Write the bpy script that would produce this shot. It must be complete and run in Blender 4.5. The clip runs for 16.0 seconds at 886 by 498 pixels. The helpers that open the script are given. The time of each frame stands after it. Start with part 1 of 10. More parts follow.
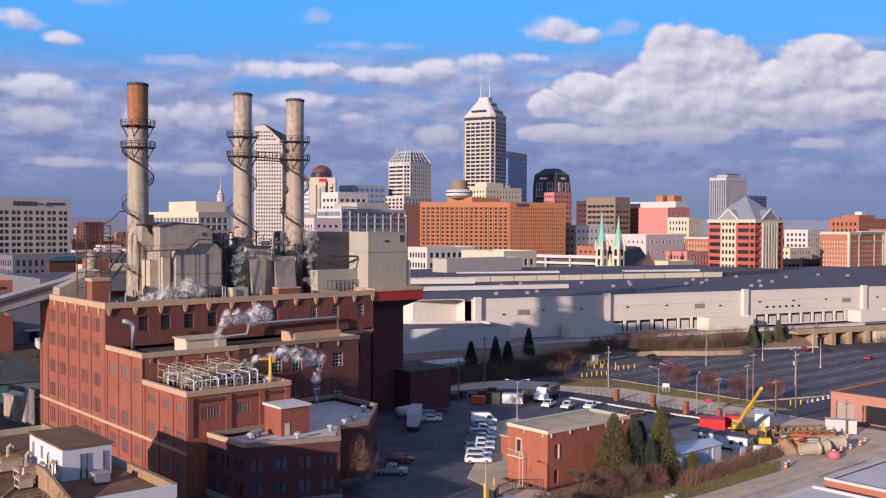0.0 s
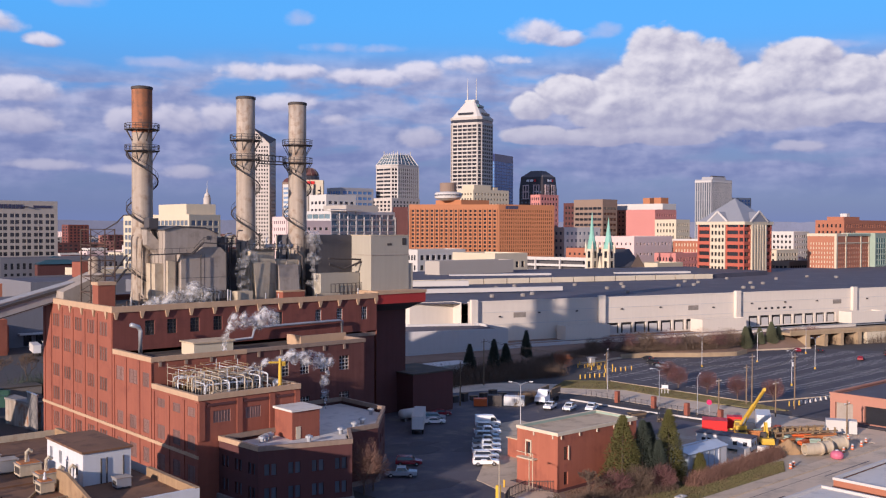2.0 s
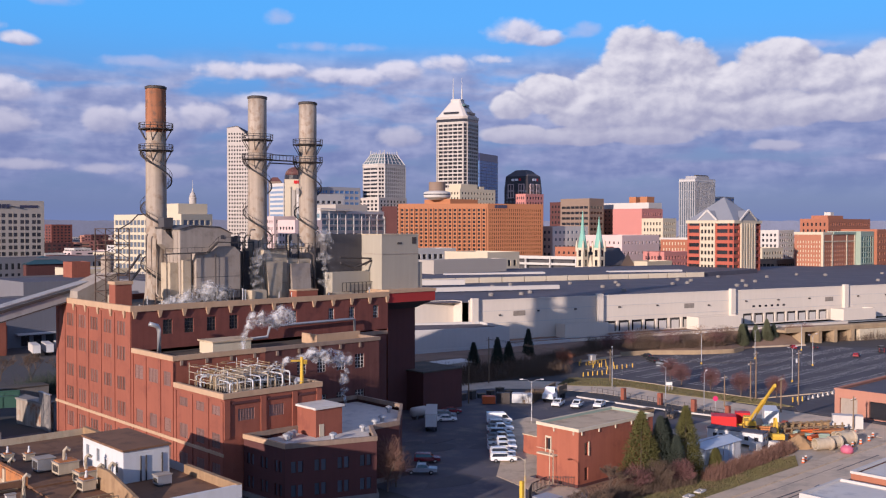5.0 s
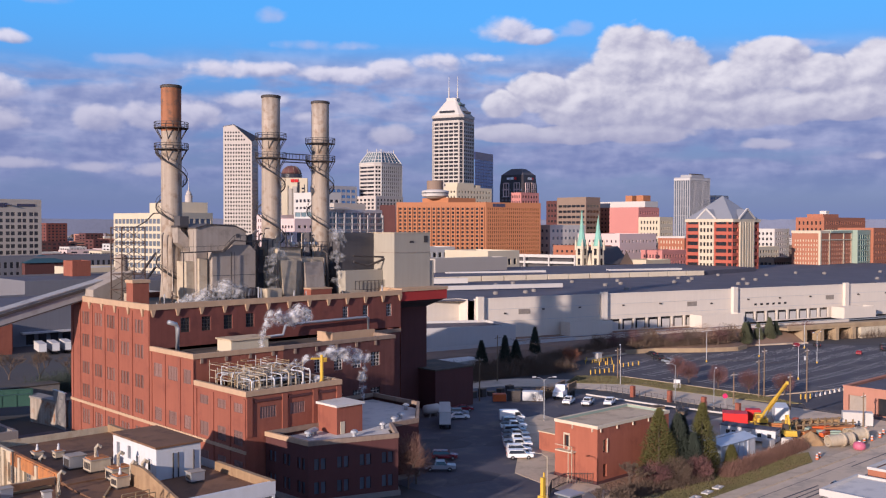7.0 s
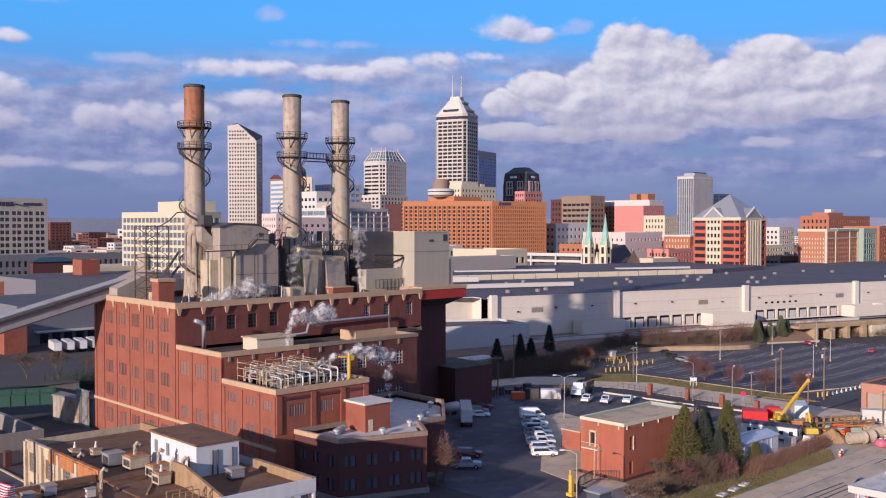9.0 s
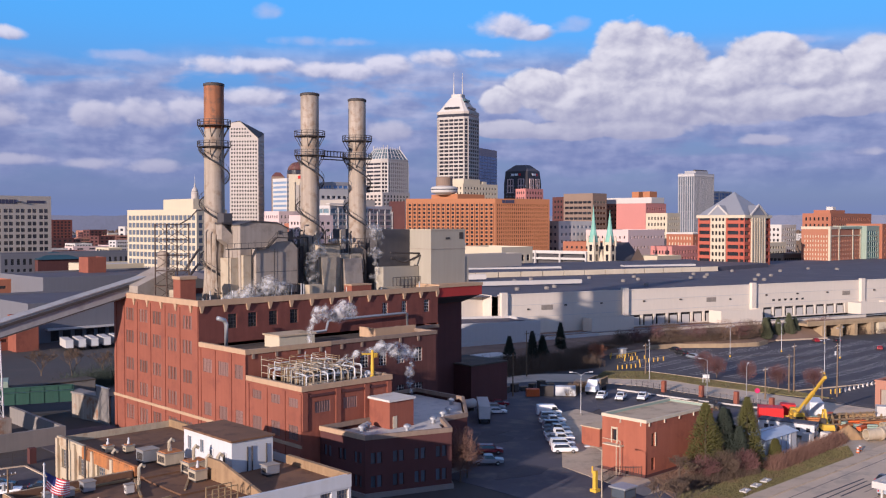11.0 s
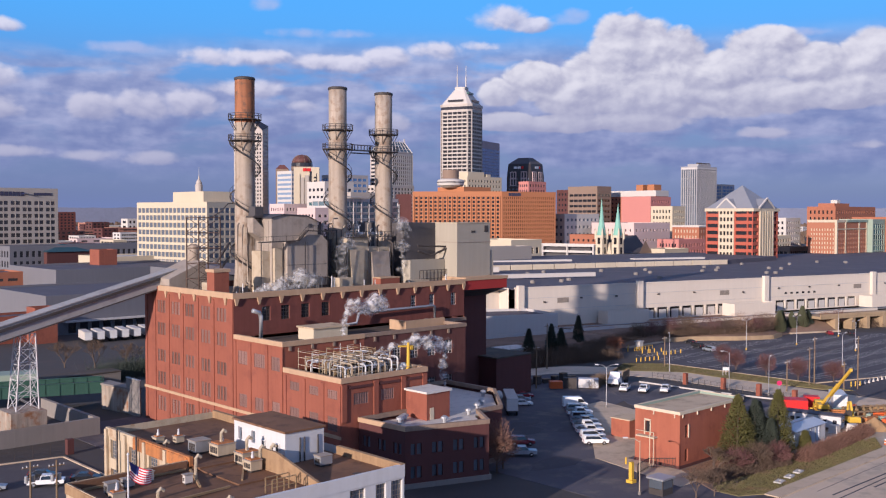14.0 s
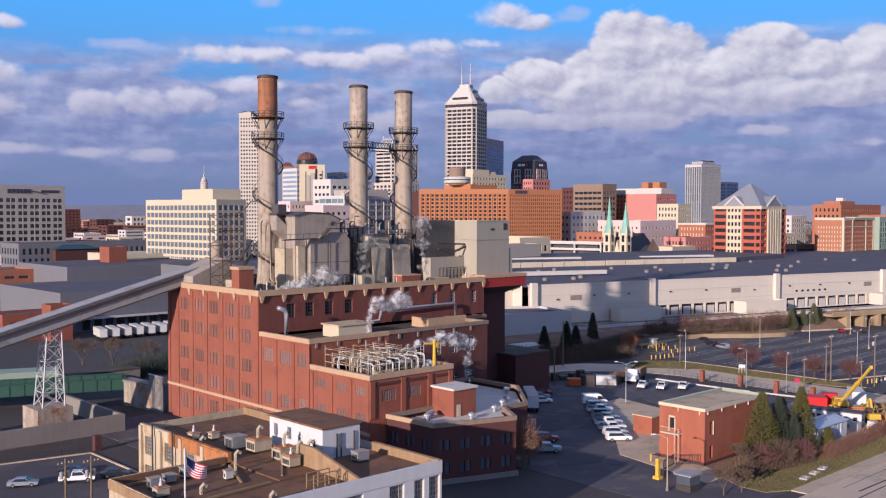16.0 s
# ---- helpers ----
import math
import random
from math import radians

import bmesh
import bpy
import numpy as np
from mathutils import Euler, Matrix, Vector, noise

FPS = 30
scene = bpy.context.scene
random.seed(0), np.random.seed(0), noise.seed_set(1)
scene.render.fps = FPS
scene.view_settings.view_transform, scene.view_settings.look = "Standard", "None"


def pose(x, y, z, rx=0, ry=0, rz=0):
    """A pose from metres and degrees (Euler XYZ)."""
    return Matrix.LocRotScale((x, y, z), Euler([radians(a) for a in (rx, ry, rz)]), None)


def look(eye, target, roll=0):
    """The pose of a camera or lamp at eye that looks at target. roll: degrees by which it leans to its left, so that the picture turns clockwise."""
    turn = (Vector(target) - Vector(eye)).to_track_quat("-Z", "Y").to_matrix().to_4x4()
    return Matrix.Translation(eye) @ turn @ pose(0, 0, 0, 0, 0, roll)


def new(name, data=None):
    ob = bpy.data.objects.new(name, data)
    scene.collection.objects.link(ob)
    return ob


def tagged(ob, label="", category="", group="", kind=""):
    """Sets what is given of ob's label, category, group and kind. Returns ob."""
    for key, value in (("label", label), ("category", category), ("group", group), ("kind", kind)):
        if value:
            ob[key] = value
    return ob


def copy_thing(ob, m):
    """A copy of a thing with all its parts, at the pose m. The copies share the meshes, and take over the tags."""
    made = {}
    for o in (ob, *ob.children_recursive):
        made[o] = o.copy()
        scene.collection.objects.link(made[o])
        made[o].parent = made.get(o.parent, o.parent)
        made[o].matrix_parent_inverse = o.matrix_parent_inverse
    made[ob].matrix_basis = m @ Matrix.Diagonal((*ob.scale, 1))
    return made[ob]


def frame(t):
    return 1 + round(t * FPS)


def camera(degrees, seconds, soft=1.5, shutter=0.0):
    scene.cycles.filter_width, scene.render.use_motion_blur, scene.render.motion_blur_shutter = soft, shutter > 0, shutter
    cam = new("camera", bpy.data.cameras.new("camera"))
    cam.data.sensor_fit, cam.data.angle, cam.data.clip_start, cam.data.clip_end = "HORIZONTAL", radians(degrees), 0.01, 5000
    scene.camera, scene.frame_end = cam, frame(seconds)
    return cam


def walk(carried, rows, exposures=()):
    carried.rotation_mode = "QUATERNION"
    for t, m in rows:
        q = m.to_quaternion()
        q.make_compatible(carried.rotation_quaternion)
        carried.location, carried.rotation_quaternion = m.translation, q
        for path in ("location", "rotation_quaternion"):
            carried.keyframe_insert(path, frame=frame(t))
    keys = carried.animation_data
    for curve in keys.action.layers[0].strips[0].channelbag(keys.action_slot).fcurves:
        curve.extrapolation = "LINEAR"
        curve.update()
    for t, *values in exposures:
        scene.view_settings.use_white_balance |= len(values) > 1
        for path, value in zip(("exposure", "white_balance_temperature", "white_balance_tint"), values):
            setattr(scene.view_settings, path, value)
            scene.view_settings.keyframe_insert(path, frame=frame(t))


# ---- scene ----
cam = camera(49.0, 16.0, soft=1.2)
METRES, EYE, TILT, LEAN, TURN = 37.1, 43.5, 0.0, 0.0, -40.6
ROWS = [
    (0.0, 0.0, 0.0, 0.0, 0.01, -1.34, -0.27),
    (0.5, -0.0292, -0.0042, 0.0009, -0.24, -1.3, -0.25),
    (1.0, -0.0587, -0.0088, 0.0026, -0.48, -1.25, -0.22),
    (1.5, -0.0883, -0.0146, 0.0048, -0.7, -1.24, -0.19),
    (2.0, -0.1198, -0.0198, 0.0051, -0.97, -1.21, -0.18),
    (2.5, -0.1511, -0.0258, 0.0059, -1.2, -1.21, -0.15),
    (3.0, -0.182, -0.0323, 0.0065, -1.38, -1.21, -0.14),
    (3.5, -0.2126, -0.0388, 0.006, -1.54, -1.2, -0.12),
    (4.0, -0.2436, -0.0451, 0.0044, -1.77, -1.21, -0.1),
    (6.5, -0.4046, -0.0752, 0.0022, -2.51, -1.31, -0.09),
    (7.0, -0.4358, -0.0812, 0.0023, -2.61, -1.33, -0.08),
    (7.5, -0.4687, -0.0861, 0.0029, -2.64, -1.35, -0.06),
    (8.0, -0.5003, -0.0912, 0.0029, -2.63, -1.37, -0.04),
    (8.5, -0.5304, -0.0958, 0.0031, -2.61, -1.39, -0.04),
    (9.0, -0.5613, -0.1003, 0.0031, -2.61, -1.41, -0.03),
    (11.5, -0.7107, -0.1284, 0.0061, -2.8, -1.62, -0.04),
    (12.0, -0.7404, -0.1349, 0.0065, -2.86, -1.69, -0.06),
    (12.5, -0.7708, -0.1414, 0.007, -2.92, -1.77, -0.07),
    (13.0, -0.801, -0.1465, 0.0085, -2.91, -1.87, -0.07),
    (13.5, -0.8311, -0.1505, 0.0092, -2.89, -1.94, -0.08),
    (14.0, -0.8619, -0.1552, 0.0108, -2.87, -2.0, -0.1),
    (14.5, -0.8932, -0.1601, 0.0122, -2.87, -2.04, -0.12),
    (15.0, -0.924, -0.1653, 0.0126, -2.86, -2.08, -0.13),
    (15.5, -0.9542, -0.1698, 0.0124, -2.83, -2.13, -0.12),
    (16.0, -0.9837, -0.1756, 0.0128, -2.82, -2.15, -0.13),
]
EXPOSURES = [(0.0, 0.2, 6150.0, 19.0), (6.5, 0.18, 6100.0, 19.0), (16.0, 0.18, 6000.0, 18.0)]
walk(cam, [(t, pose(0, 0, EYE, TILT, LEAN, TURN) @ pose(METRES * x, METRES * y, METRES * z, 90 + pitch, roll, yaw)) for t, x, y, z, yaw, pitch, roll in ROWS], EXPOSURES)

# ---- light ----
SUN_AZ, SUN_EL = 256.5, 12.6          # compass bearing and height of the sun, degrees
sun_data = bpy.data.lights.new("sun", "SUN")
sun_data.energy, sun_data.angle, sun_data.color = 5.1, radians(0.6), (1.0, 0.83, 0.66)
sun = new("sun", sun_data)
to_sun = Vector((math.sin(radians(SUN_AZ)) * math.cos(radians(SUN_EL)),
                 math.cos(radians(SUN_AZ)) * math.cos(radians(SUN_EL)), math.sin(radians(SUN_EL))))
sun.matrix_world = look(to_sun * 300, (0, 0, 0))


class Nodes:
    """Short hand for building a node tree."""

    def __init__(self, tree):
        self.t = tree
        tree.nodes.clear()

    def n(self, kind, **kw):
        node = self.t.nodes.new(kind)
        for k, v in kw.items():
            if k == "op":
                node.operation = v
            elif k == "blend":
                node.blend_type = v
            elif k == "clamp":
                node.use_clamp = v
        return node

    def link(self, a, b):
        self.t.links.new(a, b)

    def put(self, sock, v):
        if hasattr(v, "is_linked"):
            self.link(v, sock)
        else:
            sock.default_value = v

    def math(self, op, a, b=0.0, clamp=False):
        node = self.n("ShaderNodeMath", op=op, clamp=clamp)
        self.put(node.inputs[0], a)
        self.put(node.inputs[1], b)
        return node.outputs[0]

    def noise(self, vec, scale, detail=4.0, rough=0.55, warp=0.0):
        node = self.n("ShaderNodeTexNoise")
        self.put(node.inputs["Vector"], vec)
        node.inputs["Scale"].default_value = scale
        node.inputs["Detail"].default_value = detail
        node.inputs["Roughness"].default_value = rough
        node.inputs["Distortion"].default_value = warp
        return node.outputs["Fac"]

    def ramp(self, fac, lo, hi, a=0.0, b=1.0):
        node = self.n("ShaderNodeMapRange")
        node.interpolation_type = "SMOOTHSTEP"
        self.put(node.inputs[0], fac)
        for i, v in enumerate((lo, hi, a, b)):
            self.put(node.inputs[i + 1], v)
        return node.outputs[0]

    def mix(self, fac, a, b, blend="MIX"):
        node = self.n("ShaderNodeMixRGB", blend=blend)
        self.put(node.inputs[0], fac)
        self.put(node.inputs[1], a if hasattr(a, "is_linked") else (*a, 1))
        self.put(node.inputs[2], b if hasattr(b, "is_linked") else (*b, 1))
        return node.outputs[0]

    def combine(self, x, y, z):
        node = self.n("ShaderNodeCombineXYZ")
        for i, v in enumerate((x, y, z)):
            self.put(node.inputs[i], v)
        return node.outputs[0]


def make_world():
    """Nishita sky with heaped cumulus and grey cloud decks over it, by bearing and height in degrees."""
    world = bpy.data.worlds.new("sky")
    scene.world = world
    world.use_nodes = True
    g = Nodes(world.node_tree)
    coord = g.n("ShaderNodeTexCoord").outputs["Generated"]
    sep = g.n("ShaderNodeSeparateXYZ")
    g.link(coord, sep.inputs[0])
    x, y, z = sep.outputs
    az = g.math("MULTIPLY", g.math("ARCTAN2", x, y), 57.2958)
    el = g.math("MULTIPLY", g.math("ARCSINE", z), 57.2958)
    sky = g.n("ShaderNodeTexSky")
    sky.sky_type = "NISHITA"
    sky.sun_disc = False
    sky.sun_elevation = radians(SUN_EL)
    sky.sun_rotation = radians(SUN_AZ)
    # clouds as heaps: bearing, height, half width, half height
    cumulus = [(54.3, 9.2, 2.9, 2.5), (52.0, 7.6, 2.2, 2.1), (56.6, 8.7, 2.6, 2.0), (61.6, 8.8, 2.6, 1.9), (59.2, 7.8, 2.8, 1.7), (64.6, 8.1, 2.6, 1.4),
               (67.2, 8.6, 2.2, 1.6), (48.9, 7.6, 2.1, 1.5), (46.8, 7.0, 1.5, 1.0), (51.0, 6.6, 2.6, 1.5), (55.4, 6.6, 4.4, 1.8), (60.6, 6.6, 4.6, 1.5), (66.0, 6.8, 4.0, 1.4),
               (71.0, 7.6, 4.0, 2.0), (47.2, 5.4, 2.4, 0.75), (50.6, 5.3, 3.2, 0.8), (54.6, 5.4, 3.4, 0.85)]
    fair = [(46.8, 11.2, 2.1, 0.95), (48.3, 10.9, 1.7, 0.6), (40.2, 9.1, 1.7, 0.8), (43.2, 9.5, 2.2, 0.75), (45.4, 9.8, 1.5, 0.5), (37.4, 8.7, 2.6, 0.6), (31.2, 8.9, 3.2, 0.7),
            (24.0, 5.8, 1.7, 0.95), (26.4, 6.0, 2.0, 1.0), (28.9, 6.1, 2.0, 1.0), (32.4, 7.2, 2.2, 0.75), (40.2, 5.3, 1.4, 0.75), (19.6, 3.4, 2.4, 0.45), (24.0, 3.25, 2.0, 0.45), (26.6, 3.1, 2.0, 0.5),
            (17.0, 10.7, 1.6, 0.8), (19.2, 10.0, 1.4, 0.5), (17.8, 7.3, 2.6, 0.9), (18.2, 5.7, 2.2, 1.0), (61.6, 4.6, 1.6, 0.4), (67.0, 3.8, 1.2, 0.35), (35.4, 6.2, 1.2, 0.5)]
    thin = [(63.4, 10.0, 2.4, 0.35), (21.0, 12.3, 1.7, 0.6), (33.2, 12.0, 1.1, 0.6), (50.8, 11.3, 1.2, 0.55), (36.0, 10.4, 3.4, 0.4), (25.6, 9.2, 3.0, 0.4), (63.5, 13.2, 2.0, 0.4)]

    def billow(p):
        """Rounded heaps at several sizes, roughened a little."""
        total = g.math("MULTIPLY", g.math("SUBTRACT", g.noise(p, 0.5, 5.0, 0.55, 0.3), 0.5), 1.1)
        warp = g.n("ShaderNodeVectorMath", op="ADD")
        g.link(p, warp.inputs[0])
        k = g.math("MULTIPLY", g.noise(p, 0.7, 3.0), 0.9)
        g.link(g.combine(k, g.math("MULTIPLY", k, -0.8), 0.0), warp.inputs[1])
        for size, share in ((0.42, 0.75), (1.0, 0.36), (2.4, 0.15)):
            node = g.n("ShaderNodeTexVoronoi")
            node.feature = "SMOOTH_F1"
            node.inputs["Scale"].default_value = size
            node.inputs["Smoothness"].default_value = 0.5
            g.link(warp.outputs[0], node.inputs["Vector"])
            total = g.math("ADD", total, g.math("MULTIPLY", g.math("SUBTRACT", 0.40, node.outputs["Distance"]), share))
        return total

    def heaps(a, e, banks, flat):
        """How deep the place lies inside the nearest heap; heaps have flat bases."""
        field = None
        for b, h, w, t in banks:
            u = g.math("DIVIDE", g.math("SUBTRACT", a, b), w)
            v = g.math("DIVIDE", g.math("SUBTRACT", e, h), t)
            s = g.math("MAXIMUM", v, g.math("MULTIPLY", v, -flat))
            r = g.math("SUBTRACT", 1.0, g.math("ADD", g.math("MULTIPLY", u, u), g.math("MULTIPLY", s, s)))
            field = r if field is None else g.math("MAXIMUM", field, r)
        return g.math("MAXIMUM", field, -3.0)

    uv = g.combine(az, g.math("MULTIPLY", el, 1.4), 0.0)
    az2, el2 = g.math("SUBTRACT", az, 0.32), g.math("ADD", el, 0.34)
    uv2 = g.combine(az2, g.math("MULTIPLY", el2, 1.4), 0.0)
    rough, rough2 = billow(uv), billow(uv2)
    relief = g.math("SUBTRACT", rough, rough2)
    low = g.ramp(el, 2.0, 9.0)

    # clear air: deep blue above, slate towards the horizon
    tone = g.n("ShaderNodeMixRGB", blend="MULTIPLY")
    tone.inputs[0].default_value = 1.0
    g.link(sky.outputs[0], tone.inputs[1])
    tone.inputs[2].default_value = (0.105, 0.125, 0.16, 1)
    clear = g.mix(g.ramp(el, 3.5, 12.5), (0.115, 0.165, 0.35), (0.06, 0.37, 0.80))
    clear = g.mix(g.ramp(el, 14.0, 40.0), clear, (0.07, 0.14, 0.32))
    out = g.mix(0.85, tone.outputs[0], clear)
    # grey deck: long soft rolls, thickest between the heaps
    roll = g.combine(g.math("MULTIPLY", az, 0.55), g.math("MULTIPLY", el, 1.9), 3.7)
    deck = g.noise(roll, 0.36, 4.0, 0.5, 0.2)
    drop = g.ramp(az, 22.0, 33.0, 1.0, 0.0)
    belt = g.math("MULTIPLY", g.ramp(el, 1.2, 3.6), g.ramp(g.math("ADD", el, drop), 8.4, 10.8, 1.0, 0.0))
    cover = g.math("MULTIPLY", g.ramp(deck, 0.30, 0.52), belt)
    shade = g.ramp(g.math("ADD", g.math("MULTIPLY", relief, 0.45), g.noise(roll, 0.55, 3.5, 0.5, 0.2)), 0.2, 0.9)
    grey = g.mix(low, g.mix(shade, (0.15, 0.19, 0.36), (0.30, 0.33, 0.49)), g.mix(shade, (0.22, 0.26, 0.43), (0.46, 0.48, 0.60)))
    out = g.mix(g.math("MULTIPLY", cover, 0.92), out, grey)
    out = g.mix(g.math("MULTIPLY", g.ramp(el, -0.5, 1.6, 1.0, 0.0), 0.55), out, (0.18, 0.235, 0.42))

    # thin wisps, fair-weather puffs, then the great cumulus in front
    for banks, flat, amount, edge, dark, bright, hold in (
            (thin, 1.2, 1.6, (-0.2, 1.1), (0.40, 0.43, 0.58), (0.50, 0.50, 0.62), 0.5),
            (fair, 1.35, 1.35, (-0.25, 0.65), (0.32, 0.34, 0.47), (0.66, 0.645, 0.69), 0.92),
            (cumulus, 1.25, 0.72, (-0.05, 0.30), (0.335, 0.34, 0.44), (0.70, 0.685, 0.69), 1.0)):
        f, f2 = heaps(az, el, banks, flat), heaps(az2, el2, banks, flat)
        dens = g.math("ADD", f, g.math("MULTIPLY", rough, amount))
        slope = g.math("ADD", g.math("MULTIPLY", g.math("SUBTRACT", f, f2), 0.55), g.math("MULTIPLY", relief, 0.85))
        lit = g.ramp(slope, -0.50, 0.52)
        body = g.mix(lit, dark, bright)
        body = g.mix(g.math("MULTIPLY", g.ramp(el, 4.4, 8.4, 0.85, 0.0), 0.8), body, (0.30, 0.31, 0.43))
        mask = g.math("MULTIPLY", g.ramp(dens, *edge), hold)
        out = g.mix(mask, out, body)
    # elsewhere the same kind of broken cloud goes on
    away = g.ramp(g.math("ABSOLUTE", g.math("SUBTRACT", az, 42.0)), 30.0, 42.0)
    other = g.math("MAXIMUM", away, g.ramp(el, 15.0, 22.0))
    broken = g.ramp(g.math("SUBTRACT", g.math("ADD", g.math("MULTIPLY", g.noise(uv, 0.055, 3.0), 3.2), rough), 1.6), -0.3, 0.4)
    out = g.mix(g.math("MULTIPLY", broken, other), out, (0.50, 0.45, 0.52))
    bg = g.n("ShaderNodeBackground")
    g.link(out, bg.inputs[0])
    bg.inputs[1].default_value = 1.0
    g.link(bg.outputs[0], g.n("ShaderNodeOutputWorld").inputs[0])


make_world()

# ---- materials ----


def mat(name, col, rough=0.85, metal=0.0, var=0.25, scale=0.6, fine=6.0, bump=0.15, streak=0.0, tint=None, rand=0.0, spec=0.3):
    """A weathered surface: base colour, blotches at two scales, run-off streaks, fine relief.
    tint: (colour, share) of stains; rand: change from piece to piece."""
    m = bpy.data.materials.new(name)
    m.use_nodes = True
    g = Nodes(m.node_tree)
    obj = g.n("ShaderNodeTexCoord").outputs["Object"]
    big = g.noise(obj, scale * 0.25, 5.0, 0.6)
    small = g.noise(obj, fine, 4.0, 0.6)
    v = g.math("ADD", g.math("MULTIPLY", g.math("SUBTRACT", big, 0.5), 2.2 * var), g.math("MULTIPLY", g.math("SUBTRACT", small, 0.5), 1.3 * var))
    if streak:
        mp = g.n("ShaderNodeMapping")
        g.link(obj, mp.inputs[0])
        mp.inputs["Scale"].default_value = (1.0, 1.0, 0.06)
        v = g.math("ADD", v, g.math("MULTIPLY", g.math("SUBTRACT", g.noise(mp.outputs[0], 1.1, 4.0), 0.5), 2.0 * streak))
    if rand:
        info = g.n("ShaderNodeObjectInfo").outputs["Random"]
        v = g.math("ADD", v, g.math("MULTIPLY", g.math("SUBTRACT", info, 0.5), rand))
    k = g.math("MAXIMUM", g.math("ADD", v, 1.0), 0.15)
    c = g.mix(1.0, col, g.combine(k, k, k), "MULTIPLY")
    if tint:
        c = g.mix(g.math("MULTIPLY", g.ramp(g.noise(obj, scale * 0.6, 6.0, 0.65), 0.48, 0.68), tint[1]), c, tint[0])
    b = g.n("ShaderNodeBsdfPrincipled")
    g.link(c, b.inputs["Base Color"])
    g.link(g.ramp(small, 0.2, 0.8, max(rough - 0.12, 0.03), min(rough + 0.1, 1.0)), b.inputs["Roughness"])
    b.inputs["Metallic"].default_value = metal
    b.inputs["Specular IOR Level"].default_value = spec
    if bump:
        bp = g.n("ShaderNodeBump")
        bp.inputs["Strength"].default_value = bump
        bp.inputs["Distance"].default_value = 0.05
        g.link(small, bp.inputs["Height"])
        g.link(bp.outputs[0], b.inputs["Normal"])
    g.link(b.outputs[0], g.n("ShaderNodeOutputMaterial").inputs[0])
    return m


def glass(name, col, rough=0.08, rand=0.6):
    """Window glass seen from outside: dark room behind, mirror-like skin."""
    return mat(name, col, rough=rough, var=0.25, scale=0.5, fine=1.5, bump=0.02, rand=rand, spec=0.8)


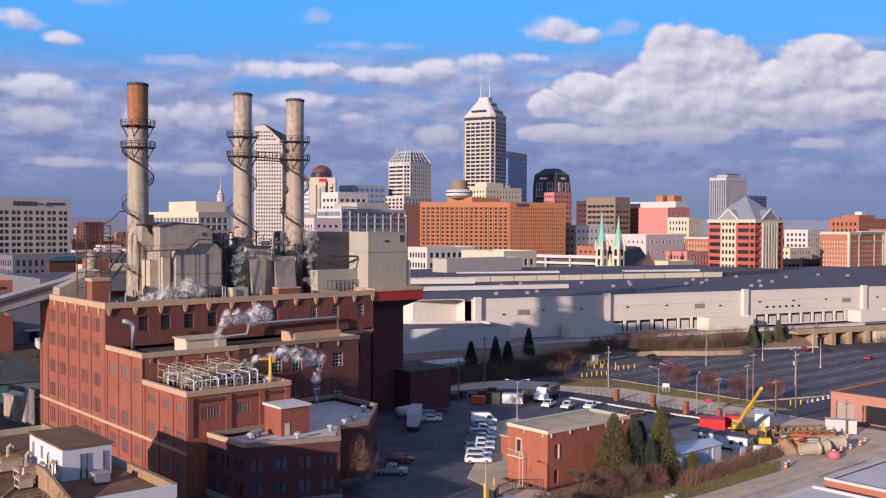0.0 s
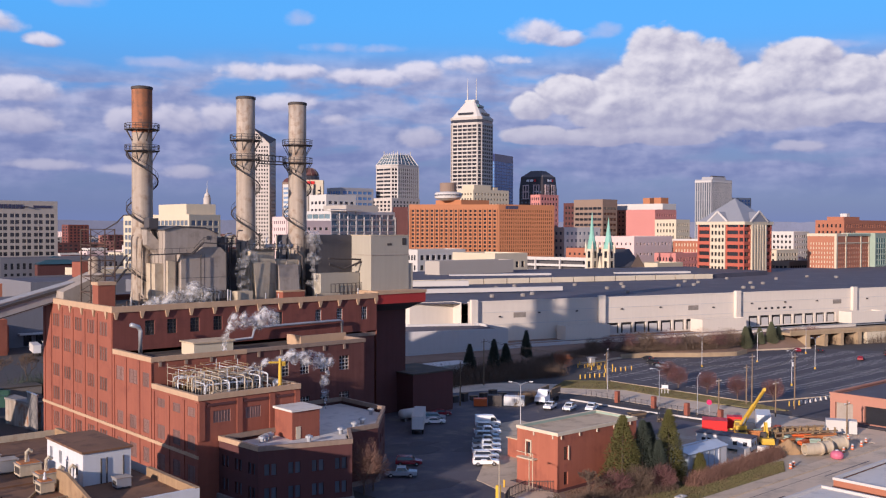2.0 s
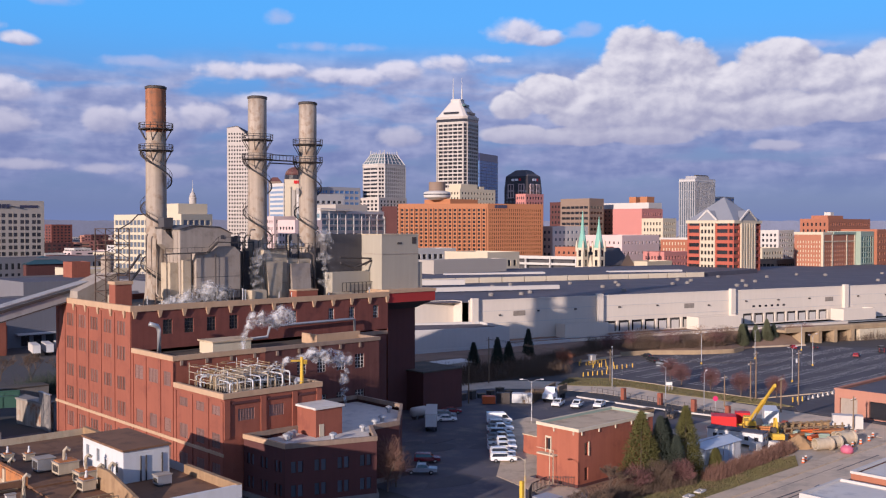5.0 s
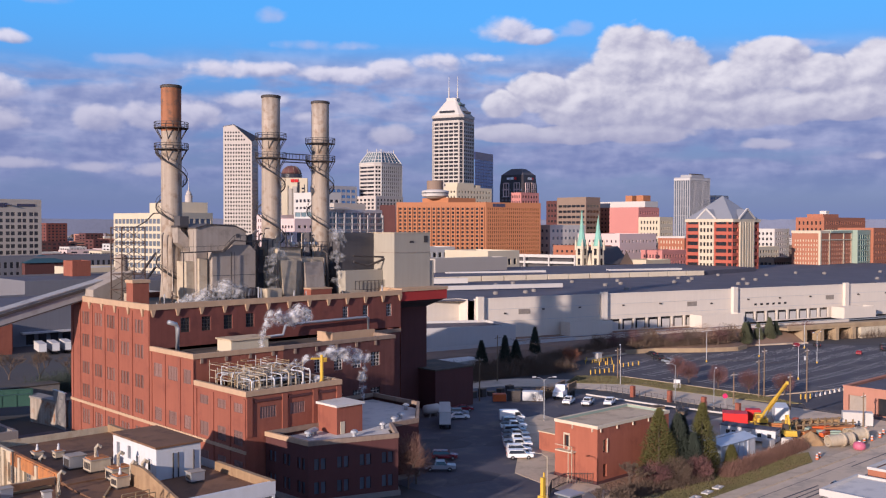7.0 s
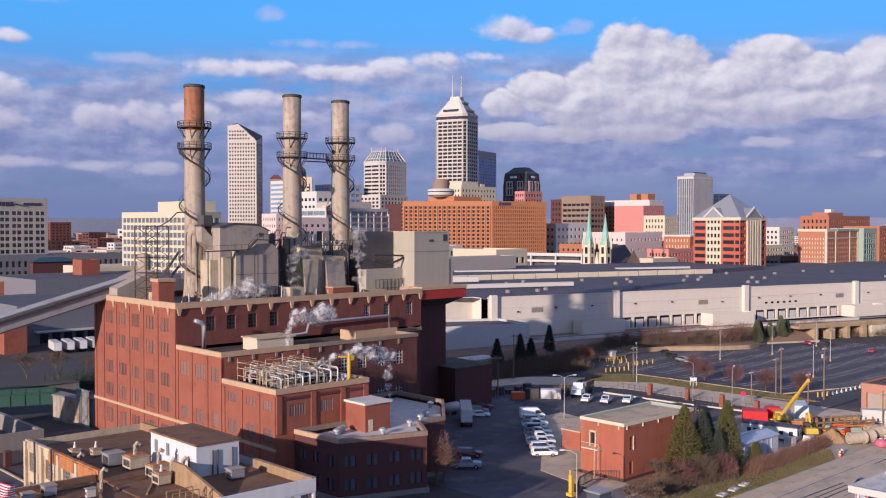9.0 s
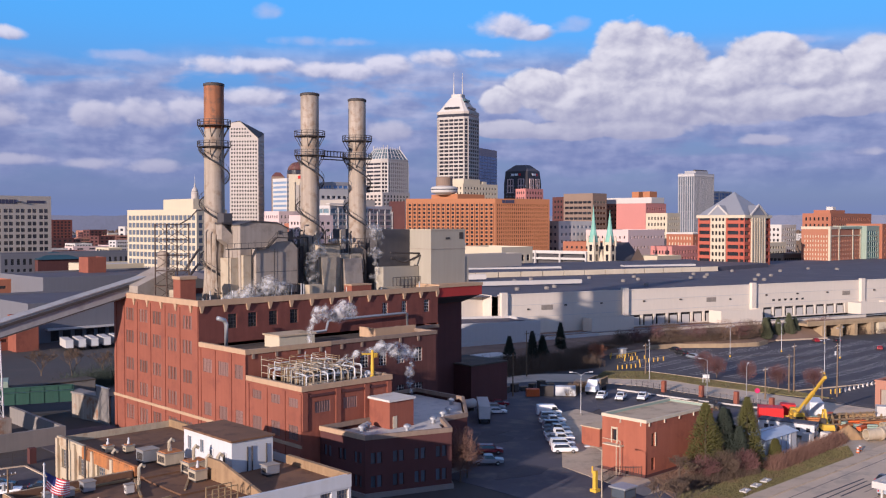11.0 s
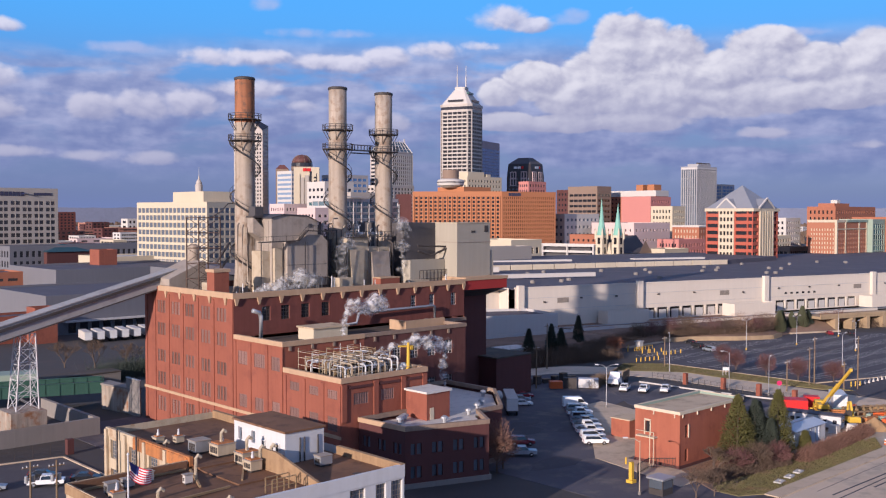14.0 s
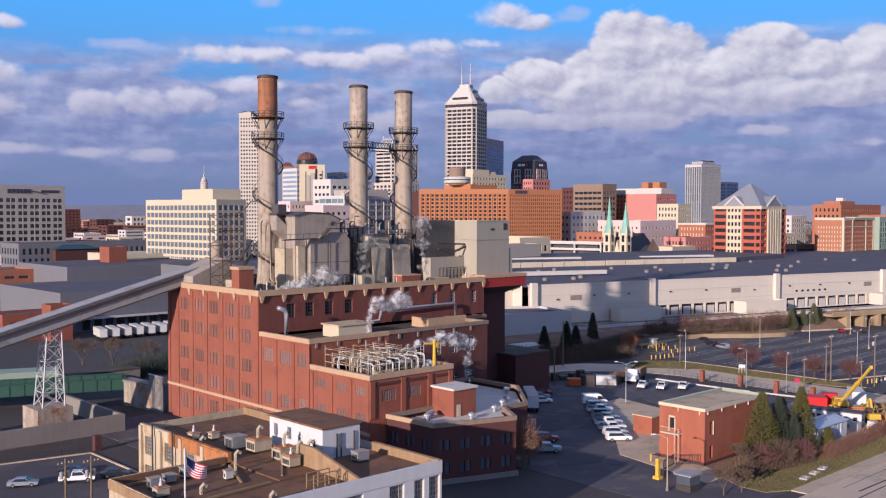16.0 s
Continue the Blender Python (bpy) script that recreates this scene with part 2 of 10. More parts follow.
M = {
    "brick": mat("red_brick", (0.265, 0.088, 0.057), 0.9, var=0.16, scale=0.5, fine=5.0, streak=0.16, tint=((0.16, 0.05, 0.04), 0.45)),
    # two darker versions of the red brick, for the plant's south walls
    "brick_maroon": mat("maroon_brick", (0.115, 0.047, 0.041), 0.9, var=0.2, scale=0.5, fine=5.0, streak=0.3, tint=((0.09, 0.035, 0.03), 0.6)),
    "brick_worn": mat("dull_red_brick", (0.165, 0.056, 0.045), 0.9, var=0.2, scale=0.5, fine=5.0, streak=0.3, tint=((0.11, 0.04, 0.035), 0.6)),
    "brick_orange": mat("orange_brick", (0.35, 0.135, 0.08), 0.9, var=0.10, scale=0.5, fine=6.0, streak=0.08),
    "gate_brick": mat("red_orange_gatehouse_brick", (0.33, 0.108, 0.066), 0.9, var=0.16, scale=0.5, fine=6.0, streak=0.15, tint=((0.21, 0.07, 0.05), 0.5)),
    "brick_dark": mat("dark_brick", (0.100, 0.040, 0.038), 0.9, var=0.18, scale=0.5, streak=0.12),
    "coping": mat("tan_terracotta_coping", (0.45, 0.305, 0.195), 0.8, var=0.16, scale=0.8, streak=0.15),
    "dull_stone": mat("dull_brown_stone", (0.26, 0.19, 0.145), 0.9, var=0.2, scale=0.8, streak=0.3),
    "limestone": mat("pale_limestone", (0.58, 0.50, 0.38), 0.85, var=0.14, scale=0.4, streak=0.12),
    # base lowered to hold the cloud shadow on the west-side walls
    "concrete": mat("weathered_concrete", (0.225, 0.205, 0.19), 0.9, var=0.18, scale=0.3, streak=0.16, tint=((0.25, 0.22, 0.2), 0.4)),
    "stack": mat("stack_concrete", (0.35, 0.29, 0.235), 0.85, var=0.18, scale=0.8, streak=0.55, tint=((0.22, 0.145, 0.095), 0.75)),
    "stack_rust": mat("stack_rust", (0.30, 0.125, 0.065), 0.85, var=0.28, scale=1.2, streak=0.55, tint=((0.13, 0.085, 0.065), 0.8)),
    "steel_dark": mat("dark_steel", (0.075, 0.065, 0.062), 0.7, 0.3, var=0.3),
    "rust_steel": mat("dark_rusty_steel", (0.10, 0.065, 0.05), 0.8, 0.1, var=0.3),
    "steel": mat("galvanised_steel", (0.42, 0.43, 0.45), 0.5, 0.6, var=0.2),
    "steel_white": mat("white_pipe_lagging", (0.62, 0.62, 0.62), 0.5, 0.1, var=0.15, scale=2.0),
    "rust_pipe": mat("rusty_pipe", (0.32, 0.22, 0.12), 0.75, 0.2, var=0.3, scale=2.0),
    "casing": mat("grey_boiler_casing", (0.35, 0.30, 0.255), 0.75, 0.1, var=0.12, scale=0.6, streak=0.22, tint=((0.20, 0.16, 0.13), 0.5)),
    "casing_tan": mat("tan_boiler_casing", (0.45, 0.375, 0.275), 0.8, var=0.16, scale=0.8, streak=0.3, tint=((0.27, 0.19, 0.12), 0.45)),
    "casing_dark": mat("dark_cladding", (0.085, 0.08, 0.085), 0.75, 0.1, var=0.2, scale=0.6, streak=0.15),
    "clad": mat("plain_grey_cladding", (0.37, 0.335, 0.275), 0.75, 0.05, var=0.08, scale=0.3, streak=0.1),
    "red_fascia": mat("red_fascia", (0.34, 0.035, 0.03), 0.6, var=0.15),
    "roof_tar": mat("tar_roof", (0.075, 0.062, 0.052), 0.95, var=0.3, scale=0.6, tint=((0.13, 0.10, 0.075), 0.7)),
    "roof_brown": mat("brown_gravel_roof", (0.180, 0.094, 0.054), 0.9, var=0.5, scale=0.6, tint=((0.10, 0.055, 0.036), 0.85)),
    "roof_white": mat("pale_membrane_roof", (0.58, 0.55, 0.51), 0.8, var=0.12, scale=0.6, tint=((0.34, 0.33, 0.33), 0.5)),
    "roof_slate": mat("dark_membrane_roof", (0.09, 0.085, 0.105), 0.85, var=0.22, scale=0.15, tint=((0.13, 0.12, 0.14), 0.6)),
    "roof_tan": mat("tan_gravel_roof", (0.52, 0.405, 0.28), 0.95, bump=0.7, var=0.2, scale=0.5, tint=((0.22, 0.17, 0.12), 0.6)),
    "roof_green": mat("green_membrane_upstand", (0.27, 0.34, 0.28), 0.8, var=0.15),
    "white_paint": mat("white_painted_brick", (0.56, 0.56, 0.57), 0.8, var=0.07, scale=0.6, streak=0.10, tint=((0.5, 0.48, 0.44), 0.35)),
    "cream": mat("cream_masonry", (0.54, 0.465, 0.345), 0.85, var=0.08, scale=0.2, streak=0.06),
    "hall": mat("pale_precast_panels", (0.64, 0.57, 0.49), 0.8, var=0.06, scale=0.1, fine=1.0, streak=0.06),
    "hall_grey": mat("grey_precast_panels", (0.50, 0.48, 0.47), 0.8, var=0.06, scale=0.15, fine=1.0, streak=0.06),
    "stained_brick": mat("stained_tan_brick", (0.47, 0.385, 0.275), 0.9, var=0.16, scale=0.6, streak=0.35, tint=((0.30, 0.15, 0.07), 0.75)),
    "rust_orange": mat("rust_stained_brick", (0.42, 0.165, 0.06), 0.9, var=0.25, scale=0.8, streak=0.4, tint=((0.17, 0.09, 0.055), 0.7)),
    "mulch": mat("brown_leaf_mulch", (0.22, 0.145, 0.105), 0.95, var=0.35, scale=0.6, fine=5.0, tint=((0.24, 0.16, 0.11), 0.6)),
    # siding grey is darkened to include the cloud shadow over it
    "warehouse": mat("shade_grey_metal_siding", (0.165, 0.165, 0.185), 0.7, 0.05, var=0.08, scale=0.2, streak=0.1),
    "conveyor": mat("grey_gallery_sheeting", (0.33, 0.32, 0.32), 0.7, 0.1, var=0.14, scale=0.4, streak=0.15, tint=((0.17, 0.16, 0.16), 0.5)),
    # bridge green is set as it looks in shade
    "green_steel": mat("dark_green_steel", (0.035, 0.095, 0.075), 0.7, 0.1, var=0.2),
    "pier_concrete": mat("rust_streaked_concrete", (0.33, 0.28, 0.23), 0.9, var=0.2, scale=0.6, streak=0.8, tint=((0.24, 0.095, 0.035), 0.9)),
    "white": mat("white_masonry", (0.52, 0.49, 0.46), 0.8, var=0.06, scale=0.2, streak=0.04),
    "pale_stone": mat("pale_tower_stone", (0.47, 0.42, 0.38), 0.75, var=0.06, scale=0.1),
    "brown_stone": mat("brown_stone", (0.24, 0.17, 0.13), 0.8, var=0.1, scale=0.2),
    "grey_stone": mat("grey_stone", (0.34, 0.335, 0.35), 0.7, var=0.06, scale=0.1),
    "tan_stone": mat("tan_grey_stone", (0.38, 0.34, 0.30), 0.8, var=0.06, scale=0.15),
    "pink": mat("salmon_masonry", (0.50, 0.205, 0.18), 0.85, var=0.06, scale=0.2),
    "pink_pale": mat("pale_pink_masonry", (0.60, 0.46, 0.44), 0.85, var=0.06, scale=0.2),
    "brick_pink": mat("pinkish_old_brick", (0.40, 0.19, 0.135), 0.9, var=0.12, scale=0.4, streak=0.06),
    "red_band": mat("red_brick_bands", (0.40, 0.10, 0.065), 0.85, var=0.08, scale=0.3),
    "hotel_brick": mat("orange_tower_brick", (0.40, 0.165, 0.08), 0.85, var=0.06, scale=0.15),
    "black_stone": mat("black_granite", (0.035, 0.03, 0.035), 0.35, var=0.15),
    "dome_brown": mat("dark_red_brown_cladding", (0.13, 0.055, 0.05), 0.6, var=0.15),
    "verdigris": mat("verdigris_copper", (0.22, 0.45, 0.37), 0.8, var=0.2, scale=0.6),
    "metal_roof": mat("grey_metal_roof", (0.27, 0.28, 0.31), 0.5, 0.2, var=0.08),
    "teal_roof": mat("teal_metal_roof", (0.03, 0.085, 0.11), 0.6, 0.1, var=0.1),
    "slate": mat("slate_roof", (0.09, 0.085, 0.095), 0.8, var=0.2),
    "dusty_sash": mat("dusty_painted_sash", (0.25, 0.145, 0.125), 0.8, var=0.15, scale=1.0),
    "glass_dark": glass("dark_window_glass", (0.025, 0.025, 0.03), 0.12),
    "glass_dusty": glass("dusty_window_glass", (0.20, 0.115, 0.10), 0.55, 0.8),
    "glass_teal": glass("green_tinted_glass", (0.05, 0.12, 0.12)),
    "glass_blue": glass("blue_curtain_wall_glass", (0.07, 0.19, 0.42), 0.25, 0.2),
    "glass_sky": glass("pale_blue_glass", (0.20, 0.28, 0.40), 0.2, 0.2),
    "glass_sea": glass("sea_green_glass", (0.13, 0.19, 0.22), 0.12, 0.5),
    "glass_navy": glass("deep_blue_glass", (0.02, 0.03, 0.10), 0.1, 0.1),
    "glass_grey": glass("grey_glass", (0.10, 0.12, 0.15), 0.12, 0.5),
    "asphalt": mat("asphalt", (0.074, 0.069, 0.080), 0.92, var=0.22, scale=0.12, fine=2.0, tint=((0.14, 0.13, 0.13), 0.6)),
    "yard_asphalt": mat("dark_yard_asphalt", (0.086, 0.081, 0.098), 0.9, var=0.4, scale=0.25, fine=2.0, tint=((0.17, 0.15, 0.135), 0.7)),
    "brick_salmon": mat("salmon_brick", (0.37, 0.155, 0.095), 0.9, var=0.1, scale=0.4, streak=0.06),
    "road": mat("worn_concrete_road", (0.56, 0.445, 0.33), 0.92, bump=0.5, var=0.18, scale=0.25, fine=3.0, tint=((0.32, 0.275, 0.225), 0.7)),
    "paving": mat("concrete_paving", (0.52, 0.41, 0.295), 0.92, bump=0.5, var=0.26, scale=0.4, fine=3.0, tint=((0.33, 0.26, 0.19), 0.7)),
    "dirt": mat("bare_earth", (0.39, 0.31, 0.225), 0.95, var=0.25, scale=0.3, tint=((0.48, 0.42, 0.34), 0.7)),
    "sand": mat("orange_sand", (0.40, 0.25, 0.125), 0.95, var=0.2, scale=1.0),
    "grass": mat("winter_grass", (0.20, 0.175, 0.08), 0.95, var=0.35, scale=0.4, fine=3.0, tint=((0.40, 0.30, 0.15), 0.8)),
    "grass_blades": mat("winter_grass_blades", (0.135, 0.118, 0.052), 0.9, var=0.35, scale=0.5, fine=3.0, tint=((0.17, 0.115, 0.068), 0.85)),
    "leaf_litter": mat("brown_leaf_litter", (0.17, 0.10, 0.07), 0.9, var=0.35, scale=1.0, fine=4.0),
    "town": mat("far_town_ground", (0.065, 0.06, 0.06), 0.95, var=0.3, scale=0.03, fine=0.2, tint=((0.11, 0.08, 0.07), 0.6)),
    "line": mat("worn_white_road_paint", (0.55, 0.53, 0.50), 0.85, var=0.25),
    "yellow": mat("yellow_paint", (0.62, 0.39, 0.05), 0.55, var=0.12),
    "red": mat("red_paint", (0.55, 0.02, 0.02), 0.5, var=0.12),
    "orange": mat("orange_paint", (0.60, 0.12, 0.03), 0.6, var=0.15),
    "blue_tarp": mat("pale_blue_tarpaulin", (0.42, 0.48, 0.56), 0.5, var=0.2, scale=1.0),
    "pink_tank": mat("pink_plastic", (0.52, 0.13, 0.20), 0.5, var=0.1),
    "magenta": mat("magenta_sign_sheet", (0.50, 0.02, 0.11), 0.5, var=0.08),
    "timber": mat("worn_timber", (0.20, 0.14, 0.09), 0.9, var=0.25, scale=2.0),
    "bark": mat("grey_brown_bark", (0.13, 0.095, 0.075), 0.95, var=0.3, scale=2.0),
    "twig_red": mat("reddish_twigs", (0.16, 0.076, 0.072), 0.95, var=0.3, scale=1.0),
    "twig_brown": mat("brown_twigs", (0.13, 0.09, 0.065), 0.95, var=0.3, scale=1.0),
    "conifer": mat("olive_conifer_needles", (0.125, 0.12, 0.04), 0.95, var=0.4, scale=1.5, fine=4.0),
    "conifer_blue": mat("dark_blue_green_needles", (0.055, 0.07, 0.055), 0.95, var=0.4, scale=1.5, fine=4.0),
    "tyre": mat("black_rubber", (0.02, 0.02, 0.02), 0.9, var=0.2),
    "car_glass": glass("car_glass", (0.02, 0.024, 0.03), 0.08, 0.1),
    "car_white": mat("white_car_paint", (0.82, 0.82, 0.82), 0.25, var=0.03, spec=0.5),
    "car_red": mat("dark_red_car_paint", (0.22, 0.015, 0.025), 0.3, var=0.06, spec=0.5),
    "car_dark": mat("black_car_paint", (0.02, 0.021, 0.025), 0.3, var=0.06, spec=0.5),
    "car_silver": mat("silver_blue_car_paint", (0.33, 0.37, 0.42), 0.35, 0.3, var=0.05, spec=0.5),
    "lamp_red": mat("red_lamp_lens", (0.4, 0.02, 0.02), 0.3, var=0.05),
    "chrome": mat("bright_metal", (0.6, 0.6, 0.6), 0.3, 0.8, var=0.1),
    "flag_red": mat("red_cloth", (0.55, 0.03, 0.05), 0.8, var=0.08),
    "flag_white": mat("white_cloth", (0.75, 0.73, 0.72), 0.8, var=0.05),
    "flag_blue": mat("navy_cloth", (0.03, 0.04, 0.16), 0.8, var=0.08),
    "twig_mid": mat("russet_twigs", (0.21, 0.115, 0.085), 0.95, var=0.35, scale=1.0),
    # blue-grey of distance haze is mixed into this wood colour
    "hazy_wood": mat("haze_blue_woods", (0.15, 0.17, 0.25), 0.95, var=0.25, scale=0.02, fine=0.1),
    "twig_rust": mat("rust_orange_twigs", (0.34, 0.135, 0.075), 0.95, var=0.3, scale=1.0),
    "twig_tan": mat("tan_twigs", (0.27, 0.165, 0.105), 0.95, var=0.3, scale=1.0),
    "sandstone": mat("brown_sandstone_concrete", (0.36, 0.265, 0.165), 0.9, var=0.16, scale=0.3, streak=0.2, tint=((0.24, 0.17, 0.11), 0.5)),
    "parapet_stone": mat("stained_parapet_stone", (0.30, 0.195, 0.11), 0.9, var=0.22, scale=0.5, streak=0.35, tint=((0.17, 0.095, 0.055), 0.6)),
    "conifer_sage": mat("grey_green_needles", (0.13, 0.14, 0.085), 0.95, var=0.4, scale=1.5, fine=4.0),
    "sign_white": mat("white_sign_letters", (0.8, 0.8, 0.8), 0.5, var=0.03),
    "sign_dark": mat("dark_sign_letters", (0.05, 0.05, 0.09), 0.5, var=0.05),
}

# ---- mesh helpers ----


class Geo:
    """A growing list of corners and faces."""

    def __init__(self):
        self.v, self.f = [], []

    def add(self, verts, faces):
        n = len(self.v)
        self.v.extend(tuple(p) for p in verts)
        self.f.extend(tuple(i + n for i in f) for f in faces)
        return self

    def quad(self, a, b, c, d):
        return self.add((a, b, c, d), ((0, 1, 2, 3),))

    def box(self, x0, x1, y0, y1, z0, z1):
        v = [(x, y, z) for z in (z0, z1) for x, y in ((x0, y0), (x1, y0), (x1, y1), (x0, y1))]
        return self.add(v, ((3, 2, 1, 0), (4, 5, 6, 7), (0, 1, 5, 4), (1, 2, 6, 5), (2, 3, 7, 6), (3, 0, 4, 7)))

    def hexa(self, low, high):
        """A six-sided block from four lower and four upper corners, both counter-clockwise from above."""
        return self.add(list(low) + list(high), ((3, 2, 1, 0), (4, 5, 6, 7), (0, 1, 5, 4), (1, 2, 6, 5), (2, 3, 7, 6), (3, 0, 4, 7)))

    def obox(self, c, size, m):
        """A box of that size about c, turned by the matrix m."""
        g = Geo().box(*(s * k for s in size for k in (-0.5, 0.5)))
        return self.add([m @ Vector(p) + Vector(c) for p in g.v], g.f)

    def beam(self, a, b, w, h=None):
        """A square bar from a to b."""
        a, b = Vector(a), Vector(b)
        d = b - a
        m = d.to_track_quat("X", "Z").to_matrix()
        return self.obox((a + b) / 2, (d.length, w, h or w), m)

    def prism(self, poly, z0, z1, top=True, bottom=True):
        n = len(poly)
        v = [(x, y, z0) for x, y in poly] + [(x, y, z1) for x, y in poly]
        f = [(i, (i + 1) % n, n + (i + 1) % n, n + i) for i in range(n)]
        if top:
            f.append(tuple(range(n, 2 * n)))
        if bottom:
            f.append(tuple(reversed(range(n))))
        return self.add(v, f)

    def ring(self, outer, inner, z0, z1):
        """A closed kerb between two plans of as many corners."""
        n = len(outer)
        for i in range(n):
            j = (i + 1) % n
            a, b, c, d = outer[i], outer[j], inner[j], inner[i]
            self.add([(*p, z) for z in (z0, z1) for p in (a, b, c, d)], ((4, 5, 6, 7), (0, 1, 5, 4), (2, 3, 7, 6), (3, 2, 1, 0)))
        return self

    def lathe(self, prof, c=(0, 0, 0), n=20, cap=True):
        """Turned about the upright through c: prof is (radius, height) from below."""
        v = [(c[0] + r * math.cos(2 * math.pi * i / n), c[1] + r * math.sin(2 * math.pi * i / n), c[2] + z) for r, z in prof for i in range(n)]
        f = [(k * n + i, k * n + (i + 1) % n, (k + 1) * n + (i + 1) % n, (k + 1) * n + i) for k in range(len(prof) - 1) for i in range(n)]
        if cap:
            f += [tuple(reversed(range(n))), tuple((len(prof) - 1) * n + i for i in range(n))]
        return self.add(v, f)

    def tube(self, pts, r, n=6, r1=None):
        """A round bar along the points, thinning to r1."""
        pts = [Vector(p) for p in pts]
        rings = []
        for k, p in enumerate(pts):
            d = (pts[min(k + 1, len(pts) - 1)] - pts[max(k - 1, 0)]).normalized()
            q = d.to_track_quat("Z", "Y").to_matrix()
            rad = r if r1 is None else r + (r1 - r) * k / (len(pts) - 1)
            rings += [p + q @ Vector((rad * math.cos(2 * math.pi * i / n), rad * math.sin(2 * math.pi * i / n), 0)) for i in range(n)]
        f = [(k * n + i, k * n + (i + 1) % n, (k + 1) * n + (i + 1) % n, (k + 1) * n + i) for k in range(len(pts) - 1) for i in range(n)]
        f += [tuple(reversed(range(n))), tuple((len(pts) - 1) * n + i for i in range(n))]
        return self.add(rings, f)

    def mesh(self, name, shift=(0, 0, 0), smooth=False):
        me = bpy.data.meshes.new(name)
        sx, sy, sz = shift
        me.from_pydata([(x - sx, y - sy, z - sz) for x, y, z in self.v], [], self.f)
        if smooth:
            me.polygons.foreach_set("use_smooth", [True] * len(me.polygons))
        me.update()
        return me


def thing(name, base, label, category, group="", kind="", rz=0.0):
    ob = new(name)
    ob.matrix_basis = pose(*base, 0, 0, rz)
    return tagged(ob, label, category, group, kind)


def part(name, geo, material, parent, label="", world=False, at=None, rz=0.0, smooth=False, kind=""):
    """Links geo as one mesh under parent. world: its corners are in world metres under an unturned parent."""
    shift = (0, 0, 0)
    if world:
        p, shift = parent, Vector((0, 0, 0))
        while p:
            shift = shift + p.matrix_basis.translation
            p = p.parent
    me = geo if isinstance(geo, bpy.types.Mesh) else geo.mesh(name, shift, smooth)
    if not me.materials:
        me.materials.append(M[material])
    ob = new(name, me)
    ob.parent = parent
    if at is not None:
        ob.matrix_basis = pose(*at, 0, 0, rz)
    return tagged(ob, label, kind=kind)


def solo(name, geo, material, label, category, base=(0, 0, 0), kind="", group="", smooth=False):
    """A top-level thing of one mesh; corners in world metres."""
    me = geo.mesh(name, base, smooth)
    me.materials.append(M[material])
    ob = new(name, me)
    ob.matrix_basis = pose(*base)
    return tagged(ob, label, category, group, kind)


PANES = {}


def pane_mesh(w, h, material):
    key = (round(w, 2), round(h, 2), material)
    if key not in PANES:
        me = Geo().box(-w / 2, w / 2, 0.0, 0.06, 0, h).mesh("pane")
        me.materials.append(M[material])
        PANES[key] = me
    return PANES[key]


def facade(geo, p0, p1, z0, z1, rows, reveal):
    """A wall from p0 to p1 (outside on the right hand) with real openings; returns where the panes go.
    rows: (sill, head, [(from, to), ...]) from below, metres along and up."""
    d = Vector((p1[0] - p0[0], p1[1] - p0[1], 0))
    length = d.length
    d.normalize()
    inward = Vector((-d.y, d.x, 0))
    at = lambda u, z, k=0.0: (p0[0] + d.x * u + inward.x * k, p0[1] + d.y * u + inward.y * k, z)
    q = lambda u0, u1, a, b: geo.quad(at(u0, a), at(u1, a), at(u1, b), at(u0, b)) if u1 - u0 > 1e-4 and b - a > 1e-4 else None
    panes, z = [], z0
    for sill, head, cols in rows:
        q(0, length, z, sill)
        u = 0.0
        for a, b in cols:
            q(u, a, sill, head)
            geo.quad(at(a, sill), at(a, sill, reveal), at(a, head, reveal), at(a, head))
            geo.quad(at(b, sill, reveal), at(b, sill), at(b, head), at(b, head, reveal))
            geo.quad(at(a, sill), at(b, sill), at(b, sill, reveal), at(a, sill, reveal))
            geo.quad(at(a, head, reveal), at(b, head, reveal), at(b, head), at(a, head))
            panes.append((at((a + b) / 2, sill, reveal), math.degrees(math.atan2(d.y, d.x)), b - a, head - sill))
            u = b
        q(u, length, sill, head)
        z = head
    q(0, length, z, z1)
    return panes


def grid(length, z0, z1, nx, nz, fw=0.5, fh=0.5, side=0.0, lift=0.5):
    """Rows of nx by nz openings that fill the shares fw and fh of their bays."""
    bay, storey = (length - 2 * side) / nx, (z1 - z0) / nz
    rows = []
    for k in range(nz):
        s = z0 + storey * (k + lift * (1 - fh))
        rows.append((s, s + storey * fh, [(side + bay * (i + 0.5 - fw / 2), side + bay * (i + 0.5 + fw / 2)) for i in range(nx)]))
    return rows


def dist(a, b):
    return math.hypot(a[0] - b[0], a[1] - b[1])


def hang_panes(ob, panes, material, limit=0, name="window"):
    """Panes as parts of ob, in world metres; past the limit they are joined."""
    base = ob.matrix_basis.translation
    if not limit:
        limit = 300 if base.xy.length < 420 else 60
    rest = Geo()
    for k, (p, rz, w, h) in enumerate(panes):
        if k < limit:
            part(name, pane_mesh(w, h, material), material, ob, at=(p[0] - base.x, p[1] - base.y, p[2] - base.z), rz=rz)
        else:
            m = Matrix.Rotation(radians(rz), 3, "Z")
            rest.obox(Vector(p) + m @ Vector((0, 0.03, h / 2)), (w, 0.06, h), m)
    if rest.v:
        part("glazing", rest, material, ob, world=True, kind="stuff")


PLOTS = []                                        # ground already built on


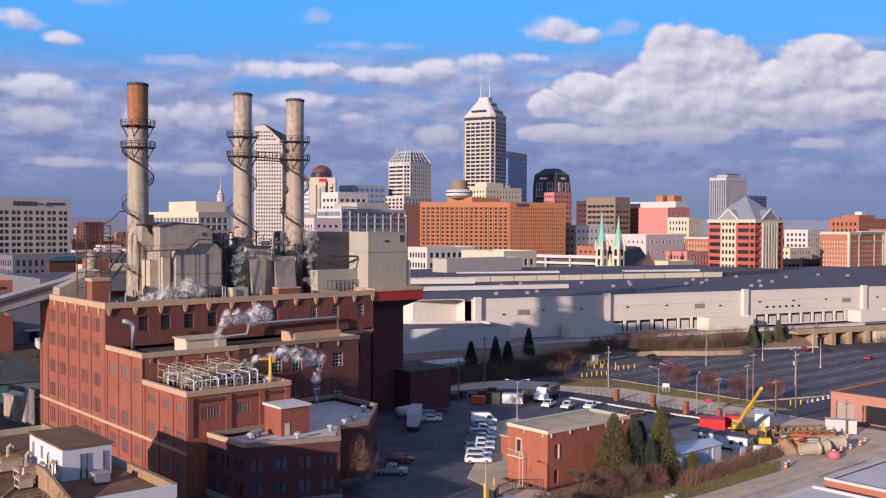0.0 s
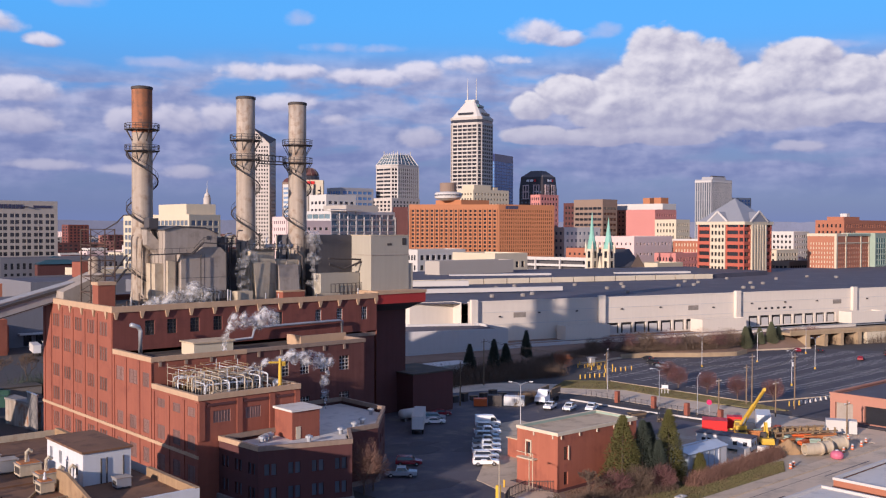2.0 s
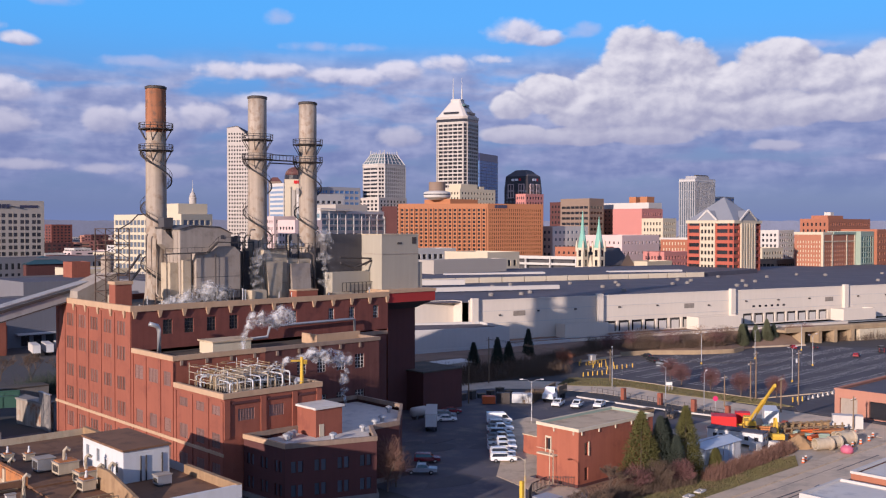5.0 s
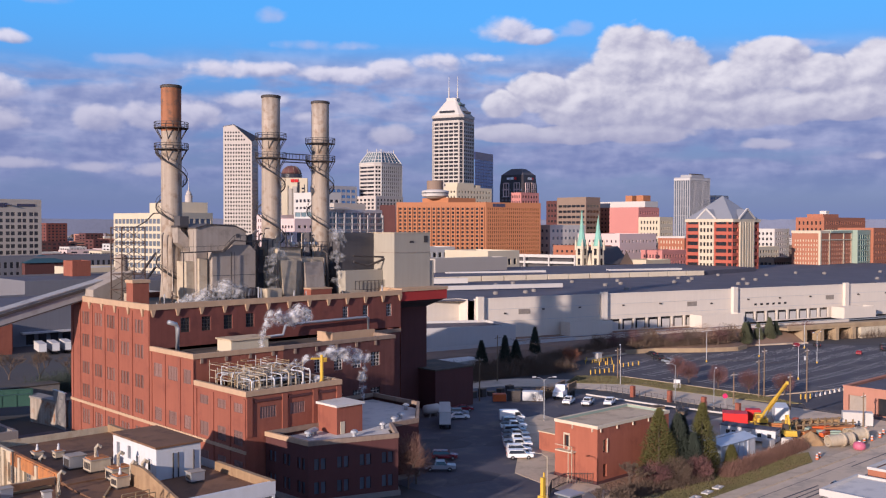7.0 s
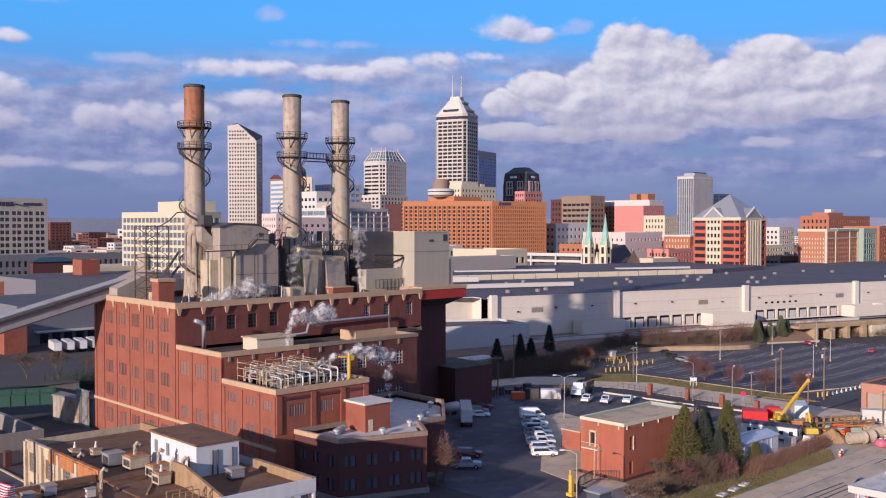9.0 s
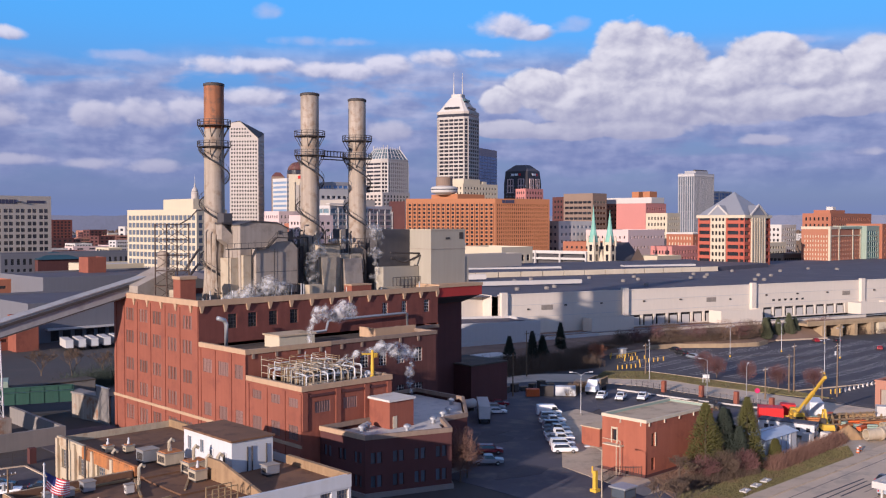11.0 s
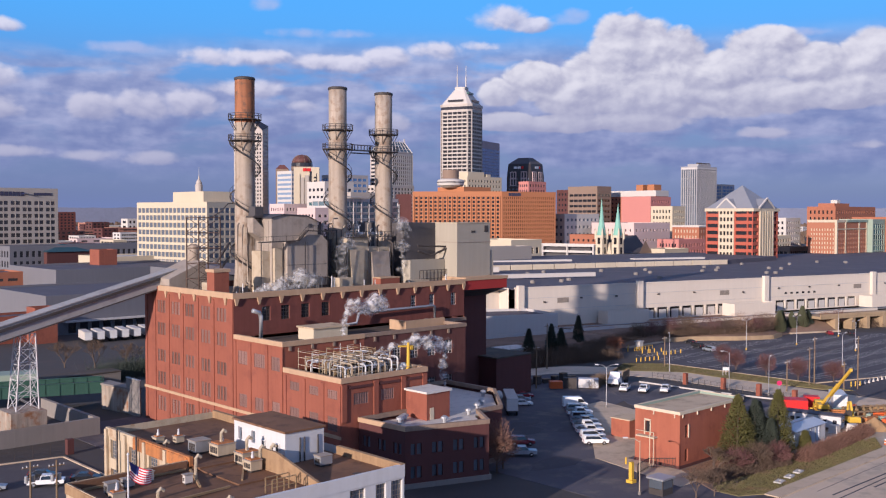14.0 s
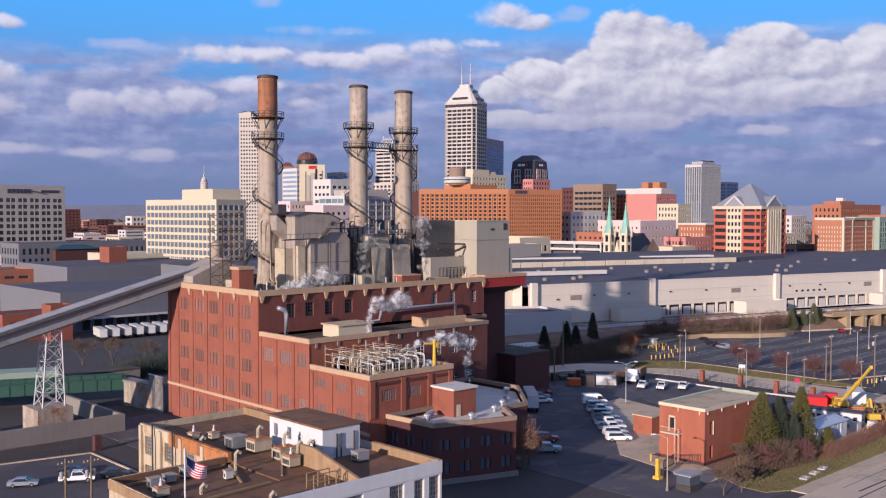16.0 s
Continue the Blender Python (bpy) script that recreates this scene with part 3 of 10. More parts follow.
def building(name, poly, z1, specs, wall, roof, pane, label, category="building", reveal=0.3, z0=0.0, parapet=0.8, band=None, group=""):
    """A building on a counter-clockwise plan. specs: for each side the window rows, or None."""
    ob = thing(name, (poly[0][0], poly[0][1], z0), label, category, group)
    PLOTS.append((min(p[0] for p in poly), max(p[0] for p in poly), min(p[1] for p in poly), max(p[1] for p in poly)))
    g, panes = Geo(), []
    for i, p in enumerate(poly):
        q = poly[(i + 1) % len(poly)]
        panes += facade(g, p, q, z0, z1, specs[i] if i < len(specs) and specs[i] else [], reveal)
    # parapet: inner face and top
    n = len(poly)
    inner = offset(poly, 0.4)
    for i in range(n):
        j = (i + 1) % n
        g.quad((*poly[i], z1), (*poly[j], z1), (*inner[j], z1), (*inner[i], z1))
        g.quad((*inner[j], z1 - parapet), (*inner[i], z1 - parapet), (*inner[i], z1), (*inner[j], z1))
    part("wall", g, wall, ob, world=True)
    part("roof", Geo().prism(inner, z1 - parapet - 0.4, z1 - parapet), roof, ob, world=True)
    if band:
        part("cornice", Geo().ring(offset(poly, -0.25), offset(poly, 0.45), z1 - band[0], z1 + 0.15), band[1], ob, world=True)
    hang_panes(ob, panes, pane, 1 if group == "far town buildings" else 0)
    return ob


def offset(poly, k):
    """The plan drawn in by k metres (out where k is negative)."""
    n, out = len(poly), []
    for i in range(n):
        a, b, c = (Vector(poly[(i + s) % n]) for s in (-1, 0, 1))
        u, v = (b - a).normalized(), (c - b).normalized()
        nu, nv = Vector((-u.y, u.x)), Vector((-v.y, v.x))
        m = nu + nv
        m = m / max(m.dot(nu), 0.2)
        out.append((b.x + m.x * k, b.y + m.y * k))
    return out


def rect(x0, x1, y0, y1):
    """A plan that begins at its north-west corner, so that the sides are west, south, east, north."""
    return [(x0, y1), (x0, y0), (x1, y0), (x1, y1)]


def turned(cx, cy, left, right, phi):
    """A rectangle by its corner towards the viewer, the lengths of the left and right sides and the bearing the left side faces."""
    p = radians(phi)
    a = Vector((math.cos(p), -math.sin(p)))
    nl = Vector((math.sin(p), math.cos(p)))
    nr = Vector((math.sin(p - math.pi / 2), math.cos(p - math.pi / 2)))
    c = Vector((cx, cy))
    return [tuple(c - nr * left), tuple(c), tuple(c - nl * right), tuple(c - nl * right - nr * left)]



def aligned(x, y, w, d, phi):
    """A rectangle by its front left corner, its width and depth and the bearing away from its front; sides: left, front, right, back."""
    p = radians(phi)
    away, across = Vector((math.sin(p), math.cos(p))), Vector((math.cos(p), -math.sin(p)))
    c = Vector((x, y))
    return [tuple(c + away * d), tuple(c), tuple(c + across * w), tuple(c + across * w + away * d)]


# ---- ground ----
def sheet(name, poly, z, material, label, category, thick=0.25):
    return solo(name, Geo().prism(poly, z - thick, z), material, label, category, (poly[0][0], poly[0][1], 0), kind="structure")


sheet("ground", [(-4800, -4800), (4800, -4800), (4800, 4800), (-4800, 4800)], -0.02, "town", "flat dark town ground running to the horizon", "ground", 1.0)
sheet("yard_pavement", [(92, 92), (146, 92), (150, 150), (186, 160), (178, 196), (140, 200), (92, 165)], 0.03, "yard_asphalt", "patched dark asphalt yard between plant and gatehouse", "pavement", 0.3)
sheet("road_south", [(-300, 62), (700, 62), (700, 89), (-300, 89)], 0.035, "road", "worn pale concrete street with tar seams", "road", 0.3)
sheet("pavement_south", [(113, 89), (700, 89), (700, 91.6), (113, 91.6)], 0.16, "paving", "pale concrete pavement with a kerb beside the street", "pavement", 0.3)
sheet("road_east", [(194, 91.7), (207, 91.7), (208, 165), (203, 182), (192, 196), (150, 212), (120, 214), (120, 204), (148, 200), (178, 190), (190, 178), (194, 165)], 0.045, "road", "worn concrete side street curving past the plant", "road", 0.3)
sheet("car_park", [(216.5, 133), (246, 123), (300, 118), (345, 128), (345, 160), (334, 178), (312.5, 188.2), (294, 185.2), (281, 191.8), (268.7, 202.4), (258, 206.4), (236, 205.5), (216.5, 178)], 0.05, "asphalt", "large empty asphalt car park with faded white bay lines", "car park", 0.3)
sheet("grass_verge", [(206.5, 153), (209.5, 128), (213.5, 121.5), (216.2, 133), (216.2, 178.5), (214.6, 181), (207.8, 187.6), (195.5, 181.6), (207.3, 166)], 0.12, "grass", "strip of dull winter grass beside the car park", "grass", 0.3)
sheet("grass_corner", [(109, 93.8), (113, 91.7), (158, 91.7), (165, 96), (150, 98.5), (137, 102), (124, 104), (114, 101), (109, 98.4)], 0.14, "grass", "sloping patch of dull winter grass by the street", "grass", 0.3)
sheet("planting_bed", [(108.5, 97.6), (113, 96.6), (122, 98.6), (131, 100.0), (136.5, 100.6), (137, 108.8), (116.2, 108.8), (111, 101.6)], 0.17, "mulch", "brown leaf-covered planting bed below the gatehouse", "ground", 0.3)
sheet("site_ground", [(150, 97), (156, 91.7), (193.6, 91.7), (193.6, 126), (158, 126), (150, 112)], 0.06, "dirt", "muddy construction yard of trodden earth", "ground", 0.3)
sheet("gatehouse_apron", [(107, 103), (116, 103), (116, 120), (138, 120), (152, 138), (156, 156), (150, 156), (112, 124)], 0.10, "paving", "tan concrete apron round the brick gatehouse", "pavement", 0.3)
sheet("truck_lot", [(156, 126), (184, 126), (184, 160), (172, 166), (158, 150)], 0.055, "yard_asphalt", "asphalt lot behind the gatehouse", "car park", 0.3)
# darker asphalt stands in for the cloud shadow on this lot
sheet("west_yard", [(-40, 155), (42, 155), (42, 190), (-40, 205)], 0.03, "asphalt", "asphalt lot west of the plant, darkened for cloud shade", "car park", 0.3)
sheet("plant_lane", [(50, 92), (69, 92), (69, 215), (50, 215)], 0.04, "yard_asphalt", "narrow asphalt lane along the plant wall", "pavement", 0.3)

sheet("garage_forecourt", [(208.6, 91.7), (210.8, 91.7), (210.8, 110.4), (262, 110.4), (262, 117.5), (246, 122.6), (216.8, 132.4), (213.6, 121), (208.8, 118)], 0.05, "asphalt", "asphalt forecourt beside the brick garage", "car park", 0.3)
rng = random.Random(77)
patches = Geo()
for k in range(9):
    x, y, r = rng.uniform(104, 134), rng.uniform(124, 158), rng.uniform(1.5, 4.0)
    patches.prism([(x + r * 1.8 * math.cos(a) * rng.uniform(0.7, 1.2), y + r * math.sin(a) * rng.uniform(0.6, 1.1)) for a in [2 * math.pi * i / 9 for i in range(9)]], 0.02, 0.036 + 0.004 * k)
solo("yard_patches", patches, "asphalt", "paler worn patches in the yard asphalt", "pavement", kind="stuff")

# raised ground in front of the exhibition hall: bank, then a level railway strip
bank = Geo()
low = [(150, 214), (214, 201), (236, 208), (258, 207.6), (268.9, 203.6), (281.2, 193), (294, 186.4), (312.9, 189.2), (335, 181)]
high = [(152, 222), (216, 212), (240, 215), (260, 216), (274, 212), (287, 206), (301, 202), (317, 199), (338, 190)]
for i in range(len(low) - 1):
    bank.quad((*low[i], 0.0), (*low[i + 1], 0.0), (*high[i + 1], 4.8), (*high[i], 4.8))
    a, b = high[i], high[i + 1]
    bank.quad((*a, 4.8), (*b, 4.8), (b[0] + 14, b[1] + 50, 4.8), (a[0] + 14, a[1] + 50, 4.8))
bank.quad((335, 181, 0), (335, 181, -1), (352, 235, 4.8), (338, 190, 4.8))
solo("railway_bank", bank, "mulch", "raised railway bank of brown earth below the hall", "embankment", kind="structure")

# ---- exhibition hall ----
HALL_D = Vector((180.4, -47.5)).normalized()          # along its long south wall
HALL_N = Vector((-HALL_D.y, HALL_D.x))               # into the hall


def hall(u, k):
    """A place u metres along the hall's south wall and k metres behind it."""
    p = Vector((221, 243)) + HALL_D * u + HALL_N * k
    return (p.x, p.y)


exhibition_hall = thing("exhibition_hall", (*hall(0, 0), 4.8), "long low exhibition hall with pale precast walls, dark roof", "hall")
g = Geo()
ZH = 18.7
docks = [(5.2, 9.2, [(58 + 6.2 * i, 63.4 + 6.2 * i) for i in range(7)] + [(127 + 6.2 * i, 132.4 + 6.2 * i) for i in range(8)])]
vents = [(12.6, 14.4, [(96, 101), (174, 179)])]
panes = facade(g, hall(0, 0), hall(420, 0), 4.8, ZH, docks + vents, 0.8)
facade(g, hall(-19, 6), hall(-2.5, 6), 4.8, ZH, [], 0.3)
facade(g, hall(-62, 40), hall(-19, 6), 4.8, ZH, [], 0.3)
facade(g, hall(-2.5, 6), hall(-2.5, 0), 4.8, ZH, [], 0.3)
part("wall", g, "hall", exhibition_hall, world=True)
hang_panes(exhibition_hall, panes[:15], "glass_dark", name="dock_opening")
for p, rz, w, h in panes[:15]:
    u = (Vector(p[:2]) - Vector((221, 243))).dot(HALL_D)
    part("dock_door", Geo().prism([hall(u - 1.75, 0.15), hall(u + 1.75, 0.15), hall(u + 1.75, 0.3), hall(u - 1.75, 0.3)], 5.2, 8.3), "white", exhibition_hall, "white roll-up dock door", world=True)
hang_panes(exhibition_hall, panes[15:], "hall_grey", name="vent_grille")
for u in (2, 55, 120.5, 186, 252, 318):
    p, q = hall(u - 1.2, -1.3), hall(u + 1.2, -1.3)
    part("pier", Geo().prism([p, q, hall(u + 1.2, 0.3), hall(u - 1.2, 0.3)], 4.8, ZH + 0.8), "hall", exhibition_hall, world=True)
for z in (10.6, 14.8):
    for a, b in ((3.7, 53.3), (56.7, 118.8), (122.2, 184.3), (187.7, 250.3)):
        part("joint_ledge", Geo().prism([hall(a, -0.12), hall(b, -0.12), hall(b, 0.05), hall(a, 0.05)], z, z + 0.14), "hall_grey", exhibition_hall, world=True)
roof = Geo().prism([hall(-62, 40), hall(-19, 6.2), hall(0, 0.2), hall(420, 0.2), hall(420, 175), hall(110, 178), hall(-62, 178)], ZH - 0.6, ZH - 0.25)
part("roof", roof, "roof_slate", exhibition_hall, world=True)
part("roof_edge", Geo().prism([hall(0, -0.15), hall(420, -0.15), hall(420, 0.4), hall(0, 0.4)], ZH - 0.3, ZH + 0.15), "hall", exhibition_hall, world=True)
part("upper_roof", Geo().prism([hall(-62, 100), hall(190, 92), hall(250, 112), hall(250, 178), hall(-62, 178)], ZH - 0.25, ZH + 2.0), "roof_slate", exhibition_hall, world=True)
for i in range(21):
    u0, u1 = -60 + 12 * i, -48.6 + 12 * i
    k0, k1 = 99.9 - (u0 + 62) * 8 / 252, 99.9 - (u1 + 62) * 8 / 252
    part("clerestory", Geo().prism([hall(u0, k0 - 0.5), hall(u1, k1 - 0.5), hall(u1, k1), hall(u0, k0)], ZH - 0.2, ZH + 2.2), "limestone", exhibition_hall, world=True)
for (u0, k0, u1, k1, w, h) in ((-40, 52, 62, 36, 2.2, 1.6), (-40, 100, 42, 78, 3.0, 2.2), (-30, 110, 30, 92, 8.0, 1.2), (60, 130, 110, 118, 4.0, 2.6), (150, 118, 190, 108, 5.0, 2.6)):
    a, b = Vector((*hall(u0, k0), ZH + h / 2)), Vector((*hall(u1, k1), ZH + h / 2 + 0.4))
    part("skylight", Geo().beam(a, b, w, h), "white", exhibition_hall, world=True)
rng = random.Random(5)
for i in range(38):
    u, k = rng.uniform(20, 400), rng.choice((22, 45, 68, 86)) + rng.uniform(-4, 4)
    if k > 80 and u < 190:
        k -= 20
    x, y = hall(u, k)
    part("roof_fan", Geo().lathe([(0.9, 0), (1.0, 0.9), (0.6, 1.2)], (x, y, ZH - 0.25), 8), "concrete", exhibition_hall, world=True)

for u, z in ((18, 12.8), (96, 12.6), (174, 12.6), (232, 12.6)):
    grille = part("louvre", Geo().prism([hall(u, -0.06), hall(u + 5, -0.06), hall(u + 5, 0.1), hall(u, 0.1)], z, z + 1.8), "casing", exhibition_hall, world=True)
    for k in range(5):
        part("slat", Geo().prism([hall(u + 0.2, -0.16), hall(u + 4.8, -0.16), hall(u + 4.8, -0.06), hall(u + 0.2, -0.06)], z + 0.15 + 0.34 * k, z + 0.25 + 0.34 * k), "concrete", grille, world=True)
for u in (12, 28, 44, 64, 82, 108, 128, 146, 164, 194, 212, 236):
    part("wall_lamp", Geo().prism([hall(u, -0.5), hall(u + 0.8, -0.5), hall(u + 0.8, 0.05), hall(u, 0.05)], 14.0 - 0.9 * (u % 3 == 0), 14.5 - 0.9 * (u % 3 == 0)), "steel_dark", exhibition_hall, world=True)
for k in range(6):
    part("high_window", Geo().prism([hall(132 + 3.4 * k, -0.05), hall(133.4 + 3.4 * k, -0.05), hall(133.4 + 3.4 * k, 0.05), hall(132 + 3.4 * k, 0.05)], 11.6, 12.4), "glass_dark", exhibition_hall, world=True)
dock_house = building("loading_dock_house", [hall(-66, -14), hall(4, -20), hall(4, -1.5), hall(-20, 5), hall(-66, 38)], 11.6, [None], "hall_grey", "roof_slate", "glass_dark",
                      "low grey loading house against the exhibition hall", "dock house", z0=4.8)
for u0, u1, k in ((35, 54, -7), (96, 118, -8), (176, 196, -8)):
    building("dock_canopy_house", [hall(u0, k), hall(u1, k), hall(u1, -1.4), hall(u0, -1.4)], 9.6, [None], "hall", "roof_slate", "glass_dark", "pale flat-roofed dock enclosure", "dock house", z0=4.8, group="dock enclosures")

# ---- power plant ----
plant = thing("power_plant", (69.5, 143.6, 0), "big stepped red-brick power station with tan terracotta copings", "power station")
X0 = 69.5
wall, dark, worn = Geo(), Geo(), Geo()
big, small = [], []                                # panes: dusty steel sashes, small ones


def cols_from(start, pairs):
    return [(start - b, start - a) for b, a in pairs]


# west wall of the tall block, read from its north end
mainW = [(203.8, 207.2), (197.7, 201.1), (191.9, 195.3), (185.6, 189.0), (179.6, 183.0)]
MW = sorted((213 - b, 213 - a) for a, b in mainW)
rows = [(2.6, 5.6, MW), (8.1, 10.8, MW), (13.0, 15.5, MW), (18.6, 21.2, MW), (23.3, 25.9, MW)]
tall = facade(wall, (X0, 213), (X0, 177), 0, 28.7, rows, 0.14)
kW = sorted((177 - b, 177 - a) for a, b in ((172.2, 175.4), (166.4, 169.9), (161.5, 164.2)))
kW2 = sorted((177 - b, 177 - a) for a, b in ((172.4, 175.0), (166.8, 169.6), (161.6, 164.0)))
big += facade(wall, (X0, 177), (X0, 160.6), 0, 21.1, [(2.8, 5.4, kW2), (7.9, 10.3, kW2), (15.9, 18.4, kW)], 0.12)
fW = sorted((160.6 - b, 160.6 - a) for a, b in ((155.6, 158.4), (150.0, 152.6), (144.6, 147.4)))
big += facade(wall, (X0, 160.6), (X0, 143.6), 0, 16.7, [(2.6, 5.3, fW), (7.8, 10.2, fW), (13.2, 14.7, fW)], 0.12)
# south walls; most take darker brick than the west: worn above, dark below
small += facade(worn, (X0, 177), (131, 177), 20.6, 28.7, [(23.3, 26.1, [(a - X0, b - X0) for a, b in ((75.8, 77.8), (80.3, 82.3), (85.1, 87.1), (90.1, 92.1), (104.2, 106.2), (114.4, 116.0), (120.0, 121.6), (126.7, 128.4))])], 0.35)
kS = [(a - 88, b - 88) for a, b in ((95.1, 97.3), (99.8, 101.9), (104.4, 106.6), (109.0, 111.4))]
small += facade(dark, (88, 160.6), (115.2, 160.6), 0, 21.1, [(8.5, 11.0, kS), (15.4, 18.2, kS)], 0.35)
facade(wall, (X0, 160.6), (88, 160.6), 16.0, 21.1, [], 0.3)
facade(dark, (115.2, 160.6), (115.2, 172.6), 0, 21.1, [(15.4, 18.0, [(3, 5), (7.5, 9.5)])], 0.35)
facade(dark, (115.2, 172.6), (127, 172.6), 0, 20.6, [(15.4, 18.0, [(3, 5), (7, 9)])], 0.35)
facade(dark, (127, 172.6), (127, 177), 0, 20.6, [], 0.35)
big += facade(wall, (X0, 143.6), (88.5, 143.6), 0, 16.7, [(12.2, 14.1, [(2.6, 5.7), (8.5, 11.4)])], 0.14)
facade(wall, (88.5, 143.6), (88.5, 160.6), 0, 16.7, [], 0.3)
# east, north and the parts behind
facade(wall, (131, 177), (131, 213), 0, 28.7, [], 0.3)
facade(wall, (131, 213), (X0, 213), 0, 28.7, [], 0.3)
part("wall", wall, "brick", plant, world=True)
part("weathered_wall", worn, "brick_worn", plant, "dull red brick wall", world=True)
part("sooty_wall", dark, "brick_maroon", plant, "dark maroon brick wall", world=True)
part("roof", Geo().box(X0 + 0.6, 130.4, 177.6, 212.4, 26.8, 27.5), "roof_tar", plant, "tarred flat roof", world=True)
part("lower_roof", Geo().box(X0 + 0.6, 114.6, 161.2, 177.0, 19.5, 20.0).box(114.6, 126.4, 173.2, 177.0, 19.2, 19.7), "roof_tar", plant, world=True)
part("front_roof", Geo().box(X0 + 0.6, 87.9, 144.2, 160.6, 14.6, 15.1), "roof_tar", plant, world=True)


def coping(x0, x1, y0, y1, z, h=0.75, material="coping"):
    part("coping", Geo().box(x0, x1, y0, y1, z - h, z + 0.1), material, plant, "tan terracotta coping" if material == "coping" else "dull brown stone coping", world=True)


coping(X0 - 0.25, X0 + 0.5, 177.5, 206.5, 28.9, h=1.0)
coping(X0 - 0.25, 131.2, 176.75, 177.5, 28.9, h=1.0)
coping(130.5, 131.2, 177.5, 213, 28.9)
coping(X0 - 0.2, X0 + 0.5, 161.1, 176.7, 21.2)
coping(X0 - 0.2, 88.0, 160.4, 161.1, 21.2)
coping(88.0, 115.4, 160.4, 161.1, 21.2, 0.6, "dull_stone")
coping(114.7, 115.4, 161.1, 173, 21.2, 0.6, "dull_stone")
coping(115.4, 127.2, 172.4, 173.1, 20.7, 0.6, "dull_stone")
coping(X0 - 0.2, X0 + 0.5, 144.1, 160.3, 16.8)
coping(X0 - 0.2, 88.7, 143.4, 144.1, 16.8)
coping(88.0, 88.7, 144.1, 160.3, 16.8)
for y in [179.5 + 5.9 * i for i in range(5)]:
    part("corbel", Geo().hexa([(X0 - 0.3, y - 0.15, 26.6), (X0, y - 0.15, 26.6), (X0, y + 0.15, 26.6), (X0 - 0.3, y + 0.15, 26.6)], [(X0 - 0.42, y - 0.5, 28), (X0, y - 0.5, 28), (X0, y + 0.5, 28), (X0 - 0.42, y + 0.5, 28)]), "coping", plant, world=True)
for x in [70.1 + 5.05 * i for i in range(13)]:
    part("corbel", Geo().hexa([(x - 0.15, 176.7, 26.6), (x + 0.15, 176.7, 26.6), (x + 0.15, 177, 26.6), (x - 0.15, 177, 26.6)], [(x - 0.5, 176.55, 28), (x + 0.5, 176.55, 28), (x + 0.5, 177, 28), (x - 0.5, 177, 28)]), "coping", plant, world=True)
for x in [71 + 4.9 * i for i in range(9)]:
    part("corbel", Geo().box(x - 0.25, x + 0.25, 160.4, 160.6, 19.6, 20.5), "dull_stone", plant, world=True)
# belt course and pilasters on the west side
part("belt_course", Geo().box(X0 - 0.22, X0, 143.6, 213, 6.7, 7.25), "coping", plant, "tan terracotta belt course", world=True)
for y in [212.2, 208.4, 202.4, 196.5, 190.4, 184.4]:
    part("pilaster", Geo().box(X0 - 0.16, X0, y - 0.45, y + 0.45, 0, 27.4), "brick", plant, world=True)
part("pilaster", Geo().box(X0 - 0.16, X0, 177.1, 178.3, 0, 27.8), "brick", plant, world=True)
for y in [176.4, 171.2, 165.6, 160.9]:
    part("pilaster", Geo().box(X0 - 0.16, X0, y - 0.4, y + 0.4, 0, 20.2), "brick", plant, world=True)
for y in [159.8, 154.1, 148.7, 144.1]:
    part("pilaster", Geo().box(X0 - 0.16, X0, y - 0.4, y + 0.4, 0, 15.6), "brick", plant, world=True)
for x in (70.0, 76.8, 83.0, 88.0):
    part("pilaster", Geo().box(x - 0.5, x + 0.5, 143.35, 143.6, 9.6, 15.8), "brick", plant, world=True)
for a, b in ((71.0, 76.0), (77.6, 82.2), (83.8, 87.2)):
    part("brick_lintel", Geo().box(a, b, 143.4, 143.6, 15.0, 15.4), "brick_dark", plant, world=True)


def sash_mesh(w, h, nx, nz, bar=0.09):
    g = Geo()
    for i in range(nx + 1):
        x = -w / 2 + w * i / nx
        k = bar * (1.6 if i in (0, nx) else 1)
        g.box(x - k / 2, x + k / 2, -0.08, -0.01, 0, h)
    for i in range(nz + 1):
        z = h * i / nz
        g.box(-w / 2, w / 2, -0.075, -0.005, z - bar / 2, z + bar / 2)
    return g.mesh("window")


SASH = {}


def windows(panes, frame_mat, pane_mat, nx, nz, bar=0.09):
    base = plant.matrix_basis.translation
    for p, rz, w, h in panes:
        key = (round(w, 1), round(h, 1), nx, nz, frame_mat)
        if key not in SASH:
            SASH[key] = sash_mesh(w, h, nx, nz, bar)
            SASH[key].materials.append(M[frame_mat])
        ob = part("window", SASH[key], frame_mat, plant, at=Vector(p) - base, rz=rz)
        part("pane", pane_mesh(w, h, pane_mat), pane_mat, ob, at=(0, 0, 0))


windows(big, "dusty_sash", "glass_dusty", 6, 4, 0.05)
windows(tall, "dusty_sash", "glass_dusty", 6, 4, 0.05)
for p, rz, w, h in tall:
    for f in (-1 / 6, 1 / 6):
        part("mullion", pane_mesh(0.34, h, "brick"), "brick", plant, at=Vector(p) - plant.matrix_basis.translation + Matrix.Rotation(radians(rz), 3, "Z") @ Vector((w * f, -0.13, 0)), rz=rz)
windows(small[:5], "steel_dark", "glass_dark", 3, 4)
windows(small[5:], "white", "glass_dark", 3, 4)

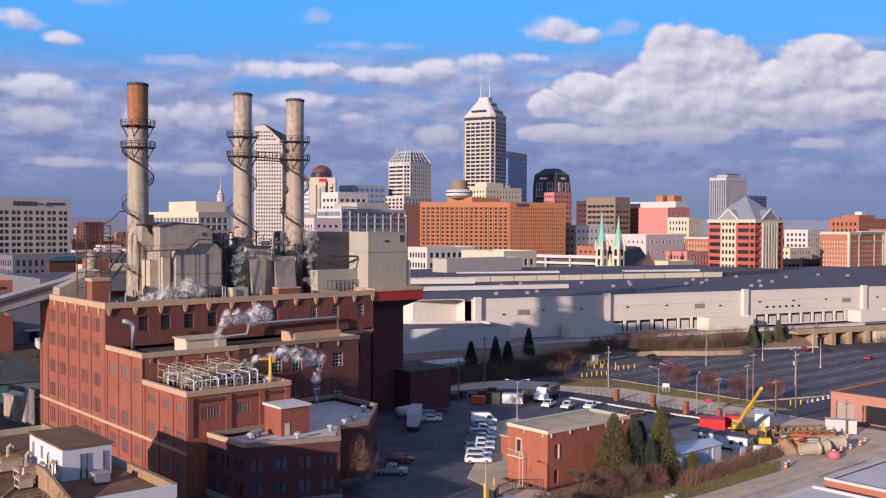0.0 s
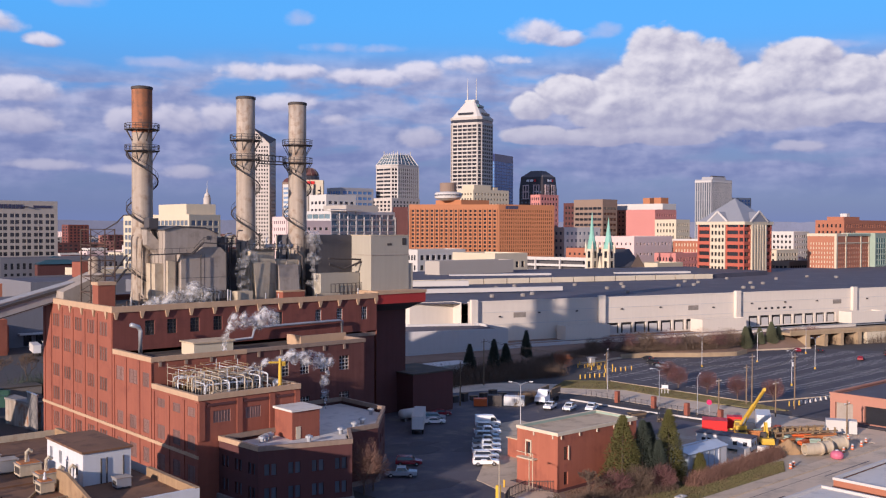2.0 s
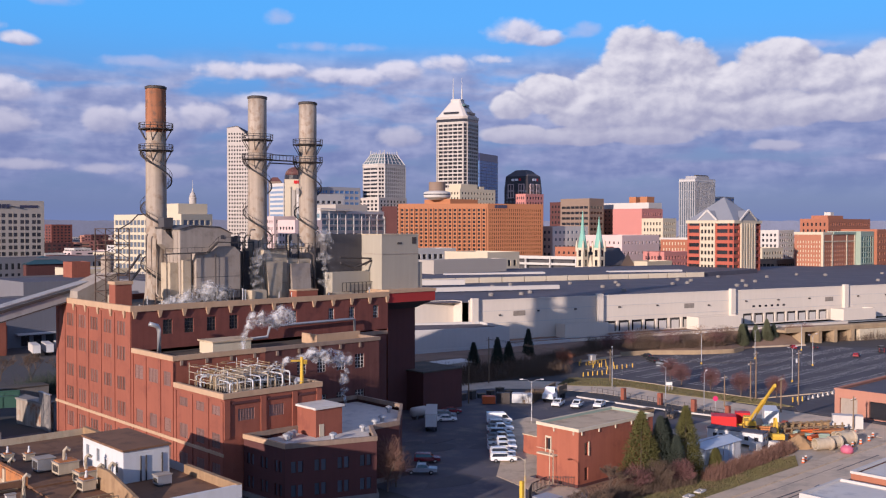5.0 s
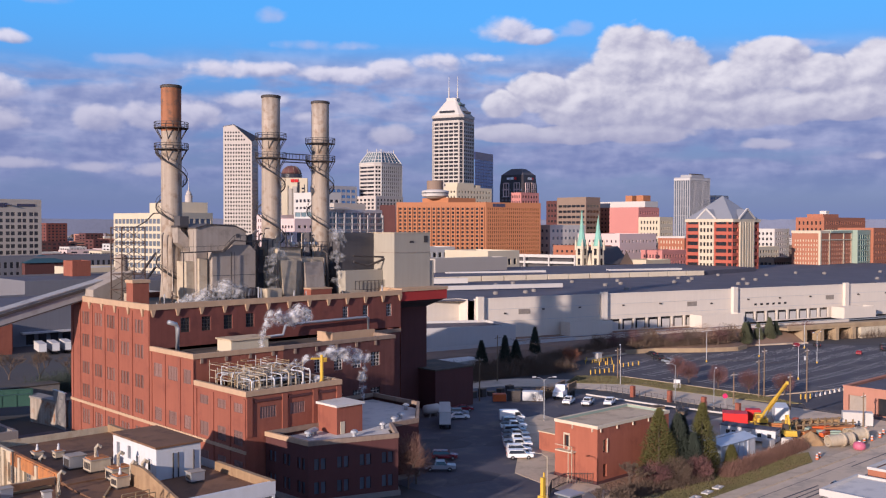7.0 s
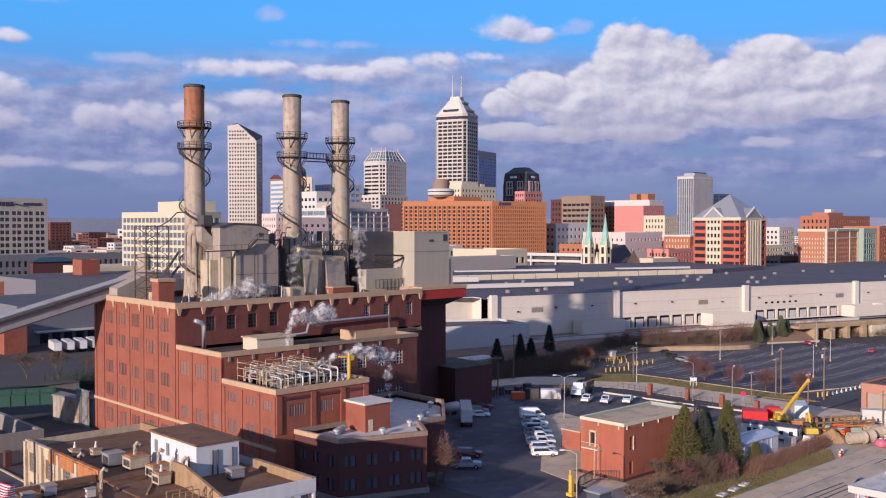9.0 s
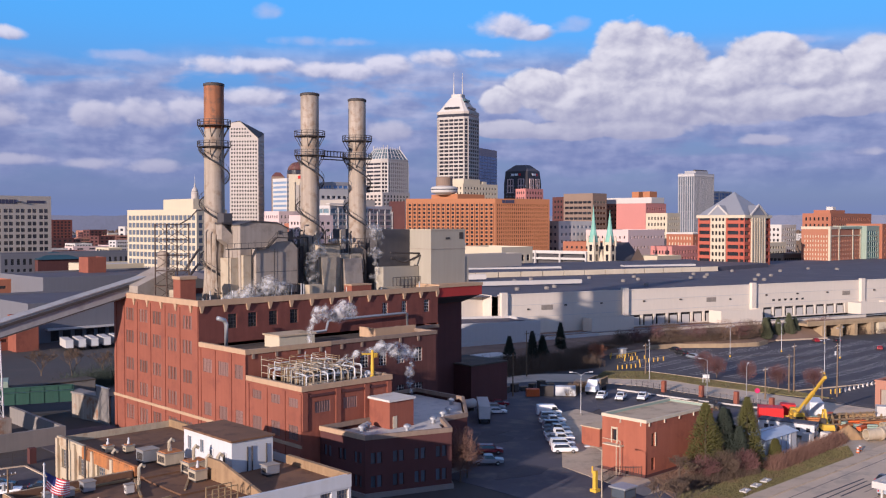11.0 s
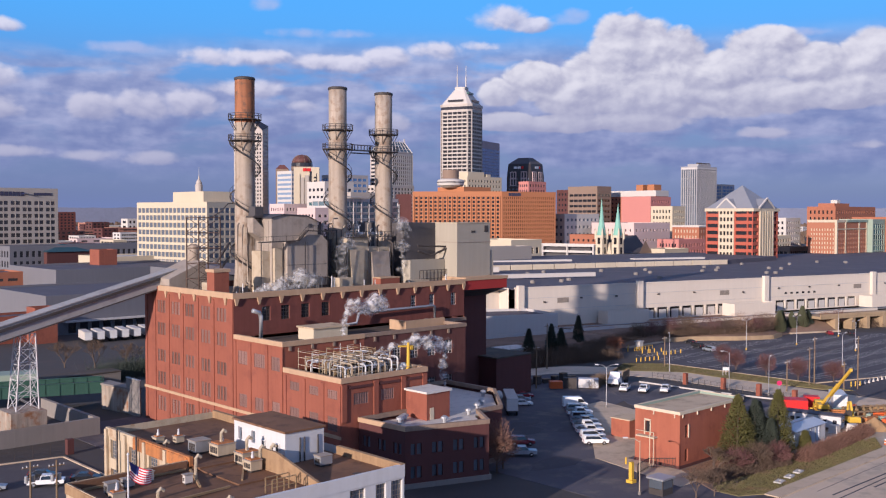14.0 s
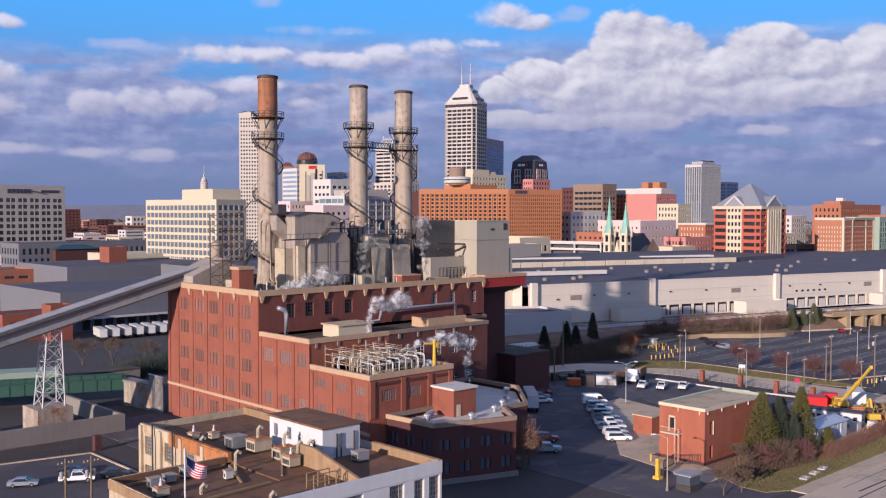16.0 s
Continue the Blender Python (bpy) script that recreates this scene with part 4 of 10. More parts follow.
# dark bunker tower at the east end under a red fascia
bunker = thing("coal_bunker_tower", (131, 182, 0), "tall dark brick bunker tower below a red fascia slab", "tower")
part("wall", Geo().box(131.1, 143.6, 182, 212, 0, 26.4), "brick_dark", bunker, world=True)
part("soffit", Geo().hexa([(131.1, 181.9, 24.4), (143.6, 181.9, 24.4), (143.6, 212, 24.4), (131.1, 212, 24.4)], [(131.1, 177.2, 26.4), (145.4, 177.2, 26.4), (145.4, 212, 26.4), (131.1, 212, 26.4)]), "casing_dark", bunker, world=True)
part("fascia", Geo().box(131.15, 145.6, 177.0, 212, 26.4, 28.6), "red_fascia", bunker, "red painted metal fascia", world=True)
part("coping", Geo().box(131.25, 145.8, 176.8, 212, 28.6, 29.3), "coping", bunker, world=True)
annex_e = thing("plant_lean_to", (143.6, 178, 0), "dark red brick lean-to at the plant foot", "outbuilding")
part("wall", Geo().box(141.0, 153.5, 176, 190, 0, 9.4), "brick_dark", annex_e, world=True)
part("roof", Geo().box(140.8, 153.7, 175.8, 190.2, 9.4, 9.7), "roof_tar", annex_e, world=True)

# low L-shaped annex in front
annex = thing("plant_annex", (73.3, 143.6, 0), "low brick annex with shade-darkened wall colour, pale membrane roof and tan parapet", "annex")
AP = [(73.0, 143.4), (73.7, 132.4), (88.0, 127.6), (92.6, 134.6), (98.6, 134.6), (109.5, 146.6), (109.5, 160.4), (89, 160.4), (89, 143.4)]
g = Geo()
wp = []
for i, p in enumerate(AP):
    q = AP[(i + 1) % len(AP)]
    L = dist(p, q)
    rows = []
    if i in (0, 1, 4):
        n = max(2, int(L / 3.4))
        c = []
        for k in range(n):
            m = L * (k + 0.5) / n
            c += [(m - 0.95, m - 0.15), (m + 0.15, m + 0.95)]
        rows = [(1.6, 3.5, c), (5.4, 7.2, c)]
    wp += facade(g, p, q, 0, 9.4, rows, 0.3)
# dark brick here paints in the shade that lies on the annex walls
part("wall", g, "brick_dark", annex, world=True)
inner = offset(AP, 0.6)
part("roof", Geo().prism(inner, 8.3, 8.8), "roof_white", annex, "pale grey membrane roof", world=True)
PO, PI = offset(AP, -0.12), offset(AP, 0.45)
for i in range(len(AP)):
    j = (i + 1) % len(AP)
    # sunlit west parapet is coloured tan, the remaining sides duller brown
    part("parapet", Geo().prism([PO[i], PO[j], PI[j], PI[i]], 9.3, 10.05), "coping" if i == 0 else "dull_stone", annex, "tan parapet" if i == 0 else "", world=True)
hang_panes(annex, wp, "glass_grey")
part("plinth", Geo().ring(offset(AP, -0.35), offset(AP, 0.2), 0, 0.8), "concrete", annex, world=True)
stairhead = thing("stair_head", (83.3, 137.8, 8.8), "small brick stair head with a pale flat roof", "roof house")
part("wall", Geo().box(83.3, 88.7, 137.8, 143.2, 8.8, 13.4), "brick", stairhead, world=True)
part("roof", Geo().box(83.0, 89.0, 137.5, 143.4, 13.4, 13.75), "roof_white", stairhead, world=True)
part("door", Geo().box(84.0, 84.9, 137.72, 137.8, 8.85, 10.9), "cream", stairhead, world=True)


def smokestack(x, y, top, rust, label, rings, z0):
    ob = thing("smokestack", (x, y, z0), label, "chimney", "smokestacks")
    H = top - z0
    part("shaft", Geo().lathe([(2.7, 0), (2.5, 1.6), (2.28, 4.2), (2.2, 6.0), (2.05, H - 9), (2.05, H - 0.6), (1.85, H - 0.6), (1.85, H - 4)], n=32, cap=False), "stack", ob, smooth=True)
    if rust:
        part("rusted_band", Geo().lathe([(2.07, H - 9.6), (2.08, H - 0.7)], n=32, cap=False), "stack_rust", ob, "rust-brown upper band", smooth=True)
    part("rim", Geo().lathe([(2.0, H - 0.7), (2.2, H - 0.6), (2.2, H - 0.15), (1.9, H)], n=32, cap=False), "steel_dark", ob)
    for z in rings:
        h = z - z0
        pl = part("platform", Geo().lathe([(2.05, h - 0.12), (3.5, h - 0.12), (3.5, h), (2.05, h)], n=20, cap=False), "steel_dark", ob)
        rail = part("railing", Geo().lathe([(3.4, h + 1.1), (3.5, h + 1.1), (3.5, h + 1.2), (3.4, h + 1.2), (3.4, h + 1.1)], n=20, cap=False), "steel_dark", pl)
        part("mid_rail", Geo().lathe([(3.42, h + 0.55), (3.48, h + 0.55), (3.48, h + 0.63), (3.42, h + 0.63), (3.42, h + 0.55)], n=20, cap=False), "steel_dark", pl)
        for k in range(16):
            a = 2 * math.pi * k / 16
            ca, sa = math.cos(a), math.sin(a)
            part("baluster", Geo().beam((3.45 * ca, 3.45 * sa, h), (3.45 * ca, 3.45 * sa, h + 1.15), 0.09), "steel_dark", pl)
            if k % 2 == 0:
                part("bracket", Geo().beam((3.4 * ca, 3.4 * sa, h - 0.1), (2.08 * ca, 2.08 * sa, h - 2.4), 0.14), "steel_dark", pl)
    # spiral stair
    stair, hand = Geo(), Geo()
    z, pitch = rings[-1] - z0, 11.5
    pts, pts2 = [], []
    while z > 3.0:
        a = radians(250) - (rings[-1] - z0 - 3.6 - z) / pitch * -2 * math.pi
        ca, sa = math.cos(a), math.sin(a)
        stair.obox((2.75 * ca, 2.75 * sa, z), (0.28, 0.9, 0.07), Matrix.Rotation(a + math.pi / 2, 3, "Z"))
        pts.append((3.15 * ca, 3.15 * sa, z - 0.05))
        pts2.append((3.2 * ca, 3.2 * sa, z + 1.05))
        if len(pts) % 5 == 0:
            hand.beam(pts[-1], pts2[-1], 0.06)
        z -= 0.22
    stair.tube(pts, 0.14, 5)
    hand.tube(pts2, 0.05, 4)
    st = part("stair", stair, "steel_dark", ob, "rusty spiral stair")
    part("handrail", hand, "steel_dark", st)
    for k in range(4):
        part("hoop", Geo().lathe([(2.09, H * (0.35 + 0.1 * k)), (2.13, H * (0.35 + 0.1 * k)), (2.13, H * (0.35 + 0.1 * k) + 0.15), (2.09, H * (0.35 + 0.1 * k) + 0.15)], n=24, cap=False), "stack", ob)
    return ob


smokestack(83.6, 195.2, 72.9, True, "tall tan concrete smokestack with rust-stained top and steel galleries", (64.0, 59.6), 27.5)
smokestack(107.4, 194.2, 72.9, False, "tall tan concrete smokestack with steel galleries and spiral stair", (63.2, 58.9), 27.5)
smokestack(121.0, 194.2, 72.8, False, "tall tan concrete smokestack joined by a high footbridge", (62.9, 58.8), 27.5)
bridge = thing("stack_footbridge", (110.9, 194.2, 58.9), "dark steel footbridge between two smokestacks", "footbridge")
part("deck", Geo().box(110.9, 117.5, 193.5, 194.9, 58.75, 58.95), "steel_dark", bridge, world=True)
for y in (193.5, 194.9):
    g = Geo().beam((110.9, y, 60.1), (117.5, y, 60.1), 0.1)
    for k in range(8):
        g.beam((110.9 + k * 0.94, y, 58.9), (110.9 + k * 0.94, y, 60.1), 0.08)
    g.beam((110.9, y, 58.2), (117.5, y, 58.2), 0.16)
    part("railing", g, "steel_dark", bridge, world=True)

# ---- boiler casings on the plant roof ----
RZ = 27.5


def extrude_y(profile, y0, y1):
    """A profile in x and z, drawn from y0 back to y1."""
    n = len(profile)
    v = [(x, y0, z) for x, z in profile] + [(x, y1, z) for x, z in profile]
    return Geo().add(v, [tuple(range(n)), tuple(reversed(range(n, 2 * n)))] + [((i + 1) % n, i, n + i, n + (i + 1) % n) for i in range(n)])


boiler = thing("boiler_casing", (84.4, 186, RZ), "large grey-brown steel boiler casing with a shallow gabled top", "boiler")
part("casing", extrude_y([(84.4, RZ), (96.0, RZ), (96.0, 42.4), (93.2, 43.6), (87.2, 43.9), (84.4, 43.1)], 186.4, 198.5), "casing", boiler, world=True)
part("roof_plate", extrude_y([(84.1, 43.1), (87.2, 43.92), (93.2, 43.62), (96.3, 42.3), (96.3, 42.45), (93.2, 43.8), (87.2, 44.1), (84.1, 43.3)], 186.1, 198.8), "casing_dark", boiler, world=True)
part("front_casing", extrude_y([(87.0, RZ), (97.3, RZ), (97.3, 38.2), (95.8, 39.7), (92.0, 39.7), (89.8, 38.3), (87.0, 38.3)], 184.6, 186.38), "casing", boiler, world=True)
part("side_casing", Geo().box(96.02, 97.5, 186.4, 194, RZ, 37.6), "casing", boiler, world=True)
part("side_casing", Geo().box(84.6, 86.4, 185.6, 186.38, RZ, 37.0), "casing_tan", boiler, world=True)
part("panel_seam", Geo().box(87.05, 97.25, 184.56, 184.6, 33.4, 33.5).box(92.1, 92.18, 184.56, 184.6, RZ + 1.6, 38.2), "casing_dark", boiler, world=True)
part("inlet_casing", Geo().box(82.6, 84.38, 187.2, 191.2, RZ, 36.4), "casing_tan", boiler, "tan inlet casing", world=True)
for y in (187.6, 189.4, 191.2, 193.0):
    part("stiffener", Geo().box(84.3, 84.4, y - 0.1, y + 0.1, RZ, 42.8), "casing", boiler, world=True)
part("plinth_beam", Geo().box(84.0, 97.6, 184.2, 184.58, RZ + 1.0, RZ + 1.5), "steel_dark", boiler, world=True)
part("access_hatch", Geo().box(93.6, 94.4, 186.28, 186.4, 41.2, 42.0), "casing_dark", boiler, world=True)
# sloping duct between the stack and the casing
part("flue_duct", Geo().hexa([(82.0, 189.6, 40.2), (85.4, 189.2, 37.6), (85.4, 191.6, 37.6), (82.0, 191.9, 40.2)], [(82.0, 189.6, 43.4), (84.4, 189.2, 41.0), (84.4, 191.6, 41.0), (82.0, 191.9, 43.4)]), "casing", boiler, "slanted flue duct", world=True)
part("duct_flange", Geo().box(81.8, 84.2, 189.3, 192.1, 43.3, 43.7), "steel_dark", boiler, world=True)
part("duct_house", Geo().box(82.6, 84.6, 189.8, 192.4, 43.7, 45.6), "casing_dark", boiler, world=True)
# walkway that climbs over the front casing
path = [(79.8, 38.3), (89.4, 38.5), (91.6, 40.6), (97.4, 40.3)]
for (xa, za), (xb, zb) in zip(path, path[1:]):
    seg = part("walkway", Geo().beam((xa, 184.1, za), (xb, 184.1, zb), 0.9, 0.22), "steel_dark", boiler, world=True)
    part("handrail", Geo().beam((xa, 183.7, za + 1.1), (xb, 183.7, zb + 1.1), 0.07), "steel_dark", seg, world=True)
    n = max(2, int((xb - xa) / 1.4))
    for k in range(n + 1):
        x, z = xa + (xb - xa) * k / n, za + (zb - za) * k / n
        part("baluster", Geo().beam((x, 183.7, z), (x, 183.7, z + 1.1), 0.06), "steel_dark", seg, world=True)
for x in (80.2, 85.5, 91.0, 96.8):
    part("walkway_post", Geo().beam((x, 183.9, RZ), (x, 183.9, 38.2), 0.16), "steel_dark", boiler, world=True)
for x, y, z, foot in ((80.9, 192.0, 41.8, 29.0), (81.9, 191.8, 41.4, 28.6), (80.0, 192.4, 42.2, RZ)):
    part("pipe", Geo().tube([(x + 1.8, y - 1.2, foot), (x + 0.6, y - 0.6, foot + 0.3), (x, y, foot + 1.4), (x, y, z - 0.5), (x + 0.3, y, z)], 0.2, 8), "stack", boiler, world=True, smooth=True)

rngb = random.Random(31)
for k in range(16):
    x = 85.0 + 0.8 * k
    part("drain_pipe", Geo().tube([(x, 183.0, RZ), (x, 183.0, RZ + rngb.uniform(0.8, 2.6)), (x + 0.4, 183.2, RZ + rngb.uniform(2.7, 3.2)), (x + 0.4, 184.5, RZ + 3.2)], rngb.uniform(0.06, 0.14), 6), ("steel", "rust_steel", "steel_dark", "casing_tan")[k % 4], boiler, world=True, smooth=True)
for k in range(7):
    x = 74.5 + 1.1 * k
    part("vent_stub", Geo().tube([(x, 184 + 0.6 * (k % 3), RZ), (x, 184 + 0.6 * (k % 3), RZ + 1.2 + 0.7 * (k % 4))], 0.12, 6), ("steel", "rust_steel")[k % 2], boiler, world=True)
flue = thing("flue_house", (98, 190, RZ), "dark steel-framed flue house between the stacks", "boiler")
part("casing", Geo().box(97.6, 104.0, 192, 206, RZ, 38.4), "casing_dark", flue, world=True)
part("upper_casing", Geo().box(98.4, 103.4, 195, 206, 38.4, 41.6), "casing_dark", flue, world=True)
for x in (98.0, 100.6, 103.2):
    part("column", Geo().beam((x, 189.2, RZ), (x, 189.2, 40.6), 0.25), "steel_dark", flue, world=True)
for z in (31, 34, 37, 40.4):
    part("girder", Geo().beam((97.8, 189.2, z), (103.4, 189.2, z), 0.2), "steel_dark", flue, world=True)
for s in ((98.0, 31, 100.6, 34), (100.6, 34, 103.2, 31), (98.0, 37, 100.6, 40.4), (100.6, 34, 103.2, 37)):
    part("brace", Geo().beam((s[0], 189.2, s[1]), (s[2], 189.2, s[3]), 0.13), "steel_dark", flue, world=True)
for k, (x, z) in enumerate(((98.6, 41.2), (99.9, 42.0), (101.4, 41.4), (102.6, 42.6))):
    part("pipe", Geo().tube([(x, 189.8, 36), (x, 189.8, z), (x + 0.7, 190.4, z + 0.5), (x + 1.8, 190.4, z + 0.5)], 0.17, 6), ("steel_dark", "stack")[k % 2], flue, world=True, smooth=True)

tan_boiler = thing("boiler_casing", (104, 187, RZ), "tan steel boiler casing with pipework on top", "boiler")
part("casing", Geo().box(104.2, 117.0, 187.6, 197, RZ, 36.6), "casing_tan", tan_boiler, world=True)
part("upper_casing", Geo().box(104.6, 110.6, 187.2, 196, RZ + 4, 38.9), "casing_tan", tan_boiler, world=True)
part("hopper", Geo().hexa([(105.4, 185.9, RZ), (108.2, 185.9, RZ), (108.2, 187.2, RZ), (105.4, 187.2, RZ)], [(104.7, 186.4, 36.2), (109.0, 186.4, 36.2), (109.0, 187.2, 36.2), (104.7, 187.2, 36.2)]), "casing_tan", tan_boiler, world=True)
part("side_duct", Geo().hexa([(111.2, 185.7, RZ), (116.2, 185.7, RZ), (116.2, 187.6, RZ), (111.2, 187.6, RZ)], [(111.2, 186.6, 35.6), (116.2, 186.6, 35.6), (116.2, 187.6, 35.6), (111.2, 187.6, 35.6)]), "casing", tan_boiler, world=True)
for x in (104.5, 106.6, 108.7, 110.7, 113.6, 116.8):
    part("stiffener", Geo().box(x - 0.1, x + 0.1, 187.0, 187.2, RZ, 36.4), "casing", tan_boiler, world=True)
for z in (31.4, 34.4):
    part("stiffener", Geo().box(104.2, 117.0, 187.36, 187.58, z, z + 0.18), "casing", tan_boiler, world=True)
deck = part("walkway", Geo().box(103.6, 117.2, 186.6, 188.2, 38.92, 39.06), "steel_dark", tan_boiler, world=True)
part("guard_rail", Geo().beam((103.6, 186.7, 40.1), (117.2, 186.7, 40.1), 0.08), "steel_dark", deck, world=True)
for k in range(14):
    x = 103.7 + 1.03 * k
    part("post", Geo().beam((x, 186.7, 39.06), (x, 186.7, 40.1), 0.08), "steel_dark", deck, world=True)
for k in range(11):
    x = 104.4 + 1.15 * k
    h = (1.6, 2.4, 1.1, 2.9)[k % 4]
    part("vent_pipe", Geo().tube([(x, 189 + 0.5 * (k % 3), 36.5), (x, 189 + 0.5 * (k % 3), 38.9 + h), (x + 0.5, 189 + 0.5 * (k % 3), 39.2 + h)], 0.12 + 0.05 * (k % 2), 6), ("steel_dark", "casing_tan", "steel")[k % 3], tan_boiler, world=True, smooth=True)
for x in (109.8, 112.4, 115.0):
    part("drum", Geo().tube([(x, 190, 39.6), (x + 1.9, 190, 39.6)], 0.5, 10), "steel", tan_boiler, world=True, smooth=True)
part("downcomer", Geo().tube([(117.6, 187, RZ), (117.6, 187, 37.4), (116.8, 187.6, 38.2)], 0.3, 8), "steel_dark", tan_boiler, world=True, smooth=True)

dark_house = thing("roof_house", (122, 186, RZ), "dark clad boiler house above the roof", "roof house")
part("wall", Geo().box(121.9, 132.7, 187.9, 205, RZ, 42.1), "casing_dark", dark_house, world=True)
part("lower_wall", Geo().box(121.0, 131.8, 184.6, 187.88, RZ, 33.4), "clad", dark_house, world=True)
g = Geo()
for k in range(9):
    g.beam((123.3 + 1.15 * k, 183.9, RZ), (123.3 + 1.15 * k, 183.9, 31.0), 0.14)
for z in (29.0, 31.0):
    g.beam((123.3, 183.9, z), (132.5, 183.9, z), 0.12)
g.tube([(123, 184.1, 35.5), (127, 184.1, 34.4), (133, 184.1, 36.2)], 0.25, 8).tube([(123, 184.3, 36.8), (132, 184.3, 36.4)], 0.2, 8)
part("pipe_rack", g, "steel_dark", dark_house, world=True)

gray_house = thing("roof_house", (132.8, 181, RZ), "plain tall grey clad house at the roof corner", "roof house")
part("wall", Geo().box(132.0, 143.2, 180.4, 189.5, 29.3, 42.0), "clad", gray_house, world=True)
part("lower_wall", Geo().box(132.1, 144.6, 180.6, 189.3, 29.3, 35.4), "clad", gray_house, world=True)
part("ledge", Geo().box(131.9, 143.3, 180.3, 189.6, 37.4, 37.55), "casing", gray_house, world=True)
part("roof_edge", Geo().box(131.9, 143.3, 180.3, 189.6, 41.9, 42.15), "casing_tan", gray_house, world=True)
part("louvre", Geo().box(136.7, 138.0, 180.3, 180.4, 39.7, 40.2), "steel_dark", gray_house, world=True)
part("downpipe", Geo().box(141.2, 142.4, 180.3, 180.4, 39.8, 41.4), "steel_dark", gray_house, world=True)

# pipe along the lower roof, hooded vent, roof hut, brick flue
vent = thing("hooded_vent", (71.4, 173.1, 20.0), "tall galvanised vent pipe with a bent hood", "vent")
part("pipe", Geo().tube([(73.2, 173.3, 20.0), (73.2, 173.3, 24.6), (72.8, 173.2, 25.4), (71.2, 173.0, 25.9)], 0.42, 10), "steel", vent, world=True, smooth=True)
hut = thing("roof_hut", (80.5, 167, 20.0), "low cream roof hut", "roof house")
part("wall", Geo().box(80.5, 88.6, 166.5, 171.5, 20.0, 22.2), "cream", hut, world=True)
part("roof", Geo().box(80.2, 88.9, 166.2, 171.8, 22.2, 22.5), "roof_tan", hut, world=True)
pipe = thing("roof_pipe", (88, 175.2, 20.0), "long lagged pipe along the plant wall", "pipe")
part("pipe", Geo().tube([(88, 175.2, 20.0), (88, 175.2, 21.0), (98, 175.6, 21.3), (98.6, 175.6, 23.2), (99.5, 175.7, 23.4), (120, 175.9, 23.6), (120.6, 175.9, 23.4), (120.6, 175.9, 20.0)], 0.3, 8), "steel", pipe, world=True, smooth=True)
curb = thing("roof_upstand", (104, 165, 20.0), "tan roof upstand on the lower roof", "parapet")
part("wall", Geo().box(104, 115.1, 166.8, 167.3, 20.0, 22.0).box(104, 104.5, 167.3, 172, 20.0, 22.0), "coping", curb, world=True)
brick_flue = thing("brick_flue", (70, 185, RZ), "square red brick flue with tan cap", "chimney")
part("wall", Geo().box(69.9, 73.2, 184.6, 187.4, RZ, 32.6), "brick", brick_flue, world=True)
part("cap", Geo().box(69.7, 73.4, 184.4, 187.6, 32.6, 33.2), "coping", brick_flue, world=True)

# open steel tower with a small dust silo at the north-west corner
tower = thing("hoist_frame", (73, 196, RZ), "open rusty steel hoist frame on the roof", "steel frame")
for x in (73.0, 78.0):
    for y in (196, 201):
        part("post", Geo().beam((x, y, RZ), (x, y, 43.4), 0.2), "rust_steel", tower, world=True)
for z in (30.5, 33.7, 36.9, 40.1, 43.3):
    for y in (196, 201):
        part("rail", Geo().beam((73, y, z), (78, y, z), 0.14), "rust_steel", tower, world=True)
        part("brace", Geo().beam((73, y, z - 3), (78, y, z), 0.09), "rust_steel", tower, world=True)
        part("brace", Geo().beam((78, y, z - 3), (73, y, z), 0.09), "rust_steel", tower, world=True)
    for x in (73.0, 78.0):
        part("rail", Geo().beam((x, 196, z), (x, 201, z), 0.14), "rust_steel", tower, world=True)
part("hoist_pipe", Geo().tube([(76.5, 197, 43.3), (78.5, 196.4, 44.6), (80.0, 196.2, 46.2), (81.6, 196, 46.3)], 0.14, 6), "steel_dark", tower, world=True)
for x0, x1, z0, z1 in ((78, 81.4, 33.6, 38.0), (78, 81.4, 31.0, 35.0)):
    part("stair_flight", Geo().beam((x0, 198, z0), (x1, 198, z1), 0.8, 0.2), "steel_dark", tower, world=True)
silo = thing("dust_silo", (79, 209, RZ), "small tan dust silo behind the steel frame", "silo")
part("drum", Geo().lathe([(0.5, 0), (1.3, 3.0), (1.3, 9.4), (0.6, 10.0)], (79.0, 209.0, RZ), 16), "stack", silo, world=True, smooth=True)
for x, y, h in ((70.6, 186, 2.6), (80.5, 179.0, 1.6), (104.5, 181, 2.4), (108, 181.5, 2.2), (95, 180, 3.6), (95.6, 180, 3.4), (117, 180.5, 1.8), (128, 180, 2.6)):
    tagged(solo("roof_vent_pipe", Geo().tube([(x, y, RZ), (x, y, RZ + h)], 0.16, 8), "steel", "short roof vent pipe on the plant roof", "vent", (x, y, RZ)), group="roof vents")
for x, y, w, d, h in ((97.8, 181, 3.6, 2.2, 3.0), (119, 182, 5.5, 2.0, 1.5), (72.5, 190, 3.0, 4.0, 2.6)):
    g = Geo().box(x, x + w, y, y + d, RZ, RZ + h)
    solo("roof_plant_unit", g, "casing_tan", "tan sheet-metal plant unit on the roof", "roof unit", (x, y, RZ), group="roof units")

low_box = thing("roof_box", (107.9, 179.6, RZ), "low red brick box on the plant roof", "roof house")
part("wall", Geo().box(107.9, 113.4, 179.6, 182.2, RZ, 30.0), "brick", low_box, world=True)
part("cap", Geo().box(107.8, 113.5, 179.5, 182.3, 30.0, 30.25), "coping", low_box, world=True)

# inclined coal conveyor and its lattice tower
conveyor = thing("coal_conveyor", (69.5, 209, 26), "long inclined grey-clad coal conveyor gallery", "conveyor")
A = Vector((74.0, 209.3, 32.0))
SL = Vector((1, 0, 0.26)).normalized()


